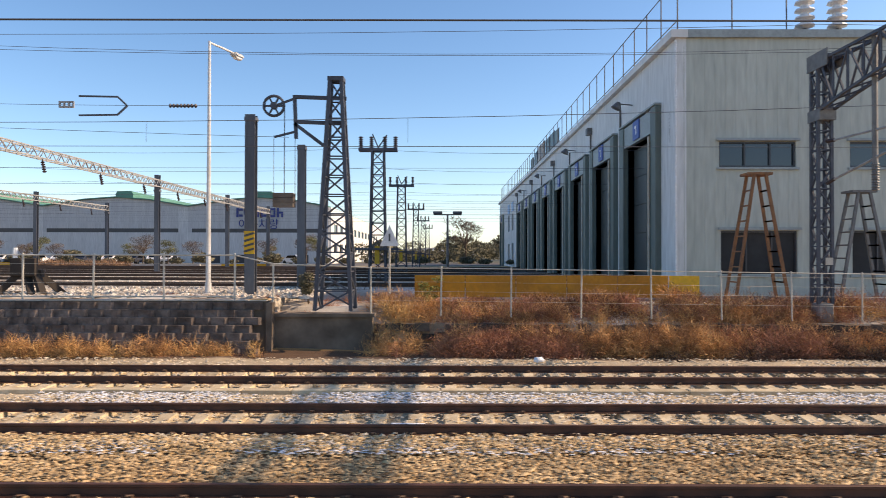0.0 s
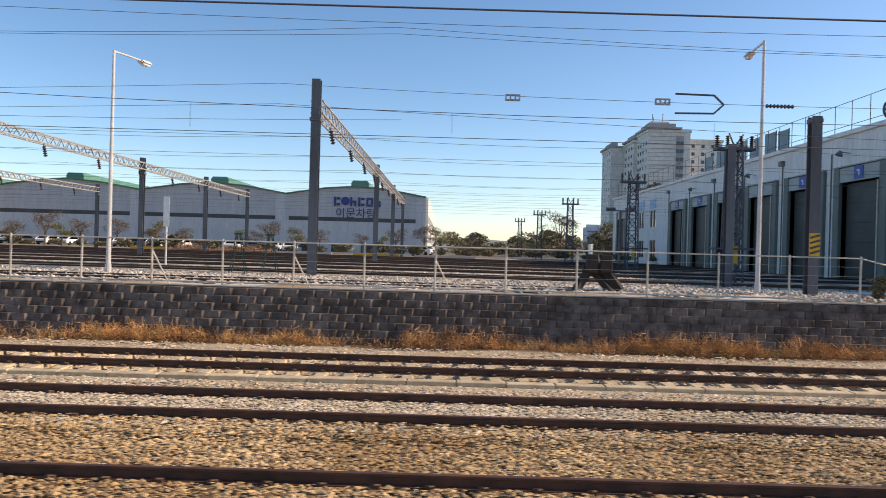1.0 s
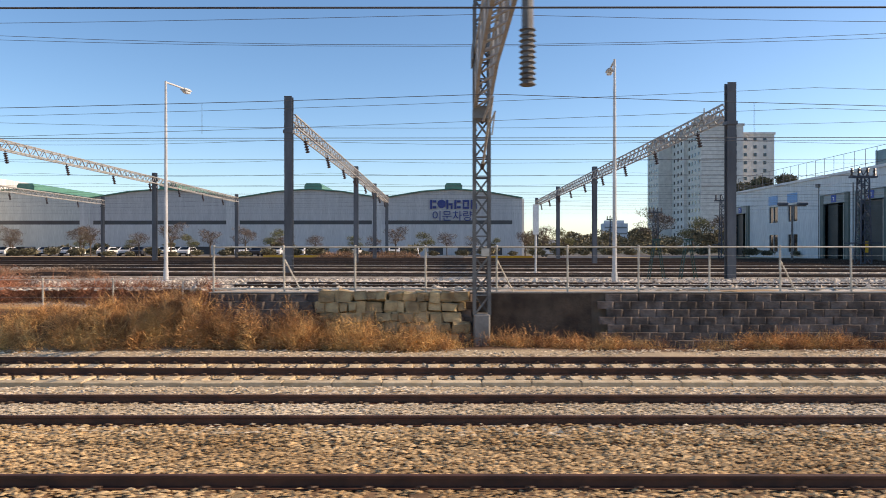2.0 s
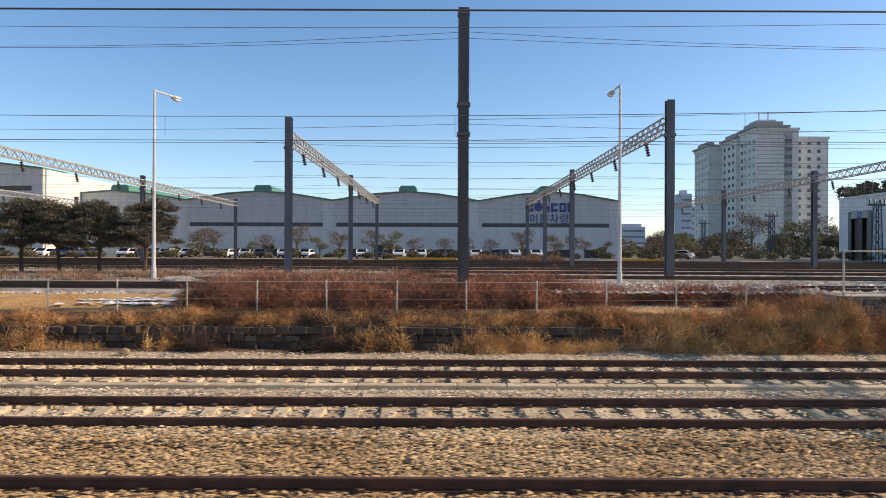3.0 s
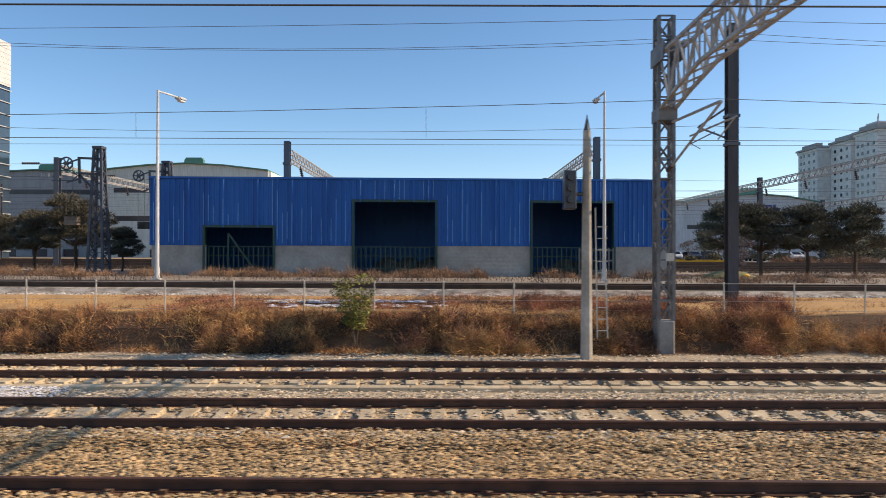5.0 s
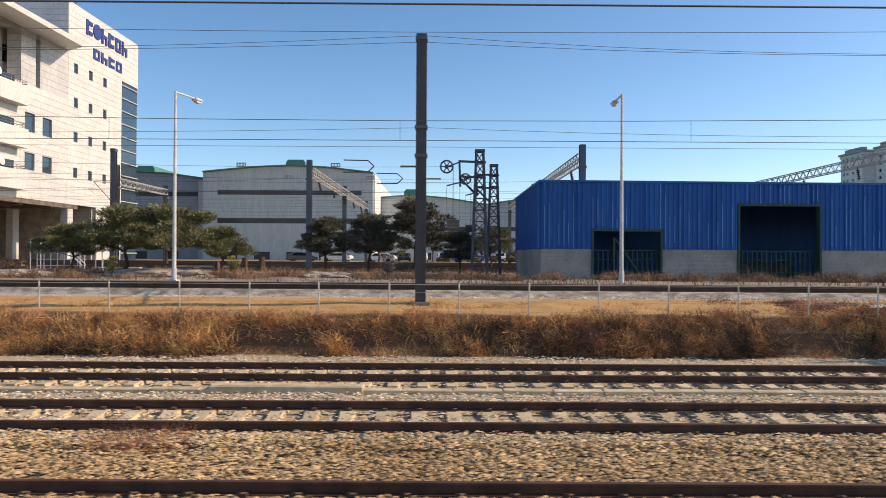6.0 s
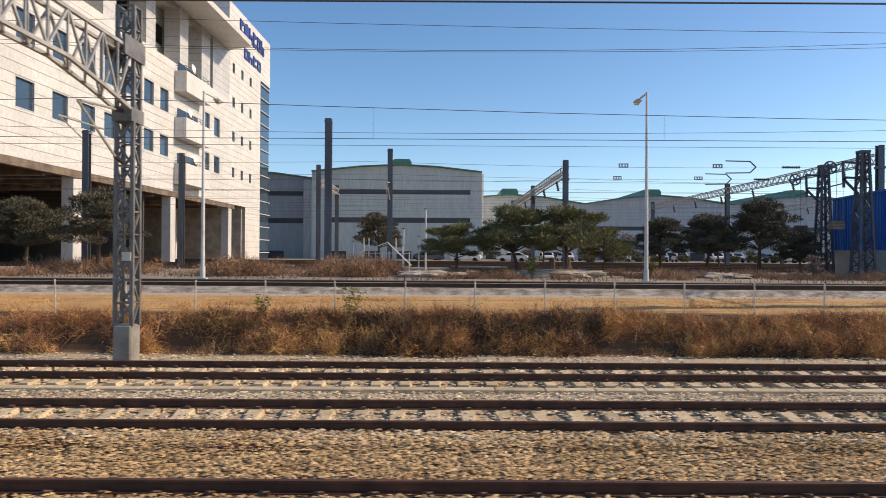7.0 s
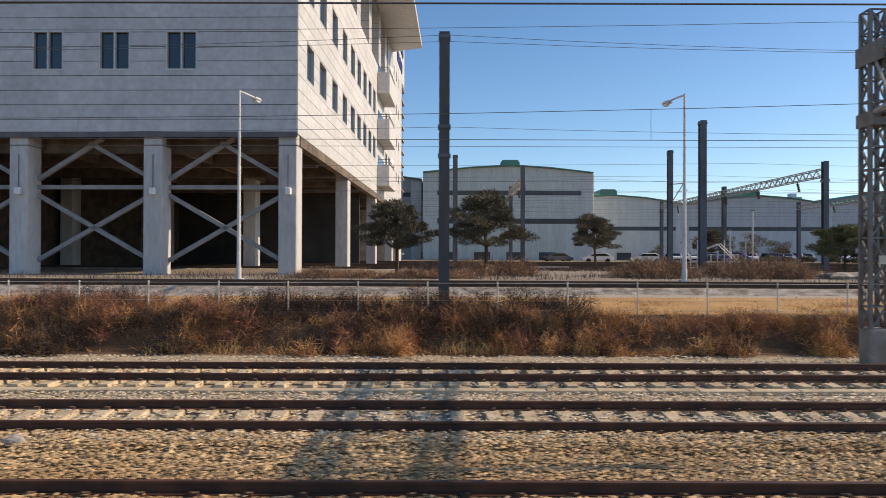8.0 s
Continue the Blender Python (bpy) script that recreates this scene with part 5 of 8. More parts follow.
# ---- street lamps of the yard ----
def street_lamp(x, y, top, turn):
    """A tapered white pole with a short rising arm and a flat head; turn: degrees the arm points from -Y."""
    g = yard_z(x)
    h = top - g
    t = thing("street_lamp", "tall white steel yard lamp with one short arm", "street lamp", "yard lamps", at=(x, y, g))
    t.rotation_euler = (0, 0, radians(turn))
    bm = bmesh.new()
    tube(bm, [(0, 0, 0), (0, 0, h * 0.5), (0, 0, h)], 0.085, 10, 0.045)
    part("pole", bm, M["lamp"], t)
    bm = bmesh.new()
    box(bm, -0.17, 0.17, -0.17, 0.17, 0, 0.05)
    tube(bm, [(0, 0, 0.05), (0, 0, 0.5)], 0.105, 10)
    part("base", bm, M["lamp"], t)
    bm = bmesh.new()
    tube(bm, [(0, 0, h - 0.05), (0, -0.8, h + 0.02), (0, -1.75, h + 0.08)], 0.04, 8)
    part("arm", bm, M["lamp"], t)
    bm = bmesh.new()
    bmesh.ops.create_cube(bm, size=1, matrix=pose(0, -1.98, h + 0.06, -4, 0, 0) @ Matrix.Diagonal((0.28, 0.66, 0.15, 1)))
    bmesh.ops.bevel(bm, geom=bm.edges[:], offset=0.05, segments=2, affect="EDGES")
    hd = part("head", bm, M["lamp"], t)
    bm = bmesh.new()
    bmesh.ops.create_cube(bm, size=1, matrix=pose(0, -2.02, h - 0.03, -4, 0, 0) @ Matrix.Diagonal((0.2, 0.42, 0.08, 1)))
    bmesh.ops.bevel(bm, geom=bm.edges[:], offset=0.03, segments=1, affect="EDGES")
    part("lens", bm, M["lens"], hd)


for x, y, top, turn in ((-30.55, 25.58, 9.4, 172), (-7.83, 23.47, 9.75, 170), (-48.1, 28.6, 9.34, 177), (-67.78, 30.3, 9.44, 175), (-86.66, 29.6, 9.32, 178), (-104.99, 28.3, 9.05, 175), (-122.9, 28.0, 9.0, 175), (-140.5, 27.75, 8.89, 182), (-158.07, 27.6, 8.95, 176)):
    street_lamp(x, y, top, turn)


# ---- overhead line masts ----
def h_column(bm, x, y, z0, z1, w=0.3, d=0.3):
    """A rolled H column."""
    a, b, c, e = w / 2, d / 2, 0.012, d / 2 - 0.03
    prof = [(-a, -b), (a, -b), (a, -e), (c, -e), (c, e), (a, e), (a, b), (-a, b), (-a, e), (-c, e), (-c, -e), (-a, -e)]
    lo = [bm.verts.new((x + p, y + q, z0)) for p, q in prof]
    hi = [bm.verts.new((x + p, y + q, z1)) for p, q in prof]
    for i in range(12):
        j = (i + 1) % 12
        bm.faces.new((lo[i], lo[j], hi[j], hi[i]))
    bm.faces.new(lo), bm.faces.new(hi)


def insulator(bm, p, q, r=0.06, n=6):
    """A row of sheds from p to q."""
    p, q = Vector(p), Vector(q)
    d = (q - p)
    w = d.normalized()
    u = w.cross(Vector((0, 1, 0)) if abs(w.y) < 0.9 else Vector((1, 0, 0))).normalized()
    s = w.cross(u)
    rings = []
    for k in range(n):
        for f, g in ((0.0, 0.45), (0.25, 1.0), (0.5, 0.9), (0.75, 0.45)):
            c = p + d * ((k + f) / n)
            rings.append([bm.verts.new(c + r * g * (math.cos(a) * u + math.sin(a) * s)) for a in np.arange(8) * math.pi / 4])
    for a, b in zip(rings, rings[1:]):
        for k in range(8):
            bm.faces.new((a[k], a[(k + 1) % 8], b[(k + 1) % 8], b[k]))
    bm.faces.new(rings[0]), bm.faces.new(rings[-1])


def cantilever(parent, x, y, zc, zm, reach, mt, side=-1):
    """Two insulated tubes and a steady arm that hold the wires over a track; reaches along Y."""
    c = thing("cantilever", "", "")
    c.parent = parent
    e = y + side * reach
    bm = bmesh.new()
    tube(bm, [(x, y + side * 0.5, zm + 0.15), (x, e, zm)], 0.035, 6)
    tube(bm, [(x, y + side * 0.5, zc + 0.2), (x, e + side * 0.1, zm - 0.02)], 0.035, 6)
    tube(bm, [(x, y + side * reach * 0.5, zm - 0.45), (x, e + side * 0.9, zm - 0.5)], 0.022, 6)
    tube(bm, [(x, e + side * 0.85, zm - 0.5), (x, e - side * 0.1, zm - 0.82)], 0.016, 5)
    part("arm_tube", bm, mt, c)
    bm = bmesh.new()
    insulator(bm, (x, y + side * 0.12, zm + 0.18), (x, y + side * 0.55, zm + 0.15))
    part("insulator", bm, M["insul"], c)
    bm = bmesh.new()
    insulator(bm, (x, y + side * 0.12, zc + 0.12), (x, y + side * 0.55, zc + 0.22))
    part("insulator", bm, M["insul"], c)


def steel_mast(x, y, z0, z1, label, arm=True):
    t = thing("line_mast", label, "line mast", "line masts")
    bm = bmesh.new()
    h_column(bm, x, y, z0 - 0.1, z1, 0.33, 0.33)
    part("column", bm, M["pole_brown"] if arm else M["pole"], t)
    bm = bmesh.new()
    box(bm, x - 0.3, x + 0.3, y - 0.3, y + 0.3, z0 - 0.5, z0 - 0.02)
    part("footing", bm, M["pier"], t)
    bm = bmesh.new()
    box(bm, x - 0.185, x + 0.185, y - 0.185, y + 0.185, z1 - 0.2, z1 - 0.08)
    part("collar", bm, M["pole"], t)
    for z in (z1 - 3.0, z1 - 3.9) if arm else ():
        bm = bmesh.new()
        box(bm, x - 0.2, x + 0.2, y - 0.2, y + 0.2, z, z + 0.1)
        part("collar", bm, M["pole"], t)
    if arm:
        cantilever(t, x, y, 6.1, 7.1, 2.9, M["galv"], side=1)
    return t


for x, y, z1 in ((-54.68, 21.5, 9.94), (-84.18, 22.5, 9.85), (-112.9, 22.25, 9.5), (-150.02, 21.9, 9.43)):
    steel_mast(x, y, 1.05, z1, "dark rusted steel line mast with a wire bracket")
steel_mast(-150.1, 37.6, 1.45, 9.0, "plain dark steel line mast", arm=False)
steel_mast(-149.2, 48.9, 1.45, 9.4, "plain dark steel line mast", arm=False)
steel_mast(-136.85, 35.7, 1.4, 9.34, "plain dark steel line mast", arm=False)
lone = steel_mast(-134.6, 47.75, 1.45, 9.6, "dark steel line mast with a pale wire bracket", arm=False)
cantilever(lone, -134.6, 47.75, 5.9, 7.1, 2.6, M["truss"], side=-1)
sm = steel_mast(-6.29, 23.03, 1.1, 7.17, "short grey steel post with a striped hazard plate", arm=False)
bm = bmesh.new()
box(bm, -6.46, -6.12, 22.83, 22.85, 2.6, 3.35)
hz = part("hazard_plate", bm, M["yellow_bright"], sm, "yellow and black striped plate")
for k in range(4):
    bm = bmesh.new()
    beam(bm, (-6.45, 22.826, 2.68 + 0.17 * k), (-6.13, 22.826, 2.78 + 0.17 * k), 0.006, 0.07)
    part("stripe", bm, M["strip"], hz)
steel_mast(-6.1, 30.27, 1.1, 7.33, "short dark steel post", arm=False)


def truss_beam(t, x, ya, yb, z, h=0.55, w=0.5, step=1.0, name="truss", mt=None):
    """A four-chord lattice girder that runs along Y."""
    mt = mt or M["truss"]
    bm = bmesh.new()
    for dx in (-w / 2, w / 2):
        for dz in (0, h):
            beam(bm, (x + dx, ya, z + dz), (x + dx, yb, z + dz), 0.07)
    n = max(1, int(round(abs(yb - ya) / step)))
    for i in range(n):
        a, b = ya + (yb - ya) * i / n, ya + (yb - ya) * (i + 1) / n
        for dx in (-w / 2, w / 2):
            beam(bm, (x + dx, a, z), (x + dx, (a + b) / 2, z + h), 0.04)
            beam(bm, (x + dx, (a + b) / 2, z + h), (x + dx, b, z), 0.04)
        for dz in (0, h):
            beam(bm, (x - w / 2, a, z + dz), (x + w / 2, b, z + dz), 0.035)
    return tagged(part(name, bm, mt, t), kind="stuff")


def yard_portal(x, ys, zt, zb):
    """A long gantry across the yard: H columns and a lattice girder, with hanging insulators."""
    t = thing("yard_gantry", "pale lattice gantry on dark steel columns across the yard", "line gantry", "yard gantries")
    for i, y in enumerate(ys):
        bm = bmesh.new()
        h_column(bm, x, y, yard_z(x) - 0.3, zt if i == 0 else zb + 1.0, 0.38, 0.38)
        col = part("column", bm, M["pole"], t)
        bm = bmesh.new()
        box(bm, x - 0.24, x + 0.24, y - 0.24, y + 0.24, zb - 0.4, zb - 0.25)
        part("collar", bm, M["pole"], col)
    truss_beam(t, x, ys[0] + 0.2, ys[-1], zb)
    y = ys[0] + 4.0
    while y < ys[-1] - 2:
        bm = bmesh.new()
        insulator(bm, (x, y, zb - 0.15), (x + 0.15, y, zb - 0.85), 0.13, 5)
        tube(bm, [(x, y, zb), (x, y, zb - 0.2)], 0.03, 5)
        part("hanger", bm, M["insul"], t)
        y += 7.1
    return t


yard_portal(-24.14, (31.0, 59.0, 78.0, 96.0), 9.8, 8.35)
yard_portal(-44.3, (34.1, 60.0, 76.0, 92.0), 9.88, 8.5)
yard_portal(-64.0, (39.5, 66.0, 92.0), 10.0, 8.6)
yard_portal(-84.0, (43.7, 67.0, 97.0), 9.7, 8.6)
yard_portal(-103.4, (44.3, 68.0, 92.0), 9.5, 8.4)
yard_portal(-122.0, (51.5, 70.0, 90.0), 9.4, 8.3)
yard_portal(-142.6, (65.5, 77.0), 10.7, 8.9)


def lattice_column(t, x, y, z0, z1, w0, w1, mt, step=0.55, lw=0.09, deep=1.0):
    """Four angle legs and zigzag lacing on each face."""
    n = int((z1 - z0) / step)
    for sx in (-1, 1):
        for sy in (-1, 1):
            bm = bmesh.new()
            beam(bm, (x + sx * w0 / 2, y + sy * deep * w0 / 2, z0), (x + sx * w1 / 2, y + sy * deep * w1 / 2, z1), lw)
            part("leg", bm, mt, t)
    for k in range(4):
        bm = bmesh.new()
        for i in range(n):
            pts = []
            for f in (i / n, (i + 1) / n):
                w = w0 + (w1 - w0) * f
                c = [(-w / 2, -w / 2), (w / 2, -w / 2), (w / 2, w / 2), (-w / 2, w / 2)]
                pts.append([Vector((x + c[j % 4][0], y + deep * c[j % 4][1], z0 + (z1 - z0) * f)) for j in (k, k + 1)])
            beam(bm, pts[0][i % 2], pts[1][1 - i % 2], 0.05)
            beam(bm, pts[1][0], pts[1][1], 0.04)
        tagged(part("lacing", bm, mt, t), kind="stuff")


def track_portal(x, y, ztop, zbeam, drops, zfoot=-0.1, arms=True):
    """A lattice gantry over the running tracks, with a haunched girder towards the train and hanging posts."""
    t = thing("track_gantry", "grey lattice steel gantry mast with a haunched girder over the tracks", "line gantry", "track gantries")
    lattice_column(t, x, y, zfoot + 0.75, ztop, 0.42, 0.40, M["lattice"] if x > 0 else M["galv"], deep=0.95)
    bm = bmesh.new()
    box(bm, x - 0.23, x + 0.23, y - 0.28, y + 0.28, zfoot - 0.5, zfoot + 0.78)
    bmesh.ops.bevel(bm, geom=bm.edges[:], offset=0.04, segments=1, affect="EDGES")
    part("footing", bm, M["pier"], t)
    # girder: deep at the mast, shallower out over the tracks
    bm = bmesh.new()
    secs = [(y - 0.3, zbeam - 1.5, zbeam), (y - 1.6, zbeam - 1.25, zbeam), (y - 3.3, zbeam - 1.0, zbeam), (-9.0, zbeam - 0.95, zbeam)]
    for s in (-0.2, 0.2):
        for (a, b, c), (d, e, f) in zip(secs, secs[1:]):
            beam(bm, (x + s, a, b), (x + s, d, e), 0.08)
            beam(bm, (x + s, a, c), (x + s, d, f), 0.08)
    part("girder_chord", bm, M["lattice"] if x > 0 else M["truss"], t)
    bm = bmesh.new()
    ys = list(np.arange(y - 0.3, -8.8, -0.75))
    zl = lambda v: float(np.interp(-v, [-q[0] for q in secs], [q[1] for q in secs]))
    zh = lambda v: float(np.interp(-v, [-q[0] for q in secs], [q[2] for q in secs]))
    for i, (a, b) in enumerate(zip(ys, ys[1:])):
        for s in (-0.2, 0.2):
            beam(bm, (x + s, a, zl(a) if i % 2 else zh(a)), (x + s, b, zh(b) if i % 2 else zl(b)), 0.05)
            beam(bm, (x + s, b, zl(b)), (x + s, b, zh(b)), 0.04)
        beam(bm, (x - 0.2, a, zl(a)), (x + 0.2, b, zl(b)), 0.04)
        beam(bm, (x - 0.2, a, zh(a)), (x + 0.2, b, zh(b)), 0.04)
    tagged(part("girder_lacing", bm, M["lattice"] if x > 0 else M["truss"], t), kind="stuff")
    for a, b, c, d, e, f in ((-0.25, 0.25, -0.38, 0.34, -1.8, -1.45), (-0.29, -0.255, -0.85, 0.3, -0.25, 0.25), (0.255, 0.29, -0.85, 0.3, -0.25, 0.25)):
        bm = bmesh.new()
        box(bm, x + a, x + b, y + c, y + d, zbeam + e, zbeam + f)
        part("gusset", bm, M["galv"], t)
    for yd, zd in drops:
        d = thing("drop_post", "", "")
        d.parent = t
        bm = bmesh.new()
        tube(bm, [(x, yd, zd), (x, yd, zh(yd))], 0.075, 8)
        part("tube", bm, M["galv"], d)
        bm = bmesh.new()
        insulator(bm, (x, yd, zd - 0.02), (x, yd, zd + 0.74), 0.11, 11)
        part("ribbed_sleeve", bm, M["galv"], d)
    if arms:
        cantilever(t, x, y - 0.2, 4.65, 5.87, y - 0.2 - 15.5, M["truss"], side=-1)
        if y > 19.8 and x < 0:
            cantilever(t, x, y + 0.2, 6.2, 7.15, 2.7, M["truss"], side=1)
    bm = bmesh.new()
    box(bm, x - 0.02, x + 0.2, y - 0.27, y - 0.24, 2.3, 2.52)
    part("mast_plate", bm, M["fence"], t, "blank pale plate")


track_portal(11.66, 21.6, 8.75, 8.5, ((18.9, 4.35),), zfoot=0.35)
track_portal(-35.69, 19.95, 9.5, 7.95, ((8.9, 4.6),))
track_portal(-87.26, 19.5, 9.05, 7.95, ((8.9, 4.6),))
track_portal(-139.07, 17.9, 8.75, 7.6, ((9.6, 4.75),))


# ---- tension towers with wheels ----
def wheel(bm, c, r):
    pts = [Vector(c) + Vector((r * math.cos(a), 0, r * math.sin(a))) for a in np.linspace(0, 2 * math.pi, 21)]
    tube(bm, pts, 0.045, 6, cap=False)
    tube(bm, [Vector(c) + Vector((0, -0.1, 0)), Vector(c) + Vector((0, 0.1, 0))], 0.1, 10)


def tension_tower(x, y, z0, z1, arm, label, foot=1.05):
    """A tapered lattice tower with two booms and a spoked wheel on the -X side."""
    t = thing("tension_tower", label, "tension tower", "tension towers")
    lattice_column(t, x, y, z0, z1, foot, 0.34, M["lattice"], step=0.55, lw=0.11)
    bm = bmesh.new()
    box(bm, x - 0.24, x + 0.24, y - 0.24, y + 0.24, z1, z1 + 0.12)
    part("cap", bm, M["lattice"], t)
    bm = bmesh.new()
    beam(bm, (x + 0.3, y, z1 - 0.5), (x - arm, y, z1 - 0.45), 0.12, 0.1)
    beam(bm, (x + 0.3, y, z1 - 1.25), (x - arm + 0.1, y, z1 - 1.2), 0.12, 0.1)
    beam(bm, (x - arm, y, z1 - 0.4), (x - arm + 0.05, y, z1 - 1.7), 0.1)
    beam(bm, (x - 0.25, y, z1 - 2.0), (x - arm, y, z1 - 1.25), 0.1)
    beam(bm, (x - arm, y, z1 - 1.5), (x - arm - 0.6, y, z1 - 1.65), 0.06)
    beam(bm, (x - arm, y, z1 - 0.5), (x - arm - 0.55, y, z1 - 0.7), 0.06)
    part("boom", bm, M["lattice"], t)
    bm = bmesh.new()
    wheel(bm, (x - arm - 0.62, y, z1 - 0.72), 0.3)
    hub = Vector((x - arm - 0.62, y, z1 - 0.72))
    rim = part("tension_wheel", bm, M["lattice"], t, "spoked iron wheel")
    for k in range(6):
        bm = bmesh.new()
        a = math.pi * k / 3
        beam(bm, hub, hub + Vector((0.3 * math.cos(a), 0, 0.3 * math.sin(a))), 0.05)
        part("spoke", bm, M["lattice"], rim)
    bm = bmesh.new()
    tube(bm, [(x - arm - 0.3, y, z1 - 0.8), (x - arm - 0.3, y, z1 - 3.4)], 0.014, 4)
    part("tension_cable", bm, M["wire"], t)
    for dx in (-0.62, 0.02):
        bm = bmesh.new()
        tube(bm, [(x - arm + dx, y, z1 - 1.6), (x - arm + dx, y, z1 - 3.6)], 0.008, 4)
        part("guide_rod", bm, M["galv"], t)
    for k in range(3):
        bm = bmesh.new()
        box(bm, x - arm - 0.6, x - arm, y - 0.2, y + 0.2, z1 - 3.75 + 0.14 * k, z1 - 3.62 + 0.14 * k)
        part("weight_slab", bm, M["concrete_dark"], t)


tension_tower(-3.17, 20.95, 0.95, 7.75, 1.25, "dark tapered lattice tower with a spoked tension wheel")
tension_tower(-110.4, 34.4, 1.3, 7.55, 1.0, "dark tapered lattice tower with a spoked tension wheel", 0.78)
tension_tower(-109.3, 40.0, 1.3, 7.55, 1.0, "dark tapered lattice tower with a spoked tension wheel", 0.78)


# ---- switch towers with upright insulators ----
def switch_tower(x, y, z1):
    t = thing("switch_tower", "dark lattice switch tower crowned with upright insulators", "switch tower", "switch towers")
    g = yard_z(x)
    lattice_column(t, x, y, g, z1 - 0.9, 0.85, 0.6, M["lattice"], step=0.6)
    bm = bmesh.new()
    box(bm, x - 1.0, x + 1.0, y - 0.3, y + 0.3, z1 - 0.9, z1 - 0.75)
    beam(bm, (x, y, z1 - 0.7), (x - 0.3, y, z1), 0.06)
    beam(bm, (x, y, z1 - 0.7), (x + 0.45, y, z1 - 0.05), 0.06)
    part("crossarm", bm, M["lattice"], t)
    bm = bmesh.new()
    box(bm, x - 1.1, x + 1.1, y - 0.7, y + 0.7, g + 1.7, g + 1.8)
    part("platform", bm, M["lattice"], t)
    for dx in (-0.9, -0.35, 0.35, 0.9):
        bm = bmesh.new()
        insulator(bm, (x + dx, y, z1 - 0.75), (x + dx, y, z1 - 0.1), 0.13, 6)
        part("insulator", bm, M["insul"], t)
    bm = bmesh.new()
    box(bm, x - 0.12, x + 0.12, y - 0.5, y - 0.46, g + 1.0, g + 1.9)
    part("hazard_plate", bm, M["yellow"], t, "yellow hazard plate")


for y, z1 in ((36.5, 8.9), (56.0, 9.0), (84.0, 9.0), (111.0, 9.0), (140.0, 9.0)):
    switch_tower(-3.4, y, z1)
# ---- wires ----
def wire(name, label, pts, r, sag=0.0, seg=10, group="overhead wires"):
    """A wire through the points, sagging between them."""
    line = []
    for p, q in zip(pts, pts[1:]):
        p, q = Vector(p), Vector(q)
        for k in range(seg):
            f = k / seg
            line.append(p.lerp(q, f) - Vector((0, 0, 4 * sag * f * (1 - f))))
    line.append(Vector(pts[-1]))
    bm = bmesh.new()
    tube(bm, line, r, 4)
    ob = part(name, bm, M["wire"])
    return tagged(ob, label, "wire", group)


SPAN = (66.0, 10.9, -35.69, -87.26, -139.07, -190.0)
MAST = (-20.0, -54.58, -84.1, -112.83, -149.9, -190.0)
wire("contact_wire", "thick contact wire over a running track", [(66, 7.1, 4.9), (10.9, 7.1, 4.92), (-27, 7.1, 4.96), (-65, 7.1, 4.97), (-103, 7.1, 5.05), (-122, 7.1, 5.09), (-150, 7.1, 5.07), (-190, 7.1, 5.05)], 0.0105)
wire("contact_wire", "contact wire over the far running track", [(66, 15.6, 4.98), (10.9, 15.6, 4.98), (-27, 15.6, 4.98), (-65, 15.6, 4.97), (-103, 15.6, 5.06), (-150, 15.6, 5.07), (-190, 15.6, 5.07)], 0.0072)
wire("catenary_wire", "sagging catenary wire over the far running track", [(x, 15.6, 5.95) for x in SPAN], 0.0072, 0.45)
for k in range(5):
    a, b = SPAN[k], SPAN[k + 1]
    for j in range(1, 8):
        x = a + (b - a) * j / 8
        f = j / 8
        bm = bmesh.new()
        tube(bm, [(x, 15.6, 5.07), (x, 15.6, 5.95 - 1.8 * f * (1 - f))], 0.004, 3)
        tagged(part("dropper_wire", bm, M["wire"]), "thin dropper between contact and catenary wire", "wire", "droppers")
for dy, z, sag in ((-0.25, 9.35, 0.5), (0.25, 9.3, 0.35)):
    wire("feeder_wire", "high feeder wire along the line masts", [(x, 22.1 + dy, z) for x in (60, 20) + MAST], 0.0072, sag)
wire("feeder_wire", "high feeder wire along the gantry tops", [(x, 19.3, 8.95) for x in SPAN], 0.0072, 0.3)
wire("catenary_wire", "catenary wire of the bank-side yard track", [(x, 25.3, 7.1) for x in MAST], 0.0072, 0.25)
wire("contact_wire", "contact wire of the bank-side yard track", [(x, 25.3, 6.4) for x in MAST], 0.0072)
wire("catenary_wire", "catenary wire running to the tension wheel", [(-5.2, 21.0, 7.05), (-24.1, 24.0, 8.0), (-54.58, 25.0, 7.2)], 0.0072, 0.1)
wire("contact_wire", "lower wire running to the tension tower", [(-4.6, 21.0, 6.1), (-24.1, 24.0, 7.3), (-54.58, 25.0, 6.45)], 0.0072, 0.05)
PX = (10.0, -4.0, -24.14, -44.3, -64.0, -84.0, -103.4, -122.0, -140.0, -160.0, -200.0)
for y in (32.3, 39.4, 46.5, 53.6, 60.7, 67.8, 75.0, 82.0):
    xs = [x for x in PX if not (y < 45 and x < -64)]
    wire("catenary_wire", "catenary wire over a yard track", [(x, y, 7.5) for x in xs], 0.008, 0.22, 6)
    wire("contact_wire", "contact wire over a yard track", [(x, y, 6.6) for x in xs], 0.008, 0.0, 2)


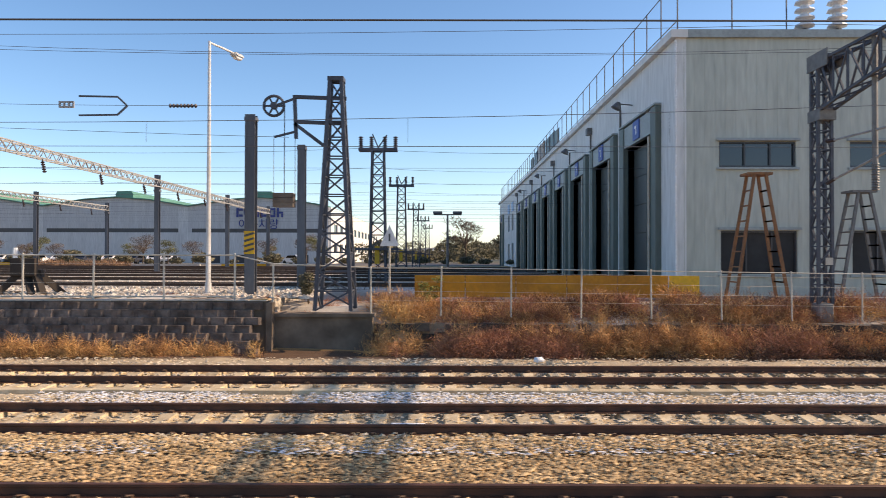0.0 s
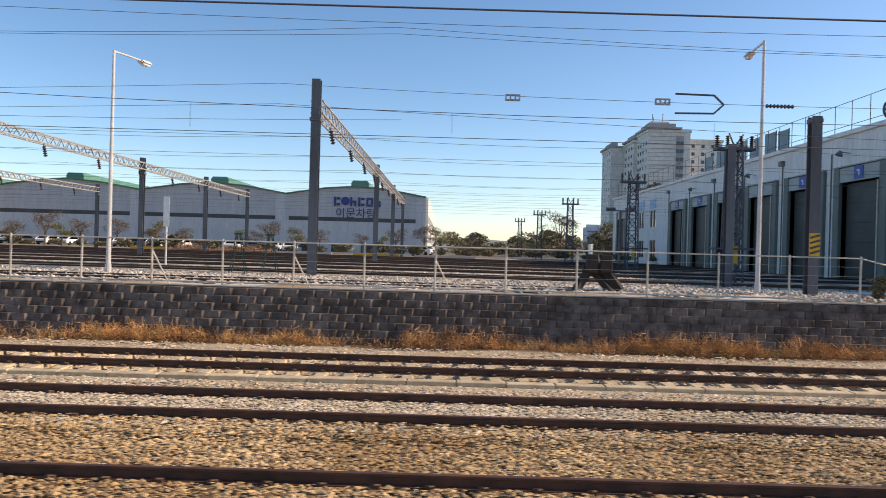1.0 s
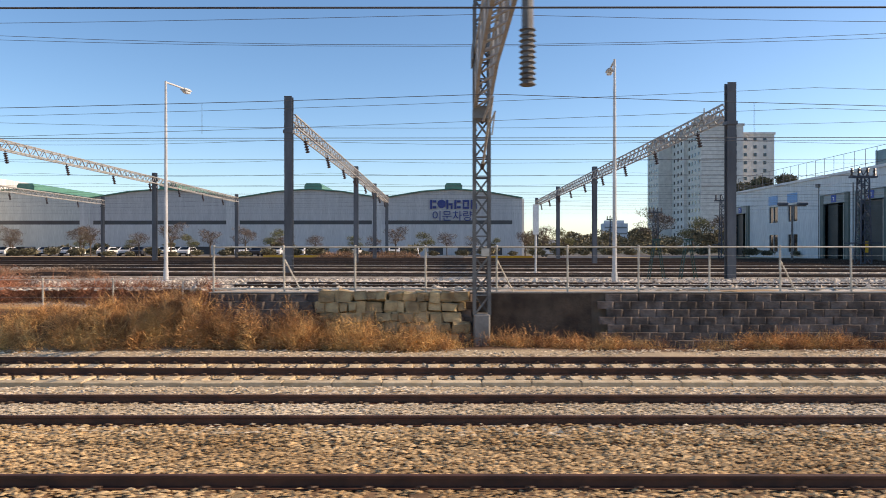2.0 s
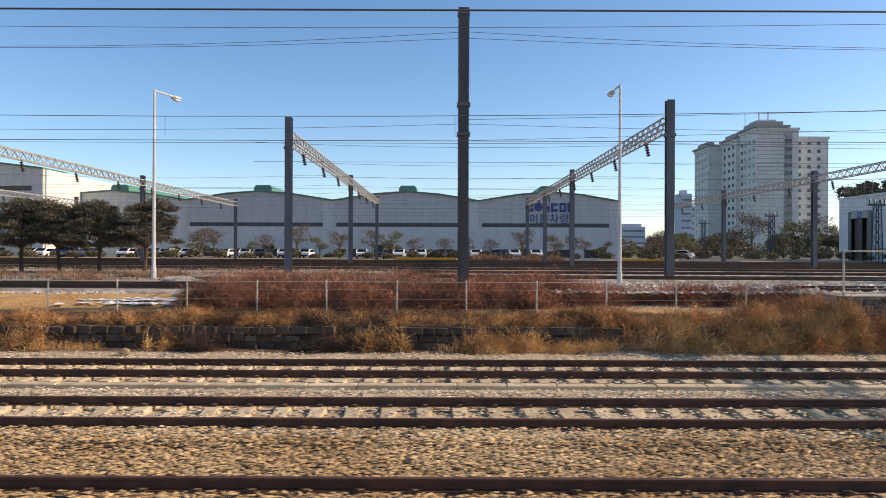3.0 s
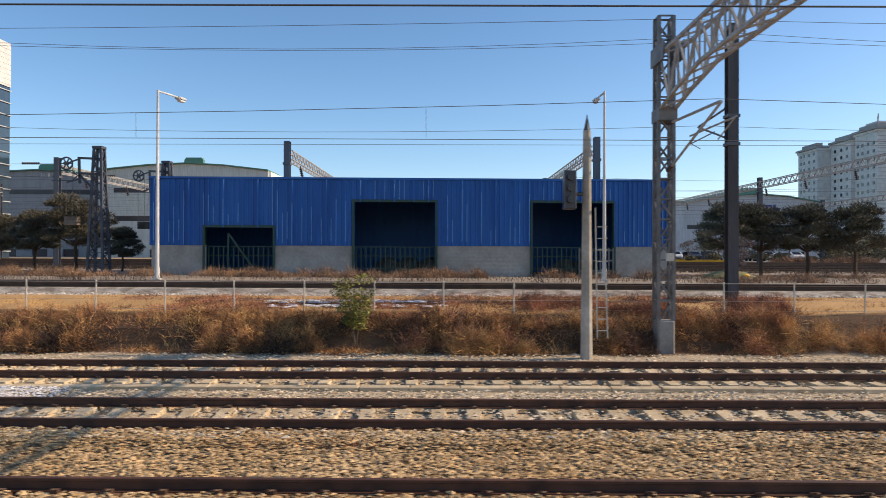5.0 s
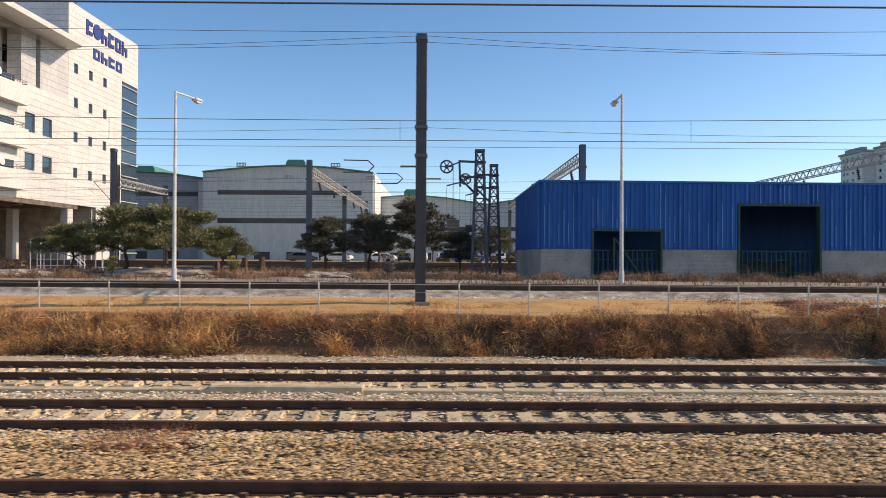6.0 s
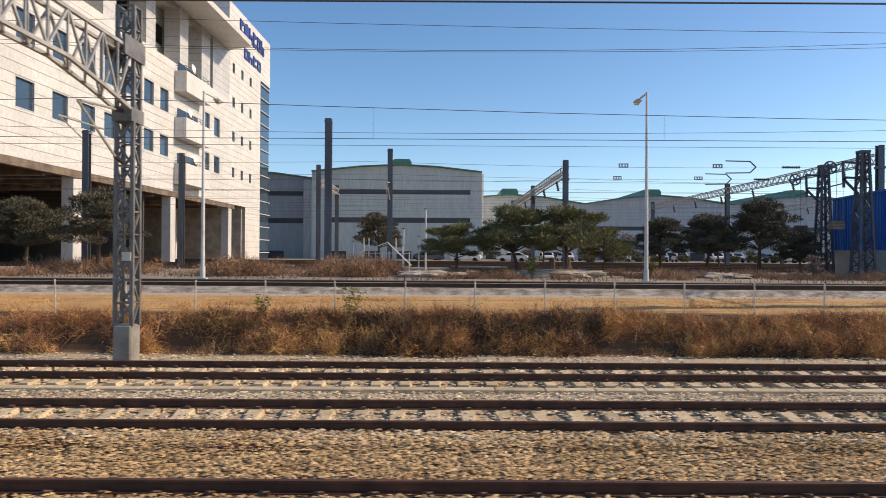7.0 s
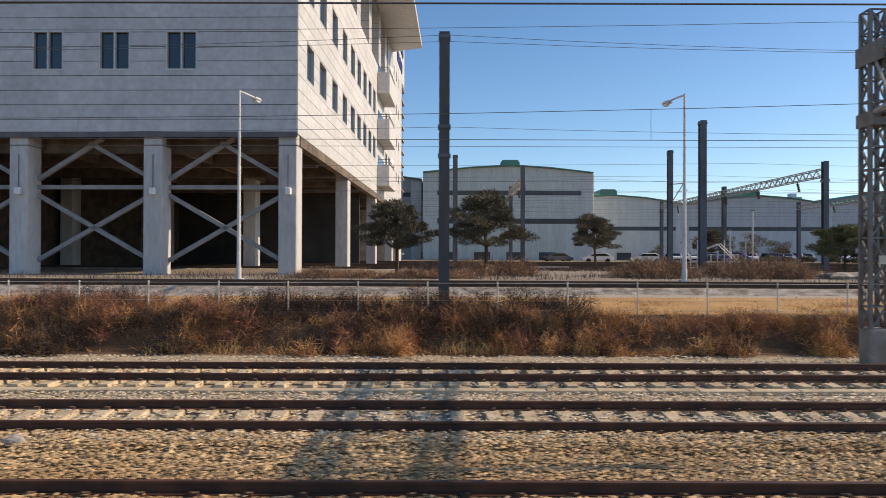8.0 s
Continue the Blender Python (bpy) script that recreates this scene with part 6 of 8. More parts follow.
def tension_kit(x, y, z):
    """Section insulator with a yoke and stacked discs in a wire."""
    t = thing("wire_insulator", "dark wire yoke with a ribbed insulator", "wire fitting", "wire fittings")
    bm = bmesh.new()
    for a, b in (((x, z), (x - 0.3, z + 0.28)), ((x, z), (x - 0.3, z - 0.28)), ((x - 0.3, z + 0.28), (x - 1.5, z + 0.3)), ((x - 0.3, z - 0.28), (x - 1.5, z - 0.3))):
        beam(bm, (a[0], y, a[1]), (b[0], y, b[1]), 0.05)
    part("yoke", bm, M["wire"], t)
    bm = bmesh.new()
    insulator(bm, (x + 1.3, y, z), (x + 2.2, y, z), 0.07, 8)
    part("ribbed_insulator", bm, M["insul"], t)
    for d in (1.66, 6.3):
        bm = bmesh.new()
        for a, b in ((0.0, 0.05), (0.16, 0.2)):
            box(bm, x - d - 0.46, x - d, y - 0.04, y + 0.04, z - 0.06 + a, z - 0.06 + b)
        for a in (0.0, 0.14, 0.29, 0.42):
            box(bm, x - d - 0.46 + a, x - d - 0.42 + a, y - 0.038, y + 0.038, z - 0.008, z + 0.098)
        part("strain_clamp", bm, M["truss"], t, "pale steel strain clamp")


tension_kit(-9.8, 21.75, 7.2)
for x, y, z in ((-112.0, 34.4, 6.83), (-110.9, 40.0, 6.83)):
    wire("catenary_wire", "catenary wire running to a tension wheel", [(x, y, z), (-134.7, y + 1.0, z + 0.3), (-180, y + 2.0, z + 0.3)], 0.0072, 0.12)
    wire("contact_wire", "lower wire running to a tension tower", [(x, y, z - 0.8), (-134.7, y + 1.0, z - 0.6), (-180, y + 2.0, z - 0.5)], 0.0072, 0.05)
    tension_kit(x - 3.6, y + 0.15, z + 0.02)


# ---- vegetation ----
def blades(n, place, length, width, lean, seed, seg=2):
    """n bent blades as strips; place(rng, n) gives their feet."""
    r = np.random.default_rng(seed)
    foot = place(r, n)
    ln = r.uniform(length[0], length[1], n) * foot[:, 3]
    az, bend = r.uniform(0, 2 * np.pi, n), r.uniform(lean[0], lean[1], n)
    dirs = np.stack([np.cos(az), np.sin(az)], 1)
    wa = r.uniform(0, 2 * np.pi, n)
    wv = np.stack([np.cos(wa), np.sin(wa) * 0.5, r.uniform(-0.3, 0.3, n)], 1) * (width * r.uniform(0.6, 1.5, n))[:, None]
    verts, k = [], seg + 1
    for i in range(k):
        f = i / seg
        c = foot[:, :3].copy()
        c[:, :2] += dirs * (bend * f * f * ln)[:, None]
        c[:, 2] += ln * f * np.sqrt(np.maximum(0.05, 1 - (bend * f) ** 2 * 0.7))
        taper = 1.0 - 0.75 * f
        verts += [c - wv * taper, c + wv * taper]
    v = np.stack(verts, 1).reshape(-1, 3)
    base = np.arange(n)[:, None] * 2 * k
    faces = np.concatenate([base + np.array([2 * i, 2 * i + 1, 2 * i + 3, 2 * i + 2]) for i in range(seg)], 0)
    return v, faces


GXV = np.linspace(-185, 30, 860)
GYV = np.linspace(17.4, 23.9, 66)
GZV = np.array([[ground_z(x, y) for y in GYV] for x in GXV])


def gz_many(x, y):
    i = np.clip(((x - GXV[0]) / (GXV[1] - GXV[0])).astype(int), 0, len(GXV) - 1)
    j = np.clip(((y - GYV[0]) / (GYV[1] - GYV[0])).astype(int), 0, len(GYV) - 1)
    return GZV[i, j]


def mounds(x0, x1, y0, y1, count, radius, top, seed):
    """Feet on tussocks: each blade stands on a mound and leans out from its middle."""
    def place(r, n):
        q = np.random.default_rng(seed)
        m = count * 4
        cx, cy = q.uniform(x0, x1, m), q.uniform(y0, y1, m)
        d = np.array([noise.noise((a * 0.22 + seed, b * 0.8, seed)) for a, b in zip(cx, cy)]) + q.uniform(0, 0.5, m)
        pick = np.argsort(-d)[:count]
        cx, cy, rad, h = cx[pick], cy[pick], q.uniform(radius[0], radius[1], count), q.uniform(top[0], top[1], count)
        k = r.integers(0, count, n)
        a, e = r.uniform(0, 2 * np.pi, n), np.sqrt(r.uniform(0, 1, n))
        x, y = cx[k] + np.cos(a) * e * rad[k] * 1.3, np.clip(cy[k] + np.sin(a) * e * rad[k], 18.0, 24.0)
        z = gz_many(x, y) - 0.06 + h[k] * np.sqrt(np.maximum(0, 1 - e * e)) * r.uniform(0.2, 1.0, n)
        return np.stack([x, y, z, 1.0 - 0.35 * e], 1)
    return place


def grass(name, label, material, specs, seed):
    vs, fs, off = [], [], 0
    for i, (n, place, length, width, lean) in enumerate(specs):
        v, f = blades(n, place, length, width, lean, seed + i)
        vs.append(v), fs.append(f + off)
        off += len(v)
    ob = new(name, arrays(name, np.concatenate(vs), np.concatenate(fs), material))
    return tagged(ob, label, "dry grass", kind="stuff")


def tangle(name, label, material, groups, seed):
    """Fuzzy dry brush: thin straight stalks that stand out of many low mounds.
    A group is (stalks, mounds, x0, x1, y0, y1, radius, top, length, width)."""
    q = np.random.default_rng(seed)
    vs, off = [], 0
    for n, count, x0, x1, y0, y1, radius, top, length, width in groups:
        m = int(count * (1.15 if top[1] <= 0.22 or n > 40000 and x1 - x0 < 8 else 2.2))
        cx, cy = q.uniform(x0, x1, m), q.uniform(y0, y1, m)
        d = np.array([noise.noise((a * 0.25 + seed, b * 0.7, seed)) for a, b in zip(cx, cy)]) + q.uniform(0, 0.45, m)
        for wx0, wx1, yw, wtop in LOW_WALLS:
            gaps = ((-59.3, -56.4), (-67.4, -66.2), (-81, -74.2), (-72.2, -70.6), (-63.4, -61.6), (-54.6, -52.6), (-1.9, -0.6), (0.2, 24.0))
            front = (cx > wx0) & (cx < wx1) & (cy < yw + 0.25)
            for g0, g1 in gaps:
                front &= ~((cx > g0) & (cx < g1))
            bare = np.array([noise.noise((a * 0.33, 0, 7)) for a in cx]) > (0.02 if wx0 < -100 else -9)
            front &= bare
            d[front] -= 9
        pick = np.argsort(-d)[:count]
        cx, cy = cx[pick], cy[pick]
        rad, h = q.uniform(radius[0], radius[1], count), q.uniform(top[0], top[1], count)
        if y1 < 21.2 or x0 > -10:
            lid = np.interp(cx, [t[0] for t in BRUSH_TOP], [t[1] for t in BRUSH_TOP]) + np.array([0.4 * noise.noise((a * 0.9, b, 3)) + 0.35 * noise.noise((a * 0.23, 0, 9)) for a, b in zip(cx, cy)]) + q.uniform(-0.12, 0.22, count)
            h = np.minimum(h, np.maximum(0.05, lid - 0.1 - gz_many(cx, cy)))
        k = q.choice(count, n, p=rad * h / (rad * h).sum())
        o = q.normal(size=(n, 3))
        o[:, 2] = abs(o[:, 2])
        o /= np.linalg.norm(o, axis=1)[:, None]
        e = q.uniform(0, 1, n) ** 0.55
        e *= 0.75 + 0.5 * q.uniform(0, 1, (count, 7))[k, (np.arctan2(o[:, 1], o[:, 0]) * 1.11 + 3.5).astype(int) % 7]
        x, y = cx[k] + o[:, 0] * e * rad[k] * 1.2, cy[k] + o[:, 1] * e * rad[k] * 0.8
        z = (np.maximum(gz_many(x, np.minimum(y, 23.8)), gz_many(cx[k], np.minimum(cy[k], 23.8)) - 0.25) if y1 < 24.5 else np.interp(x, [t[0] for t in ZU], [t[1] for t in ZU])) - 0.03 + o[:, 2] * e * h[k]
        g = o * np.array([0.7, 0.7, 0.9]) + q.normal(size=(n, 3)) * 0.55
        g /= np.linalg.norm(g, axis=1)[:, None]
        ln = q.uniform(length[0], length[1], n)
        tip = np.stack([x, y, z], 1) + g * ln[:, None]
        w = np.cross(g, q.normal(size=(n, 3)))
        w *= (width * q.uniform(0.5, 1.5, n) / np.maximum(0.2, np.linalg.norm(w, axis=1)))[:, None]
        foot = np.stack([x, y, z], 1) - g * ln[:, None] * 0.4
        vs.append(np.stack([foot - w, foot + w, tip], 1).reshape(-1, 3))
    v = np.concatenate(vs)
    ob = new(name, arrays(name, v, np.arange(len(v)).reshape(-1, 3), material))
    return tagged(ob, label, "dry grass", kind="stuff")


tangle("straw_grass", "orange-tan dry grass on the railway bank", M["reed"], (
    (60000, 420, -150, -44, 19.0, 20.25, (0.12, 0.45), (0.2, 0.8), (0.08, 0.36), 0.005),
    (9000, 60, -182, -150, 19.2, 20.9, (0.15, 0.5), (0.2, 0.6), (0.06, 0.26), 0.005),
    (46000, 620, -182, -84, 19.95, 20.6, (0.15, 0.4), (0.08, 0.22), (0.06, 0.26), 0.006),
    (30000, 260, -140, -96, 19.0, 20.3, (0.15, 0.5), (0.3, 0.9), (0.08, 0.4), 0.005),
    (90000, 2300, -182, -44, 20.45, 23.3, (0.3, 0.9), (0.02, 0.07), (0.05, 0.15), 0.007),
    (14000, 190, -43.4, -22, 19.4, 20.0, (0.12, 0.4), (0.1, 0.5), (0.05, 0.28), 0.005),
    (3600, 60, -22, -11.5, 19.4, 20.0, (0.12, 0.4), (0.1, 0.35), (0.06, 0.30), 0.005),
    (9500, 70, -12.5, -5.2, 19.4, 20.1, (0.12, 0.4), (0.15, 0.6), (0.06, 0.30), 0.005),
    (34000, 160, -50, -36.6, 18.9, 20.0, (0.15, 0.5), (0.2, 1.1), (0.06, 0.38), 0.005),
    (32000, 200, -1.9, 26, 19.6, 22.4, (0.2, 0.6), (0.3, 1.1), (0.06, 0.34), 0.006)), 11)
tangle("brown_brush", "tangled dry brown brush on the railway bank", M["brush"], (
    (120000, 640, -150, -44, 19.0, 20.3, (0.12, 0.5), (0.2, 0.9), (0.08, 0.42), 0.006),
    (26000, 150, -182, -150, 18.9, 20.9, (0.15, 0.5), (0.2, 0.9), (0.08, 0.40), 0.006),
    (46000, 900, -182, -44, 19.95, 20.5, (0.2, 0.5), (0.06, 0.22), (0.06, 0.26), 0.006),
    (60000, 900, -182, -84, 19.15, 20.2, (0.2, 0.5), (0.05, 0.16), (0.06, 0.26), 0.006),
    (40000, 260, -81, -50, 19.85, 20.5, (0.15, 0.45), (0.15, 0.45), (0.06, 0.26), 0.005),
    (44000, 130, -47.5, -40.2, 19.2, 20.25, (0.2, 0.55), (0.6, 1.5), (0.08, 0.42), 0.006),
    (26000, 300, -43.4, -5.2, 19.4, 20.1, (0.12, 0.4), (0.1, 0.65), (0.05, 0.28), 0.006),
    (100000, 460, -2.2, 26, 19.6, 22.6, (0.2, 0.7), (0.2, 1.1), (0.06, 0.38), 0.006)), 31)
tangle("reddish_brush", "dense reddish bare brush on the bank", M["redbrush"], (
    (26000, 70, -63.0, -61.0, 20.8, 23.2, (0.25, 0.7), (0.4, 0.95), (0.07, 0.38), 0.006),
    (60000, 160, -61.2, -56.6, 20.7, 23.2, (0.25, 0.7), (0.4, 0.95), (0.07, 0.38), 0.006),
    (64000, 170, -56.6, -50.6, 20.7, 23.2, (0.25, 0.7), (0.4, 0.95), (0.07, 0.38), 0.006),
    (30000, 90, -51.0, -44.0, 20.4, 22.4, (0.25, 0.7), (0.2, 0.7), (0.07, 0.35), 0.006),
    (22000, 90, -9, 6, 21.4, 23.4, (0.2, 0.5), (0.2, 0.6), (0.06, 0.26), 0.005),
    (60000, 1500, -182, -44, 19.9, 20.6, (0.2, 0.6), (0.06, 0.22), (0.05, 0.22), 0.006),
    (34000, 260, -104, -83, 20.7, 23.1, (0.25, 0.8), (0.03, 0.16), (0.05, 0.2), 0.006),
    (16000, 90, -91, -83, 20.5, 22.6, (0.25, 0.7), (0.1, 0.4), (0.06, 0.3), 0.006),
    (9000, 300, -43.4, -5.2, 19.3, 20.2, (0.3, 0.6), (0.05, 0.15), (0.04, 0.13), 0.005),
    (110000, 520, -1.9, 26, 19.3, 22.4, (0.25, 0.8), (0.15, 0.9), (0.06, 0.32), 0.006),
    (60000, 420, -160, -84, 19.1, 20.4, (0.15, 0.5), (0.2, 0.9), (0.08, 0.42), 0.006),
    (44000, 220, -182, -147, 19.6, 21.6, (0.2, 0.6), (0.2, 0.8), (0.08, 0.38), 0.006)), 51)
# Near-black stems also stand in for shade in the hollows of the bank.
tangle("bramble", "dark dead bramble, with the shade of the bank hollows in its colour", M["bramble"], (
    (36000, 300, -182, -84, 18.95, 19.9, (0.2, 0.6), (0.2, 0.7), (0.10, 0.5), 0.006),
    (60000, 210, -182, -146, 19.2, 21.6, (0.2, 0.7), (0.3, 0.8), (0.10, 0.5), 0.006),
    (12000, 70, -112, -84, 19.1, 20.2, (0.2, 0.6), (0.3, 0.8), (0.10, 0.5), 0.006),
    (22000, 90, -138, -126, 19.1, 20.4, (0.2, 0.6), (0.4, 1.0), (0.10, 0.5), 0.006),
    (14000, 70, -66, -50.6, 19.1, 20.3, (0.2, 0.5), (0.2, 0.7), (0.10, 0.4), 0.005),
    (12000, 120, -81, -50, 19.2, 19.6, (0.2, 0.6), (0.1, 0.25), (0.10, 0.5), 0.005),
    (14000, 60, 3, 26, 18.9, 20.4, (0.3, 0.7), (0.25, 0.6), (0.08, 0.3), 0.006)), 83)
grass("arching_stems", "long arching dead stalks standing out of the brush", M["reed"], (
    (9000, mounds(-150, -44, 19.0, 20.2, 300, (0.15, 0.45), (0.05, 0.4), 5), (0.25, 0.6), 0.005, (0.3, 1.25)),
    (3500, mounds(-2.2, 26, 19.8, 22.2, 120, (0.15, 0.5), (0.05, 0.5), 6), (0.3, 0.7), 0.006, (0.3, 1.2)),
    (3000, mounds(-43.4, -5.2, 19.4, 20.1, 150, (0.15, 0.4), (0.02, 0.25), 7), (0.2, 0.5), 0.005, (0.3, 1.2)),
    (5000, mounds(-66, -50.6, 18.95, 19.5, 60, (0.15, 0.4), (0.05, 0.3), 9), (0.2, 0.55), 0.004, (0.3, 1.3)),
    (3500, mounds(-182, -147, 19.2, 21.4, 120, (0.2, 0.5), (0.05, 0.5), 8), (0.25, 0.6), 0.005, (0.4, 1.3))), 141)
tangle("yard_brush", "low reddish brown brush in the yard", M["yardbrush"], (
    (16000, 60, -52, -40, 86, 90, (0.6, 1.4), (0.5, 1.0), (0.10, 0.40), 0.03),
    (60000, 90, -141.5, -133.5, 31, 35, (0.6, 1.2), (0.5, 1.0), (0.06, 0.30), 0.009),
    (34000, 110, -84, -52, 28, 37, (0.4, 1.0), (0.1, 0.35), (0.06, 0.25), 0.008),
    (18000, 50, -156, -149, 29.5, 31.5, (0.4, 0.9), (0.2, 0.5), (0.06, 0.26), 0.009),
    (18000, 40, -151, -146, 33, 37, (0.6, 1.2), (0.4, 0.9), (0.06, 0.35), 0.010),
    (24000, 80, -108, -82.5, 31.6, 33.4, (0.3, 0.7), (0.15, 0.5), (0.06, 0.28), 0.008),
    (34000, 110, -131, -108.5, 30, 36, (0.3, 0.8), (0.15, 0.5), (0.06, 0.28), 0.009)), 57)


def patch_feet(spots, y0, y1, z):
    """Feet in short patches along X between the running rails."""
    def place(r, n):
        k = r.integers(0, len(spots), n)
        a = np.array(spots)[k]
        x = a[:, 0] + (a[:, 1] - a[:, 0]) * r.beta(2, 2, n)
        return np.stack([x, r.uniform(y0, y1, n), np.full(n, z), np.ones(n)], 1)
    return place


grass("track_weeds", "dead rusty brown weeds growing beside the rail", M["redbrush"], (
    (9000, patch_feet([(-65.7, -64.0), (-64.5, -61.8), (-117.6, -115.4), (-137.4, -136.0), (-134.4, -133.4), (-143.1, -142.1), (-49.4, -45.2), (-96.6, -92.6), (-70.2, -68.0)], 9.75, 10.45, -0.26), (0.06, 0.22), 0.006, (0.4, 1.3)),
    (2600, patch_feet([(-65.6, -64.2), (-117.4, -115.6), (-143.0, -142.2)], 9.6, 10.5, -0.26), (0.15, 0.40), 0.004, (0.3, 1.2))), 91)


def yard_feet(x0, x1, y0, y1, seed):
    def place(r, n):
        cx, cy = r.uniform(x0, x1, 400), r.uniform(y0, y1, 400)
        k = r.integers(0, 400, n)
        x, y = cx[k] + r.normal(0, 0.6, n), cy[k] + r.normal(0, 0.35, n)
        return np.stack([x, y, np.interp(x, [t[0] for t in ZU], [t[1] for t in ZU]) - 0.02, np.ones(n)], 1)
    return place


grass("yard_scrub", "sparse dead scrub between the yard tracks", M["twig"], (
    (9000, yard_feet(-180, -56, 27.3, 33.5, 1), (0.1, 0.4), 0.012, (0.3, 1.1)),
    (7000, yard_feet(-150, -56, 43, 45.4, 2), (0.1, 0.35), 0.025, (0.3, 1.1)),
    (500, yard_feet(-30, 6, 28.5, 30.4, 3), (0.1, 0.3), 0.015, (0.3, 1.1))), 71)


def crown(bm_seed, blobs, per, size):
    """Needle clumps: many small blades that fan out inside lumps (x, y, z, radius)."""
    r = np.random.default_rng(bm_seed)
    vs, fs, off = [], [], 0
    for bx, by, bz, br in blobs:
        d = r.normal(size=(per, 3))
        d /= np.linalg.norm(d, axis=1)[:, None]
        c = np.array([bx, by, bz]) + d * (br * r.uniform(0.45, 1.0, per) ** 0.6)[:, None] * np.array([1, 1, 0.55])
        a = r.normal(size=(per, 3)) * size * 0.9
        a[:, 2] = abs(a[:, 2]) * 0.8
        b = r.normal(size=(per, 3)) * size * 0.45
        vs.append(np.stack([c - b, c + b, c + a + b * 0.3, c + a - b * 0.3], 1).reshape(-1, 3))
        fs.append(np.arange(per * 4).reshape(-1, 4) + off)
        off += per * 4
    return np.concatenate(vs), np.concatenate(fs)


def needles(seed, blobs, per, size):
    """Flat pads of fine needle sprays that point up and out of lumps (x, y, z, radius)."""
    r = np.random.default_rng(seed)
    vs = []
    for bx, by, bz, br in blobs:
        d = r.normal(size=(per, 3))
        d /= np.linalg.norm(d, axis=1)[:, None]
        c = np.array([bx, by, bz]) + d * (br * r.uniform(0.1, 1.0, per) ** 0.5)[:, None] * np.array([1.25, 1.25, 0.38])
        a = d * np.array([1, 1, 0.5]) * size + r.normal(size=(per, 3)) * size * 0.6
        a[:, 2] += size * 0.6
        b = r.normal(size=(per, 3)) * size * 0.13
        vs.append(np.stack([c - b, c + b, c + a], 1).reshape(-1, 3))
    v = np.concatenate(vs)
    return v, np.arange(len(v)).reshape(-1, 3)


def pine(seed, height, spread, material, lobes=34, per=420, size=0.055, low=0.28):
    """A garden pine: crooked trunk, limbs, layered needle clumps of uneven size."""
    rr = random.Random(seed)
    t = thing("pine_tree", "green garden pine with layered needle clumps", "tree", "pine trees")
    bm = bmesh.new()
    pts, x, y = [], 0.0, 0.0
    for k in range(6):
        pts.append((x, y, height * 0.85 * k / 5 - (0.15 if k == 0 else 0)))
        x, y = x + rr.uniform(-0.16, 0.16), y + rr.uniform(-0.1, 0.1)
    tube(bm, pts, 0.03 * height, 7, 0.01 * height)
    blobs = []
    for k in range(lobes):
        f = low + (1 - low) * (k + rr.uniform(-0.4, 0.4)) / (lobes - 1)
        a = k * 2.4 + rr.uniform(-0.7, 0.7)
        g = max(0.0, (f - low) / (1 - low))
        rad = spread * math.sqrt(max(0.05, 1.0 - 0.9 * g * g)) * rr.uniform(0.25, 1.1)
        i = max(0, min(5, int(f * 5)))
        p = (pts[i][0] + math.cos(a) * rad, pts[i][1] + math.sin(a) * rad, height * f * 0.95 + rr.uniform(-0.12, 0.12))
        blobs.append((*p, spread * rr.uniform(0.16, 0.34)))
        if k % 2 == 0:
            tube(bm, [pts[i], ((pts[i][0] + p[0]) / 2, (pts[i][1] + p[1]) / 2, (pts[i][2] + p[2]) / 2 + 0.1), p], 0.011 * height, 5, 0.004 * height)
    part("trunk", bm, M["bark"], t)
    v, f = needles(seed, blobs, per, size)
    cr = new("crown", arrays("crown", v, f, material))
    cr.parent = t
    return t


P1 = pine(1, 3.9, 1.9, M["needle"], lobes=44, per=560, size=0.11, low=0.42)
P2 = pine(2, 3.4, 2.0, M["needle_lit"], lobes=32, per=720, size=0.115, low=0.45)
P3 = pine(3, 4.1, 1.85, M["needle"], lobes=44, per=560, size=0.11, low=0.42)
stand = ((P1, -78.1, 38, 1.0), (P3, -76.2, 38.3, 0.93), (P1, -73.9, 38, 0.97), (P3, -71.4, 37.8, 0.95),
         (P2, -130.3, 34.5, 0.75), (P2, -127.6, 34, 1.0), (P2, -125.1, 33.5, 0.98), (P2, -123.0, 34.6, 0.7),
         (P1, -118.8, 39.4, 0.8), (P1, -116.2, 39, 0.85), (P3, -113.7, 38.5, 1.0), (P1, -111.3, 38.8, 0.62),
         (P1, -152.4, 36.2, 0.95), (P3, -147.9, 34.4, 1.0), (P3, -136.5, 62, 1.1), (P2, -108.3, 58, 1.0), (P1, -119.5, 80, 1.0))
used = set()
for src, x, y, s in stand:
    m = pose(x, y, yard_z(x), 0, 0, (x * 37) % 360) @ Matrix.Diagonal((s, s, s, 1))
    if src in used:
        cp = copy_thing(src, m)
    else:
        cp, _ = src, used.add(src)
    cp.location, cp.rotation_euler, cp.scale = (x, y, yard_z(x)), (0, 0, radians((x * 37) % 360)), (s, s, s)


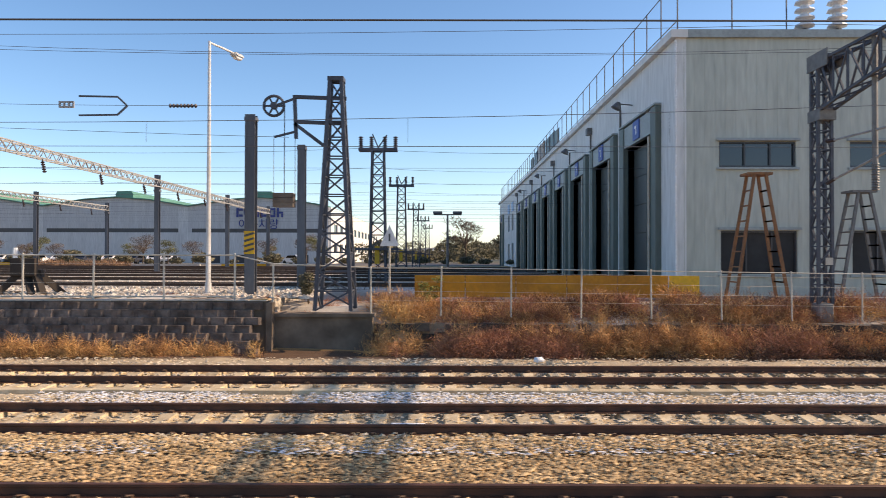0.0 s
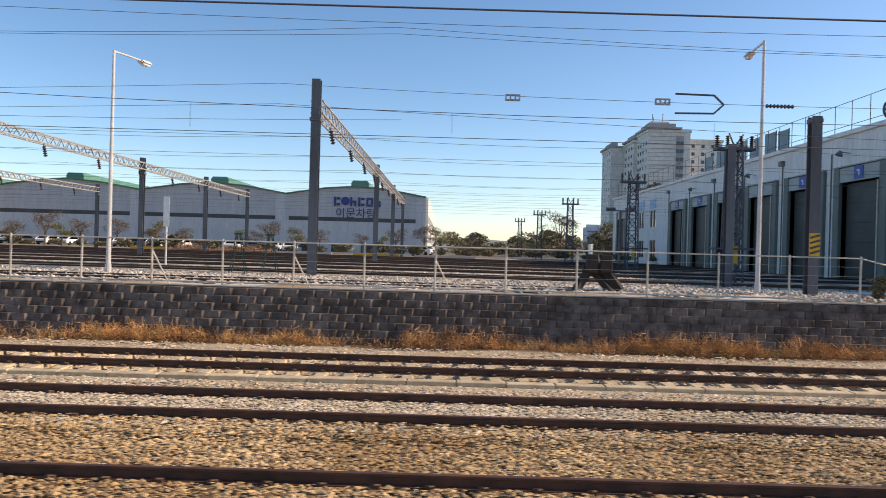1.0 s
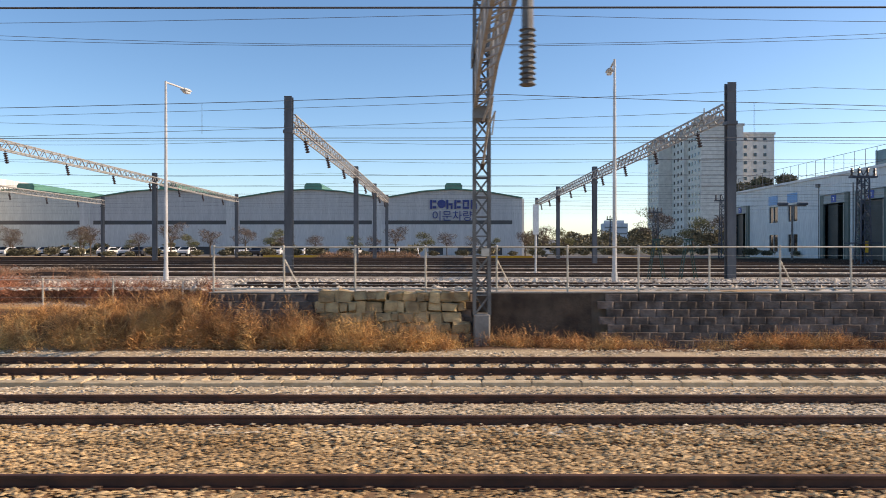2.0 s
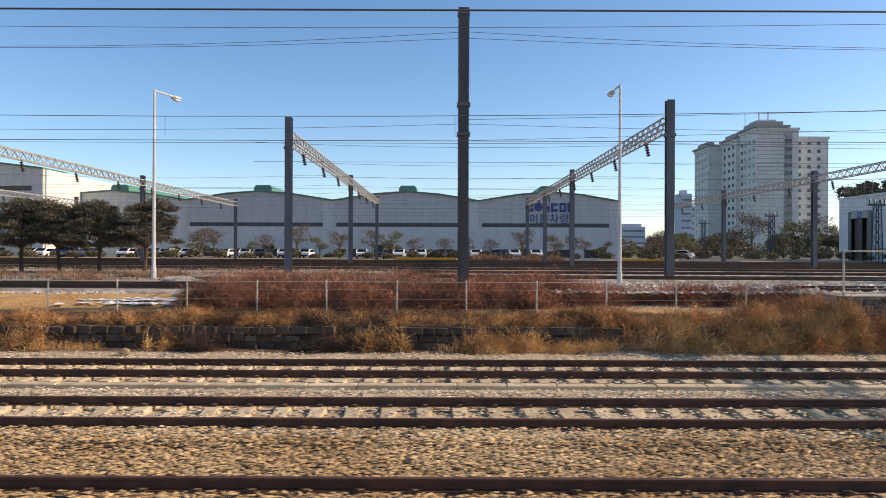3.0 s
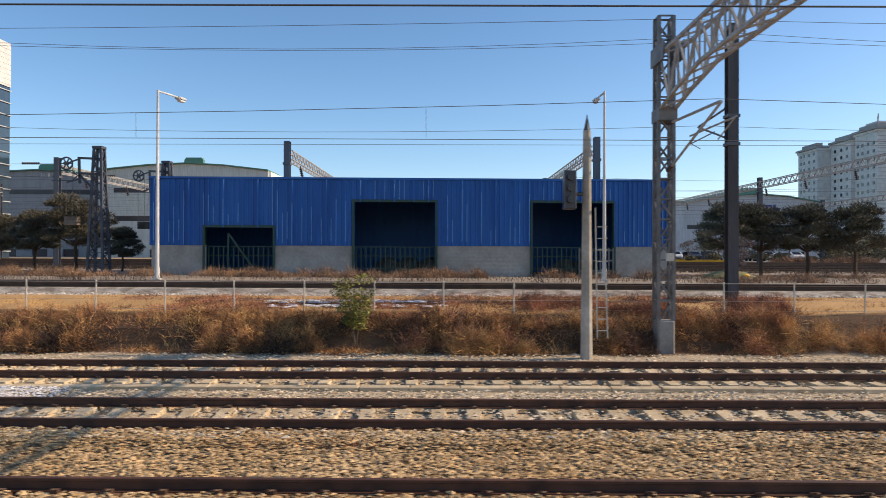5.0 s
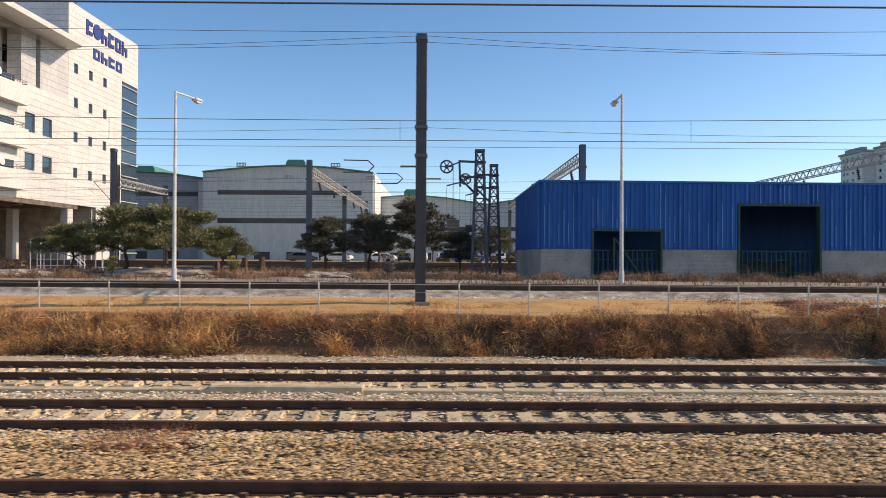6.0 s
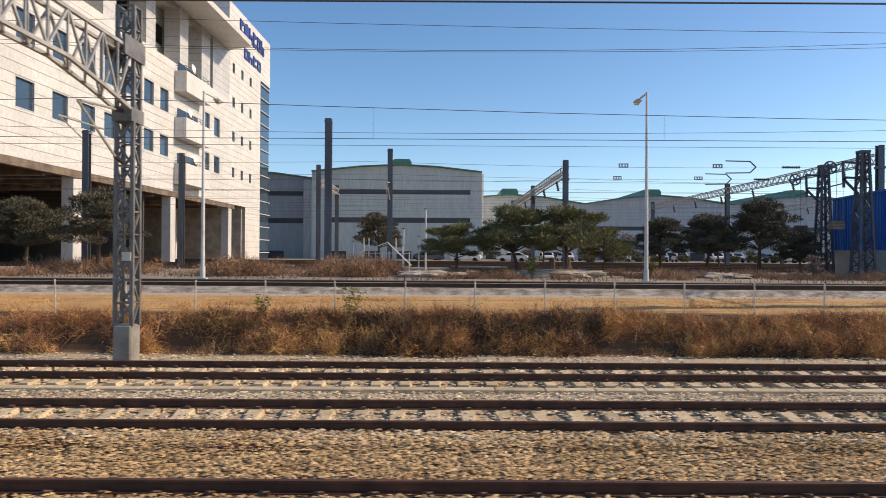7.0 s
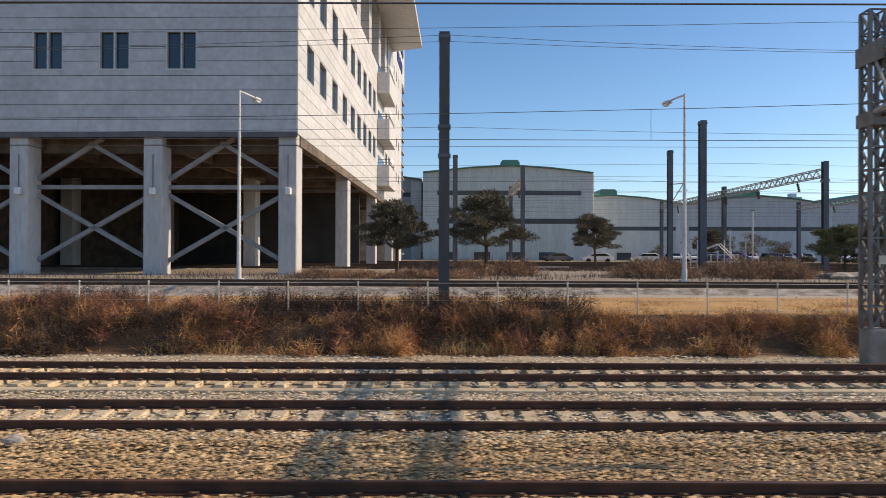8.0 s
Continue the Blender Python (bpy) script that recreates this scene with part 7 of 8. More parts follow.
def leafy_shrub(x, y, z, h, n, seed, leaf="greenleaf", label="thin yellow-green shrub on the bank"):
    """A loose shrub: thin stems and scattered yellow-green leaves."""
    r = random.Random(seed)
    t = thing("leafy_shrub", label, "shrub", "bank shrubs", at=(x, y, z))
    bm = bmesh.new()
    tops = []
    for k in range(6):
        p = (r.uniform(-0.28, 0.28) * h, r.uniform(-0.2, 0.2) * h, h * r.uniform(0.6, 1.0))
        tube(bm, [(0, 0, -0.1), (p[0] * 0.4, p[1] * 0.4, p[2] * 0.5), p], 0.012, 4, 0.005)
        tops += [(*p, 0.16 * h), (p[0] * 0.6, p[1] * 0.6, p[2] * 0.7, 0.17 * h), (p[0] * 0.45, p[1] * 0.4, p[2] * 0.45, 0.12 * h)]
    part("stalk", bm, M["twig"], t)
    v, f = crown(seed, tops, n, 0.035)
    ob = new("leaves", arrays("leaves", v, f, M[leaf]))
    ob.parent = t


leafy_shrub(-79.6, 33.4, 1.25, 2.1, 170, 9, "shrubtwig", "purple-grey twiggy shrub beside the shed end")
leafy_shrub(-127.0, 31.5, 1.4, 1.0, 60, 12)
leafy_shrub(-121.6, 31.8, 1.4, 1.0, 60, 13)
leafy_shrub(-114.6, 31.0, 1.4, 1.1, 70, 14, "shrubtwig", "low bare twiggy shrub in the yard")
leafy_shrub(-95.8, 19.6, -0.1, 1.9, 230, 1)
leafy_shrub(-133.7, 20.3, 0.5, 1.1, 26, 2)
leafy_shrub(-136.2, 20.3, 0.5, 0.8, 20, 3)
leafy_shrub(-0.4, 22.2, 0.8, 1.1, 60, 4)
leafy_shrub(-4.3, 22.6, 1.0, 1.0, 150, 21, "bush", "dense olive shrub behind the fence ramp")


def bare_tree(seed, height, material, twigs=900):
    """A leafless street tree: forked limbs and a haze of twigs."""
    rr = random.Random(seed)
    t = thing("bare_tree", "leafless tree with fine twigs beside the car park", "tree", "bare trees")
    bm = bmesh.new()
    tube(bm, [(0, 0, -0.1), (0.05, 0, height * 0.3), (0, 0.05, height * 0.55)], 0.025 * height, 6, 0.014 * height)
    blobs = []
    for k in range(9):
        a, f = k * 2.4, rr.uniform(0.5, 0.9)
        p = (math.cos(a) * height * 0.28 * rr.uniform(0.5, 1), math.sin(a) * height * 0.28 * rr.uniform(0.5, 1), height * f)
        tube(bm, [(0, 0, height * rr.uniform(0.25, 0.5)), (p[0] * 0.6, p[1] * 0.6, p[2] * 0.85), p], 0.01 * height, 4, 0.003 * height)
        blobs.append((*p, height * 0.2))
    part("trunk", bm, M["twig"], t)
    v, f = crown(seed, blobs, twigs // 6, 0.3)
    r = np.random.default_rng(seed)
    q = v.reshape(-1, 4, 3)
    mid = (q[:, 0:1] + q[:, 1:2]) / 2
    q[:, 0:2] = mid + (q[:, 0:2] - mid) * 0.16
    q[:, 2:4] = q[:, 2:4].mean(1, keepdims=True) + (q[:, 2:4] - q[:, 2:4].mean(1, keepdims=True)) * 0.16
    cr = new("crown", arrays("crown", q.reshape(-1, 3), f, material))
    cr.parent = t
    return t


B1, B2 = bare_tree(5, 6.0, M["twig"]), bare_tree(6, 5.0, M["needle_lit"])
rr = random.Random(9)
spots = [(B1 if k % 3 else B2, -118 + 3.7 * k + rr.uniform(-1, 1), rr.uniform(99, 116), rr.uniform(0.5, 0.9)) for k in range(28)]
spots += [(B2 if k % 2 else B1, 4 + 9 * k, 135 + 6 * k, 1.5) for k in range(9)]
for i, (src, x, y, s) in enumerate(spots):
    first = src not in used
    cp = src if first else copy_thing(src, Matrix.Identity(4))
    used.add(src)
    cp.location, cp.rotation_euler, cp.scale = (x, y, 1.25), (0, 0, i * 1.3), (s, s, s)


def hedge_bush(seed):
    t = thing("round_bush", "clipped round brown-green bush at the yard edge", "bush", "clipped bushes")
    v, f = crown(seed, [(0, 0, 0.55, 0.62), (0.25, 0, 0.5, 0.5), (-0.25, 0.1, 0.5, 0.5)], 260, 0.1)
    ob = new("foliage", arrays("foliage", v, f, M["bush"]))
    ob.parent = t
    return t


HB = hedge_bush(2)
for k in range(46):
    x = -112 + 3.1 * k + rr.uniform(-0.6, 0.6)
    cp = HB if k == 0 else copy_thing(HB, Matrix.Identity(4))
    s = rr.uniform(0.9, 1.6)
    cp.location, cp.rotation_euler, cp.scale = (x, 91 + rr.uniform(-1.5, 1.5), 1.3), (0, 0, k), (s * 1.2, s, s)
# thicket behind the yard on the depot side, and by the car park
th = np.random.default_rng(4)
blobs = [(th.uniform(-18, 44), th.uniform(120, 215), th.uniform(1.5, 5.5), th.uniform(1.6, 3.4)) for _ in range(90)] + [(th.uniform(-125, -20), th.uniform(118, 130), th.uniform(1.2, 3.0), th.uniform(0.8, 1.6)) for _ in range(14)] + [(th.uniform(16, 27), th.uniform(119, 127), th.uniform(4, 14.2), th.uniform(1.4, 2.4)) for _ in range(22)]
v, f = crown(8, blobs, 420, 0.3)
tagged(new("thicket", arrays("thicket", v, f, M["bush"])), "dark green thicket behind the yard", "shrubs", kind="stuff")
# far wooded hill and distant blocks; the haze is put into their colour
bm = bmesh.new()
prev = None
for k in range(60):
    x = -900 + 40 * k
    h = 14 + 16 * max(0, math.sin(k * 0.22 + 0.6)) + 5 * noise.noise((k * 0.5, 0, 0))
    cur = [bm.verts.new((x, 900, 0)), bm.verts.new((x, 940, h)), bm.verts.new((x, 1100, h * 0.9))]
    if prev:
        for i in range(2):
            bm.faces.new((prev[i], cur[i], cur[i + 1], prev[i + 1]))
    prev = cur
tagged(part("far_hill", bm, M["hill"]), "wooded hills on the horizon, tinted as if hazy", "hill", kind="structure")
# ---- small things of the yard ----
t = thing("buffer_stop", "old dark timber buffer stop at the end of a yard track", "buffer stop", at=(-13.35, 22.5, 1.29))
for x0 in (-0.42, 0.03):
    bm = bmesh.new()
    box(bm, x0, x0 + 0.36, -0.2, 0.0, 0.6, 1.17)
    bmesh.ops.bevel(bm, geom=bm.edges[:], offset=0.02, segments=1, affect="EDGES")
    part("buffer_block", bm, M["wood"], t)
bm = bmesh.new()
box(bm, -0.5, 0.48, 0.004, 0.2, 0.55, 0.8)
part("cross_beam", bm, M["wood"], t)
for p, q in (((-0.25, 0.1, 0.72), (-0.82, -0.3, -0.05)), ((0.25, 0.1, 0.72), (0.72, -0.3, -0.05)), ((-0.1, 0.25, 0.62), (0.38, -0.35, -0.05)), ((0.2, 0.3, 0.7), (0.8, 0.8, -0.05))):
    bm = bmesh.new()
    beam(bm, p, q, 0.2)
    part("leg", bm, M["wood"], t)
bm = bmesh.new()
tube(bm, [(-0.3, -0.1, 1.14), (-0.3, -0.1, 1.5)], 0.07, 8)
part("marker_post", bm, M["white"], t, "white marker post")

t = thing("yellow_barrier", "long low ochre board barrier with one bright yellow end", "barrier", at=(0, 23.0, 0))
for k in range(5):
    bm = bmesh.new()
    box(bm, -0.9 + 1.66 * k, 0.74 + 1.66 * k, -0.03, 0.03, 1.2, 1.92)
    part("board", bm, M["ochre"], t)
bm = bmesh.new()
box(bm, 7.42, 8.4, -0.035, 0.03, 1.22, 1.92)
part("board", bm, M["yellow_bright"], t, "bright yellow board")

t = thing("triangle_sign", "white triangular warning sign on a thin post", "sign", at=(-1.79, 23.79, 1.1))
bm = bmesh.new()
tube(bm, [(0, 0, -0.1), (0, 0, 2.4)], 0.03, 6)
part("post", bm, M["fence"], t)
bm = bmesh.new()
tri = [(-0.33, 1.78), (0.33, 1.78), (0.0, 2.5)]
a = [bm.verts.new((x, -0.05, z)) for x, z in tri]
b = [bm.verts.new((x, -0.035, z)) for x, z in tri]
bm.faces.new(a), bm.faces.new(b[::-1])
for i in range(3):
    bm.faces.new((a[i], a[(i + 1) % 3], b[(i + 1) % 3], b[i]))
sg = part("plate", bm, M["white"], t)
bm = bmesh.new()
box(bm, -0.03, 0.03, -0.06, -0.052, 1.95, 2.2)
part("mark", bm, M["strip"], sg, "dark bar")


def trestle(x, y, h, material, label):
    """An A-shaped ladder trestle with rungs and a top plate."""
    t = thing("ladder_trestle", label, "ladder", "trestles by the depot", at=(x, y, 1.15))
    for sx in (-1, 1):
        for sy in (-1, 1):
            bm = bmesh.new()
            beam(bm, (sx * 0.9, sy * 0.45, -0.1), (sx * 0.2, sy * 0.3, h), 0.09)
            part("leg", bm, material, t)
    for k in range(7):
        f = (k + 1) / 8
        bm = bmesh.new()
        w = 0.9 - 0.7 * f
        for sy in (-1, 1):
            beam(bm, (w, -0.45 + 0.15 * f, h * f), (w, 0.45 - 0.15 * f, h * f), 0.05)
        beam(bm, (-w, -0.45 + 0.15 * f, h * f), (-w, 0.45 - 0.15 * f, h * f), 0.05)
        part("rung", bm, material, t)
    bm = bmesh.new()
    box(bm, -0.42, 0.42, -0.36, 0.36, h, h + 0.08)
    part("top_plate", bm, material, t)
    return t


trestle(10.85, 24.3, 4.2, M["orange"], "rusty orange ladder trestle in front of the depot")
for x in (-27.4, -26.0):
    st = trestle(x, 31.0, 1.9, M["green_paint"], "small green folding stand beside a yard track")
    st.scale = (0.4, 0.4, 0.9)
t = thing("marker_post", "tall narrow white marker board on a thin post", "marker", at=(-32.2, 35.0, 1.1))
bm = bmesh.new()
tube(bm, [(0, 0, -0.1), (0, 0, 2.4)], 0.05, 8)
part("post", bm, M["lamp"], t)
bm = bmesh.new()
box(bm, -0.15, 0.15, -0.07, -0.05, 2.1, 3.6)
part("board", bm, M["white"], t)
trestle(14.4, 24.3, 3.6, M["galv"], "grey ladder trestle in front of the depot")
# post insulators on the gantry by the depot
for x in (10.55, 11.8):
    t = thing("post_insulator", "white ribbed porcelain insulator on the depot roof edge", "insulator", "roof insulators", at=(x + 3.4, 27.05, 11.25))
    bm = bmesh.new()
    insulator(bm, (0, 0, 0.1), (0, 0, 1.3), 0.38, 4)
    part("body", bm, M["insul_white"], t)
    bm = bmesh.new()
    beam(bm, (0, 0, -0.1), (0, 0, 0.15), 0.1)
    part("pin", bm, M["pole"], t)

# floodlight pole between the depot and the switch towers
t = thing("floodlight_pole", "grey floodlight pole with two flat lamp heads", "street lamp", at=(0.35, 75.0, 1.2))
bm = bmesh.new()
tube(bm, [(0, 0, -0.1), (0, 0, 5.75)], 0.14, 8, 0.1)
part("pole", bm, M["galv"], t)
bm = bmesh.new()
box(bm, -1.5, 1.5, -0.06, 0.06, 5.75, 5.87)
part("crossarm", bm, M["galv"], t)
for sx in (-1, 1):
    bm = bmesh.new()
    box(bm, sx * 1.05 - 0.5, sx * 1.05 + 0.5, -0.4, 0.2, 5.88, 6.15)
    bmesh.ops.bevel(bm, geom=bm.edges[:], offset=0.06, segments=1, affect="EDGES")
    part("lamp_head", bm, M["pole"], t)

# trackside signal, concrete post with a dark head
t = thing("signal_post", "pale concrete signal post with a dark signal head", "signal", at=(-89.63, 18.3, -0.3))
bm = bmesh.new()
tube(bm, [(0, 0, 0), (0, 0, 6.0)], 0.16, 10, 0.1)
part("post", bm, M["concrete"], t)
bm = bmesh.new()
bmesh.ops.create_cone(bm, cap_ends=True, segments=8, radius1=0.1, radius2=0.0, depth=0.5, matrix=Matrix.Translation((0, 0, 6.2)))
part("finial", bm, M["pole"], t)
bm = bmesh.new()
box(bm, -0.62, -0.3, -0.2, 0.1, 3.95, 4.95)
box(bm, -0.3, 0.0, -0.03, 0.03, 4.3, 4.4)
bmesh.ops.bevel(bm, geom=bm.edges[:], offset=0.02, segments=1, affect="EDGES")
hd = part("signal_head", bm, M["strip"], t)
for z in (4.2, 4.5, 4.78):
    bm = bmesh.new()
    tube(bm, [(-0.46, -0.2, z), (-0.46, -0.36, z)], 0.1, 10)
    part("visor", bm, M["strip"], hd)
bm = bmesh.new()
for s in (0.28, 0.55):
    beam(bm, (s, 0.0, 0.6), (s * 0.8, 0.0, 4.0), 0.03)
for k in range(10):
    beam(bm, (0.28, 0, 0.8 + 0.3 * k), (0.54, 0, 0.8 + 0.3 * k), 0.025)
part("ladder", bm, M["fence"], t)

# yellow marker by the second track
t = thing("track_marker", "small yellow marker plate beside the rail", "marker", at=(-67.3, 10.25, -0.24))
bm = bmesh.new()
box(bm, -0.07, 0.07, -0.03, 0.03, 0, 0.36)
bmesh.ops.bevel(bm, geom=bm.edges[:], offset=0.015, segments=1, affect="EDGES")
part("plate", bm, M["yellow_bright"], t)
bm = bmesh.new()
box(bm, -0.1, 0.1, -0.07, 0.07, -0.05, 0.03)
part("foot", bm, M["yellow"], t)
# concrete slab beside the trough and a white bundle between the rails
bm = bmesh.new()
box(bm, -116.8, -113.75, 13.84, 14.14, -0.3, -0.07)
bmesh.ops.bevel(bm, geom=bm.edges[:], offset=0.03, segments=1, affect="EDGES")
tagged(part("concrete_slab", bm, M["sleeper"]), "long concrete slab lying beside the track", "slab")
bm = bmesh.new()
bmesh.ops.create_cube(bm, size=1, matrix=pose(-82.8, 15.6, -0.1, 0, 0, 4) @ Matrix.Diagonal((0.9, 0.3, 0.12, 1)))
bmesh.ops.bevel(bm, geom=bm.edges[:], offset=0.04, segments=2, affect="EDGES")
tagged(part("white_bundle", bm, M["white"]), "white bundle lying between the rails", "bundle")
bm = bmesh.new()
bmesh.ops.create_cube(bm, size=1, matrix=pose(-0.5, 11.2, -0.16, 0, 0, -3) @ Matrix.Diagonal((0.55, 0.2, 0.05, 1)))
bmesh.ops.bevel(bm, geom=bm.edges[:], offset=0.015, segments=1, affect="EDGES")
tagged(part("white_board", bm, M["white"]), "small white board lying between the rails", "board")


# pale gravel heaps among the pines
for hx, hy, hw, hd, hh in ((-125.4, 33.0, 2.6, 1.2, 0.38), (-13.9, 23.0, 1.9, 0.7, 0.16), (-16.5, 23.2, 1.5, 0.6, 0.14), (-117.5, 33.5, 1.6, 0.9, 0.25), (-131.5, 31.5, 1.8, 0.8, 0.3), (-64.0, 27.6, 2.2, 0.8, 0.3)):
    t = thing("gravel_heap", "low pale heap of gravel in the yard", "gravel", "gravel heaps", at=(hx, hy, yard_z(hx)))
    bm = bmesh.new()
    bmesh.ops.create_icosphere(bm, subdivisions=4, radius=1.0)
    for v in bm.verts:
        k = 1 + 0.4 * noise.noise(v.co * 2.2 + Vector((hx, 0, 0))) + 0.12 * noise.noise(v.co * 7)
        v.co = Vector((v.co.x * hw * k, v.co.y * hd * k, max(-0.05, v.co.z * hh * k)))
    part("mound", bm, M["yard_bed"], t)


# pipe railing with a short stair, poles and a kerb by the office yard
t = thing("pipe_railing", "pale pipe railing with a short stair in the yard", "railing", at=(-134.3, 40.7, 1.47))
t.scale = (1.15, 1.15, 1.15)
for k in range(8):
    bm = bmesh.new()
    tube(bm, [(-1.2 + 0.34 * k, 0, -0.05), (-1.2 + 0.34 * k, 0, (1.0, 1.65, 1.2, 0.95)[k % 4])], 0.03, 6)
    part("post", bm, M["lamp"], t)
for z in (0.25, 0.55, 0.9):
    bm = bmesh.new()
    tube(bm, [(-1.25, 0, z), (1.25, 0, z)], 0.024, 6)
    part("rail", bm, M["lamp"], t)
for y in (-0.5, -0.1):
    bm = bmesh.new()
    tube(bm, [(-1.3, y, 0.9), (0.1, y, 1.45), (1.3, y, 0.3)], 0.026, 6)
    part("stair_rail", bm, M["lamp"], t)
for x, h, r in ((-133.3, 2.45, 0.05), (-132.4, 2.0, 0.04), (-132.0, 3.6, 0.05), (-135.6, 1.9, 0.03), (-136.2, 1.7, 0.03)):
    t = thing("yard_post", "thin pale steel post standing in the yard", "post", "yard posts", at=(x, 40.9, 1.47))
    bm = bmesh.new()
    tube(bm, [(0, 0, -0.1), (0, 0, h)], r, 8)
    part("shaft", bm, M["lamp"], t)
    bm = bmesh.new()
    box(bm, -r * 1.8, r * 1.8, -r * 1.8, r * 1.8, h + 0.002, h + 0.06)
    part("cap", bm, M["galv"], t)
bm = bmesh.new()
box(bm, -133.4, -130.6, 42.5, 43.1, 1.3, 1.64)
bmesh.ops.bevel(bm, geom=bm.edges[:], offset=0.03, segments=1, affect="EDGES")
tagged(part("concrete_ledge", bm, M["concrete"]), "low pale concrete ledge in the yard", "ledge")
# cut tree stumps among the pines
for x, y, h in ((-124.3, 43.0, 0.85), (-123.3, 43.2, 0.9), (-125.9, 42.6, 0.6)):
    t = thing("tree_stump", "reddish brown cut tree stump with flared roots", "tree stump", "tree stumps", at=(x, y, 1.42))
    bm = bmesh.new()
    rings = []
    for z, r in ((-0.1, 0.36), (0.08, 0.27), (0.3, 0.19), (h, 0.16)):
        rings.append([bm.verts.new(((r + 0.05 * math.sin(5 * a + x) * (1 - z)) * math.cos(a), (r + 0.05 * math.sin(5 * a + x) * (1 - z)) * math.sin(a), z)) for a in [2 * math.pi * k / 12 for k in range(12)]])
    for a, b in zip(rings, rings[1:]):
        for k in range(12):
            bm.faces.new((a[k], a[(k + 1) % 12], b[(k + 1) % 12], b[k]))
    bm.faces.new(rings[-1])
    part("trunk", bm, M["bark"], t)
# sheeted mound by the shed end
t = thing("tarp_mound", "olive tarpaulin over a low mound beside the shed", "tarpaulin", at=(-80.0, 33.0, 1.3))
bm = bmesh.new()
bmesh.ops.create_icosphere(bm, subdivisions=3, radius=1.0)
for v in bm.verts:
    k = 1 + 0.2 * noise.noise(v.co * 2.4)
    v.co = Vector((v.co.x * 1.25 * k, v.co.y * 0.6 * k, max(-0.05, v.co.z * 0.4 * k)))
part("sheet", bm, M["tarp"], t)
bm = bmesh.new()
bmesh.ops.create_icosphere(bm, subdivisions=2, radius=0.13, matrix=Matrix.Translation((0.55, -0.42, 0.16)) @ Matrix.Diagonal((1.6, 1, 0.8, 1)))
part("sack", bm, M["yellow_bright"], t, "bright yellow sack")


# loose rocks beside the rails
for x, y, z, w, mt, lb in ((-63.7, 18.55, -0.18, 0.17, "oldstone", "tan rock lying beside the far track"), (2.55, 18.5, -0.18, 0.15, "white", "white stone lying beside the far track"), (-156.1, 9.95, -0.15, 0.17, "concrete", "grey concrete lump lying beside the rail"), (-76.6, 14.2, -0.15, 0.12, "oldstone", "tan rock lying beside the cable trough")):
    bm = bmesh.new()
    bmesh.ops.create_icosphere(bm, subdivisions=2, radius=1.0)
    for v in bm.verts:
        v.co = Vector((v.co.x * w, v.co.y * w * 0.7, v.co.z * w * 0.6)) * (1 + 0.35 * noise.noise(v.co * 1.3 + Vector((x, 0, 0))))
        v.co += Vector((x, y, z))
    tagged(part("loose_rock", bm, M[mt]), lb, "rock", "loose rocks")
# low kerbs of the yard
for x0, x1, y, h, mt, lb in ((-148.0, -141.3, 48.6, 0.2, "concrete", "low pale concrete kerb in the yard"), (-130.4, -126.6, 48.0, 0.22, "concrete", "low pale concrete kerb in the yard"),
                              (-62.0, -53.5, 97.5, 0.34, "yellow", "yellow painted kerb at the car park edge"), (-31.0, -24.5, 97.5, 0.34, "yellow", "yellow painted kerb at the car park edge"), (-22.5, -14.0, 97.5, 0.34, "beige", "pale kerb at the car park edge"), (-46.0, -34.0, 97.5, 0.34, "beige", "pale kerb at the car park edge")):
    bm = bmesh.new()
    x = x0
    while x < x1 - 0.05:
        w = min(1.0 if y < 60 else 2.0, x1 - x)
        box(bm, x + 0.01, x + w - 0.01, y, y + 0.35, yard_z(x) - 0.1, yard_z(x) + h)
        x += w
    tagged(part("kerb", bm, M[mt]), lb, "kerb", "yard kerbs")
# towers far beyond the halls, their haze put into the colour
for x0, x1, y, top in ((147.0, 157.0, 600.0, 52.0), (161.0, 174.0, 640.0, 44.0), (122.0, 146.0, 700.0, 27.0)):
    t = thing("far_tower", "pale tower block far beyond the yard, tinted as if hazy", "apartment building", "far towers", "structure")
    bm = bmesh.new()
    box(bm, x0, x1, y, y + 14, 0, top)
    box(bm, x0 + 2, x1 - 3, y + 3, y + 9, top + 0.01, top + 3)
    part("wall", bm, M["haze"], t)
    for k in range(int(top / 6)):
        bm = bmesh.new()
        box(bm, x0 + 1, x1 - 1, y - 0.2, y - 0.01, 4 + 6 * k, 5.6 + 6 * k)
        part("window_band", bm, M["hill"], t)


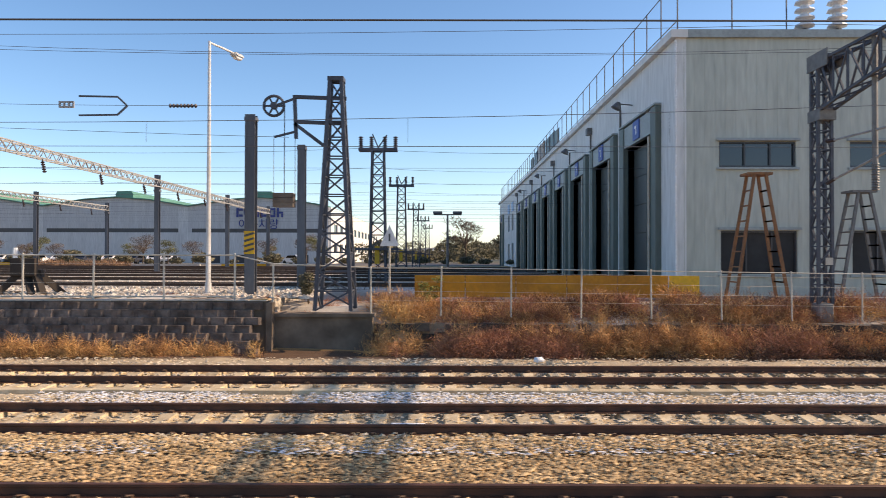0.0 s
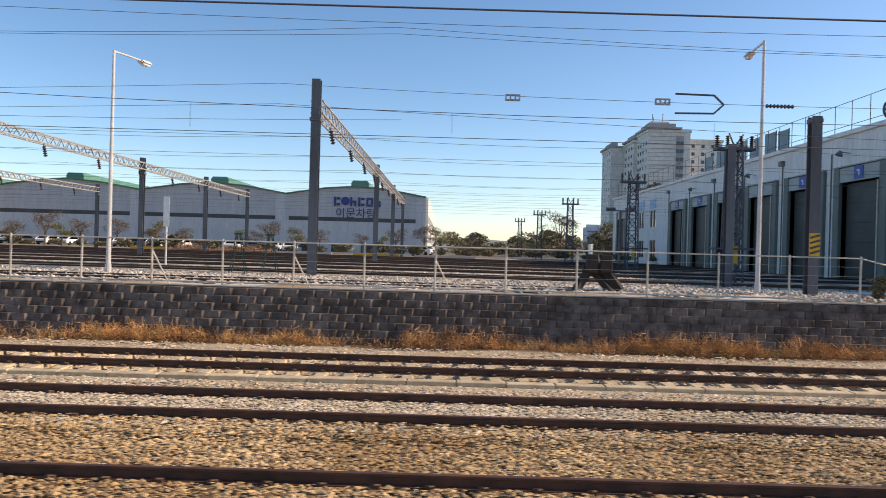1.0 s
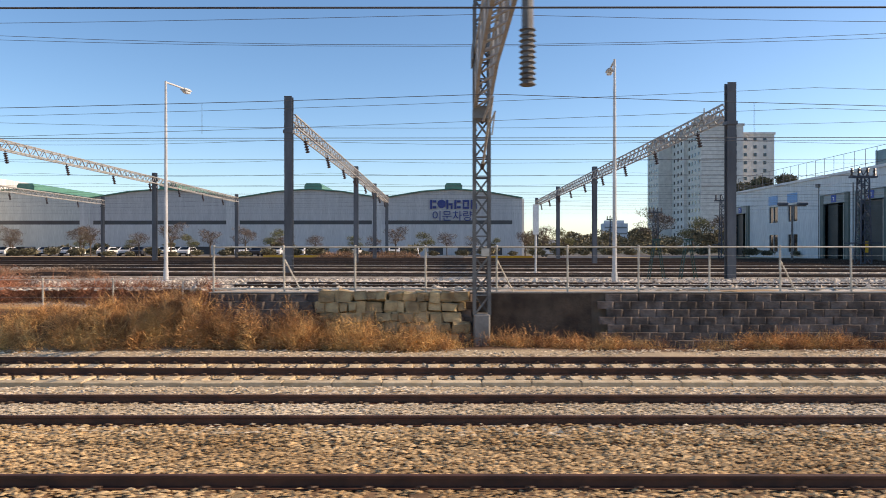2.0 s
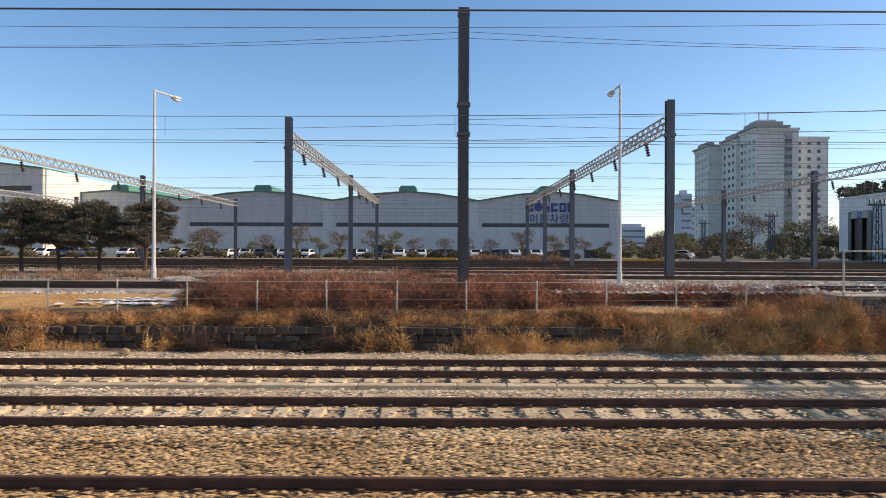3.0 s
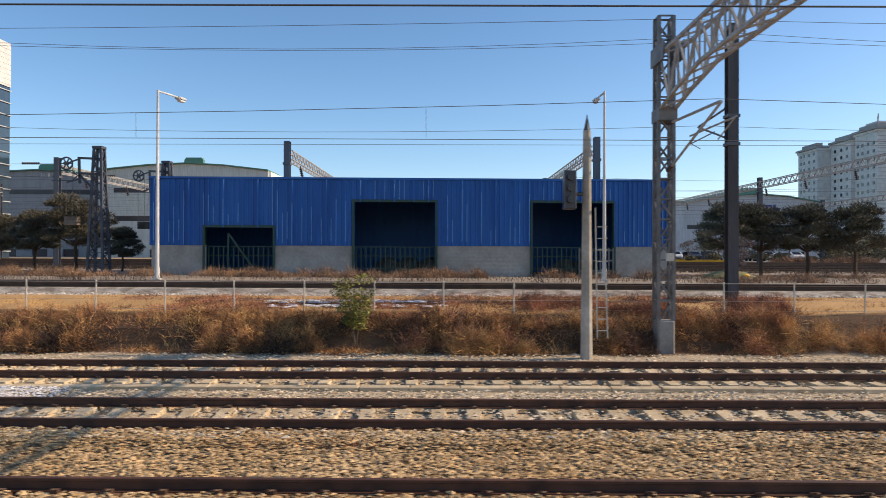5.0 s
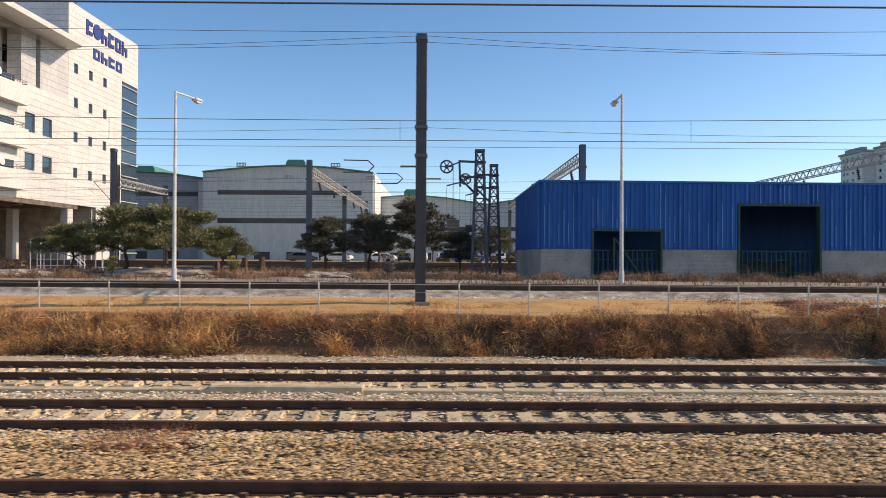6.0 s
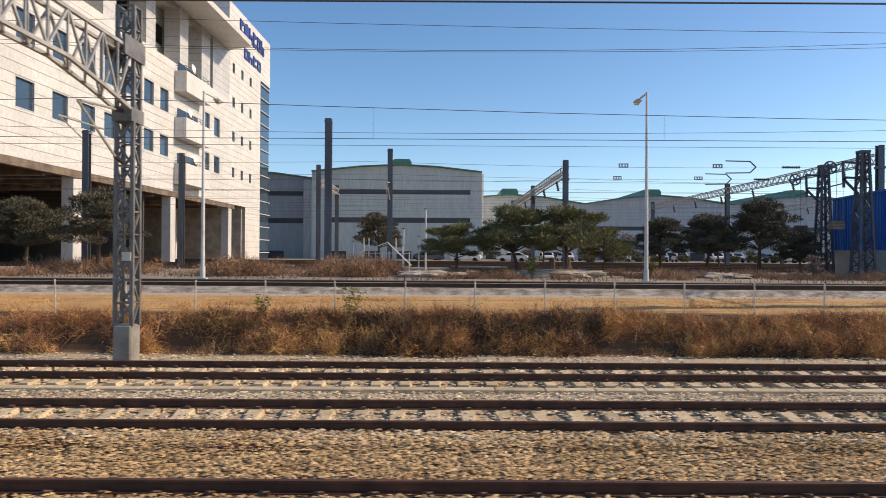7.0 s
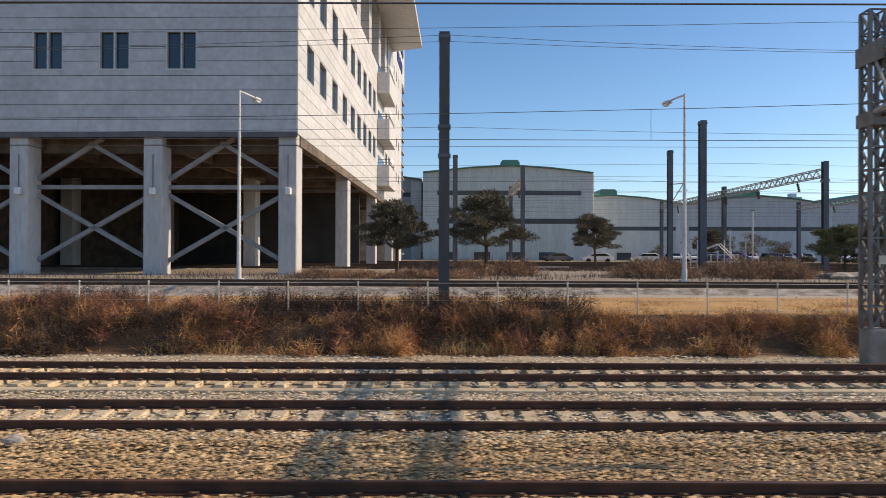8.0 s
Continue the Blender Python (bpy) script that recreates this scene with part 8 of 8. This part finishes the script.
# ---- vehicles in the car park ----
def car(x, y, turn, paint, label, scale=1.0, tall=1.0):
    t = thing("car", label, "car", "parked cars", at=(x, y, 1.25))
    t.rotation_euler, t.scale = (0, 0, radians(turn)), (scale, scale, scale * tall)
    bm = bmesh.new()
    prof = [(-2.2, 0.35), (2.2, 0.35), (2.25, 0.75), (1.3, 0.95), (0.65, 1.42), (-1.1, 1.45), (-1.9, 1.0), (-2.25, 0.9)]
    a = [bm.verts.new((px, -0.85, pz)) for px, pz in prof]
    b = [bm.verts.new((px, 0.85, pz)) for px, pz in prof]
    for i in range(8):
        bm.faces.new((a[i], a[(i + 1) % 8], b[(i + 1) % 8], b[i]))
    bm.faces.new(a), bm.faces.new(b)
    bmesh.ops.bevel(bm, geom=bm.edges[:], offset=0.07, segments=1, affect="EDGES")
    body = part("body", bm, paint, t)
    for name, (x0, z0), (x1, z1) in (("windscreen", (1.29, 0.97), (0.68, 1.39)), ("rear_window", (-1.84, 1.04), (-1.15, 1.41))):
        bm = bmesh.new()
        sx = 0.03 if x0 > 0 else -0.03
        bm.faces.new([bm.verts.new(c) for c in ((x0 + sx, -0.68, z0 + 0.03), (x0 + sx, 0.68, z0 + 0.03), (x1 + sx, 0.6, z1 + 0.03), (x1 + sx, -0.6, z1 + 0.03))])
        bmesh.ops.solidify(bm, geom=bm.faces[:], thickness=0.015)
        part(name, bm, M["glass_dark"], body)
    for px in (-2.27, 2.27):
        bm = bmesh.new()
        box(bm, px - 0.03, px + 0.03, -0.6, 0.6, 0.38, 0.58)
        part("bumper", bm, M["tyre"], body)
    for s in (-1, 1):
        bm = bmesh.new()
        w = [bm.verts.new((px, s * 0.862, pz)) for px, pz in ((-1.7, 1.0), (1.1, 1.0), (0.6, 1.34), (-1.05, 1.36))]
        bm.faces.new(w)
        bmesh.ops.solidify(bm, geom=bm.faces[:], thickness=0.01)
        part("side_window", bm, M["glass_dark"], body)
        for px in (-1.35, 1.35):
            bm = bmesh.new()
            tube(bm, [(px, s * 0.7, 0.33), (px, s * 0.9, 0.33)], 0.33, 14)
            part("wheel", bm, M["tyre"], t)


rr = random.Random(12)
for k in range(27):
    x = -118 + 2.95 * k + rr.uniform(-0.3, 0.3)
    if k in (4, 9, 15, 16, 22):
        continue
    car(x, rr.uniform(106, 109), rr.choice((84, 88, 90, 95)), M["car_white"] if k % 3 else M["car_dark"], "white parked car at the workshop" if k % 3 else "dark parked car at the workshop")
car(-21.5, 100, 150, M["car_white"], "white box truck parked by the workshop", 0.8, 1.3)
car(-127.5, 102, 170, M["car_white"], "white parked car in the yard")
car(-121.0, 100, 170, M["car_white"], "white parked car in the yard")
car(-108.6, 100, 10, M["car_blue"], "blue parked truck behind the pines", 1.0, 1.15)
car(-133.0, 104, 20, M["car_dark"], "dark parked car in the yard")
car(-175.0, 108, 92, M["red"], "red work vehicle parked behind the office", 1.0, 1.7)


# ---- sleepers and ballast of the running tracks ----
for tr, sm in zip(track_things, (OLD_SLEEPER, SLEEPER, SLEEPER)):
    x = -166.0
    for k in range(299):
        piece("sleeper", sm, tr, pose(x + 0.6 * k, 0, 0, 0, 0, rng.uniform(-0.6, 0.6)))
for tr, near in zip(track_things, (False, True, True)):
    joined = bmesh.new()
    for s in (-1, 1):
        for k in range(299):
            tmp = bpy.data.meshes
            bmv = len(joined.verts)
            joined.from_mesh(CLIP)
            joined.verts.ensure_lookup_table()
            off = Vector((-166.0 + 0.6 * k, s * 0.7525, 0))
            for v in joined.verts[bmv:]:
                v.co += off
    tagged(part("rail_fastenings", joined, M["clip"], tr), kind="stuff")


def stones(name, label, material, n, strips, size, seed, along=None, span=(-166, 13.5), flat=1.0):
    """Loose broken stones: angular chips lying mostly lengthwise, half sunk in the bed."""
    r = np.random.default_rng(seed)
    area = np.array([(b - a) for a, b, _ in strips])
    pick = r.choice(len(strips), n, p=area / area.sum())
    st = np.array(strips)[pick]
    x = r.uniform(span[0], span[1], n)
    if along:
        a = np.array(along)[r.integers(0, len(along), n)]
        x = a[:, 0] + (a[:, 1] - a[:, 0]) * r.beta(2, 2, n)
    y = st[:, 0] + (st[:, 1] - st[:, 0]) * r.uniform(0, 1, n)
    z = st[:, 2] + r.uniform(-0.012, 0.03, n)
    base = np.array([[-1, -0.8, -0.6], [1, -0.8, -0.6], [1, 0.8, -0.6], [-1, 0.8, -0.6], [0, 0, 0.75]], float)
    v = base[None] + r.uniform(-0.4, 0.4, (n, 5, 3))
    v[:, 4] += r.uniform(-0.45, 0.45, (n, 3)) * np.array([1, 1, 0.3])
    s = size[0] + (size[1] - size[0]) * r.uniform(0, 1, n) ** 2
    v *= np.stack([s * r.uniform(1.0, 1.9, n), s, flat * s * r.uniform(0.55, 1.0, n)], 1)[:, None]
    a = r.normal(0, 0.45, n)
    ca, sa = np.cos(a)[:, None], np.sin(a)[:, None]
    vx, vy = v[..., 0] * ca - v[..., 1] * sa, v[..., 0] * sa + v[..., 1] * ca
    v = np.stack([vx + x[:, None], vy + y[:, None], v[..., 2] + z[:, None]], -1).reshape(-1, 3)
    fc = np.array([[0, 1, 4], [1, 2, 4], [2, 3, 4], [3, 0, 4]])
    f = (np.arange(n)[:, None, None] * 5 + fc[None]).reshape(-1, 3)
    ob = new(name, arrays(name, v, f, material))
    return tagged(ob, label, "ballast", kind="stuff")


stones("tan_ballast", "tan broken ballast stones between the near tracks", M["stone"], 250000, [(7.3, 7.76, -0.165), (7.2, 7.76, -0.145), (7.9, 10.15, -0.215), (8.0, 9.8, -0.19), (9.7, 10.5, -0.16), (9.75, 10.52, -0.13)], (0.014, 0.036), 1, flat=0.62)
stones("spilled_ballast", "pale ballast spilled over the sleepers of the middle track", M["stone_grey"], 30000, [(10.7, 12.04, -0.150)], (0.016, 0.036), 23, span=(-48, -11), flat=0.5)
stones("pale_ballast", "pale broken ballast stones between the far tracks", M["stone_grey"], 130000, [(10.0, 10.52, -0.13), (10.7, 12.05, -0.172), (12.2, 13.78, -0.2), (12.2, 13.7, -0.175), (14.36, 14.76, -0.185), (14.9, 16.3, -0.178), (16.45, 17.3, -0.2), (17.2, 19.1, -0.24)], (0.016, 0.038), 2, flat=0.65)
stones("whitened_ballast", "patches of whitened ballast stones between the tracks", M["snow"], 7000, [(12.8, 13.95, -0.175), (9.65, 10.2, -0.17)], (0.016, 0.036), 7, [(-8, -3.5), (-3, 0.5), (-1, 5), (5, 11), (-103, -100.5)], flat=0.5)
stones("pale_sheets", "flat pale scraps and frost lying on the grassy bank", M["snow"], 330, [(20.95, 21.6, 0.90), (21.6, 22.4, 0.98)], (0.04, 0.16), 17, [(-67.0, -63.4), (-65.6, -63.2), (-99.0, -96.2), (-97, -93)], flat=0.3)
stones("yard_gravel", "strip of pale gravel along the yard track", M["gravel"], 18000, [(23.45, 24.2, 1.045), (23.6, 24.2, 1.06)], (0.02, 0.055), 8, span=(-182, -66))
stones("loose_yard_gravel", "rough pale gravel between the yard tracks", M["gravel"], 44000, [(21.3, 26.0, 1.285), (27.3, 30.9, 1.15), (33.6, 38.0, 1.15), (40.6, 45.2, 1.15), (47.8, 52.2, 1.15)], (0.035, 0.1), 9, span=(-52, -4))
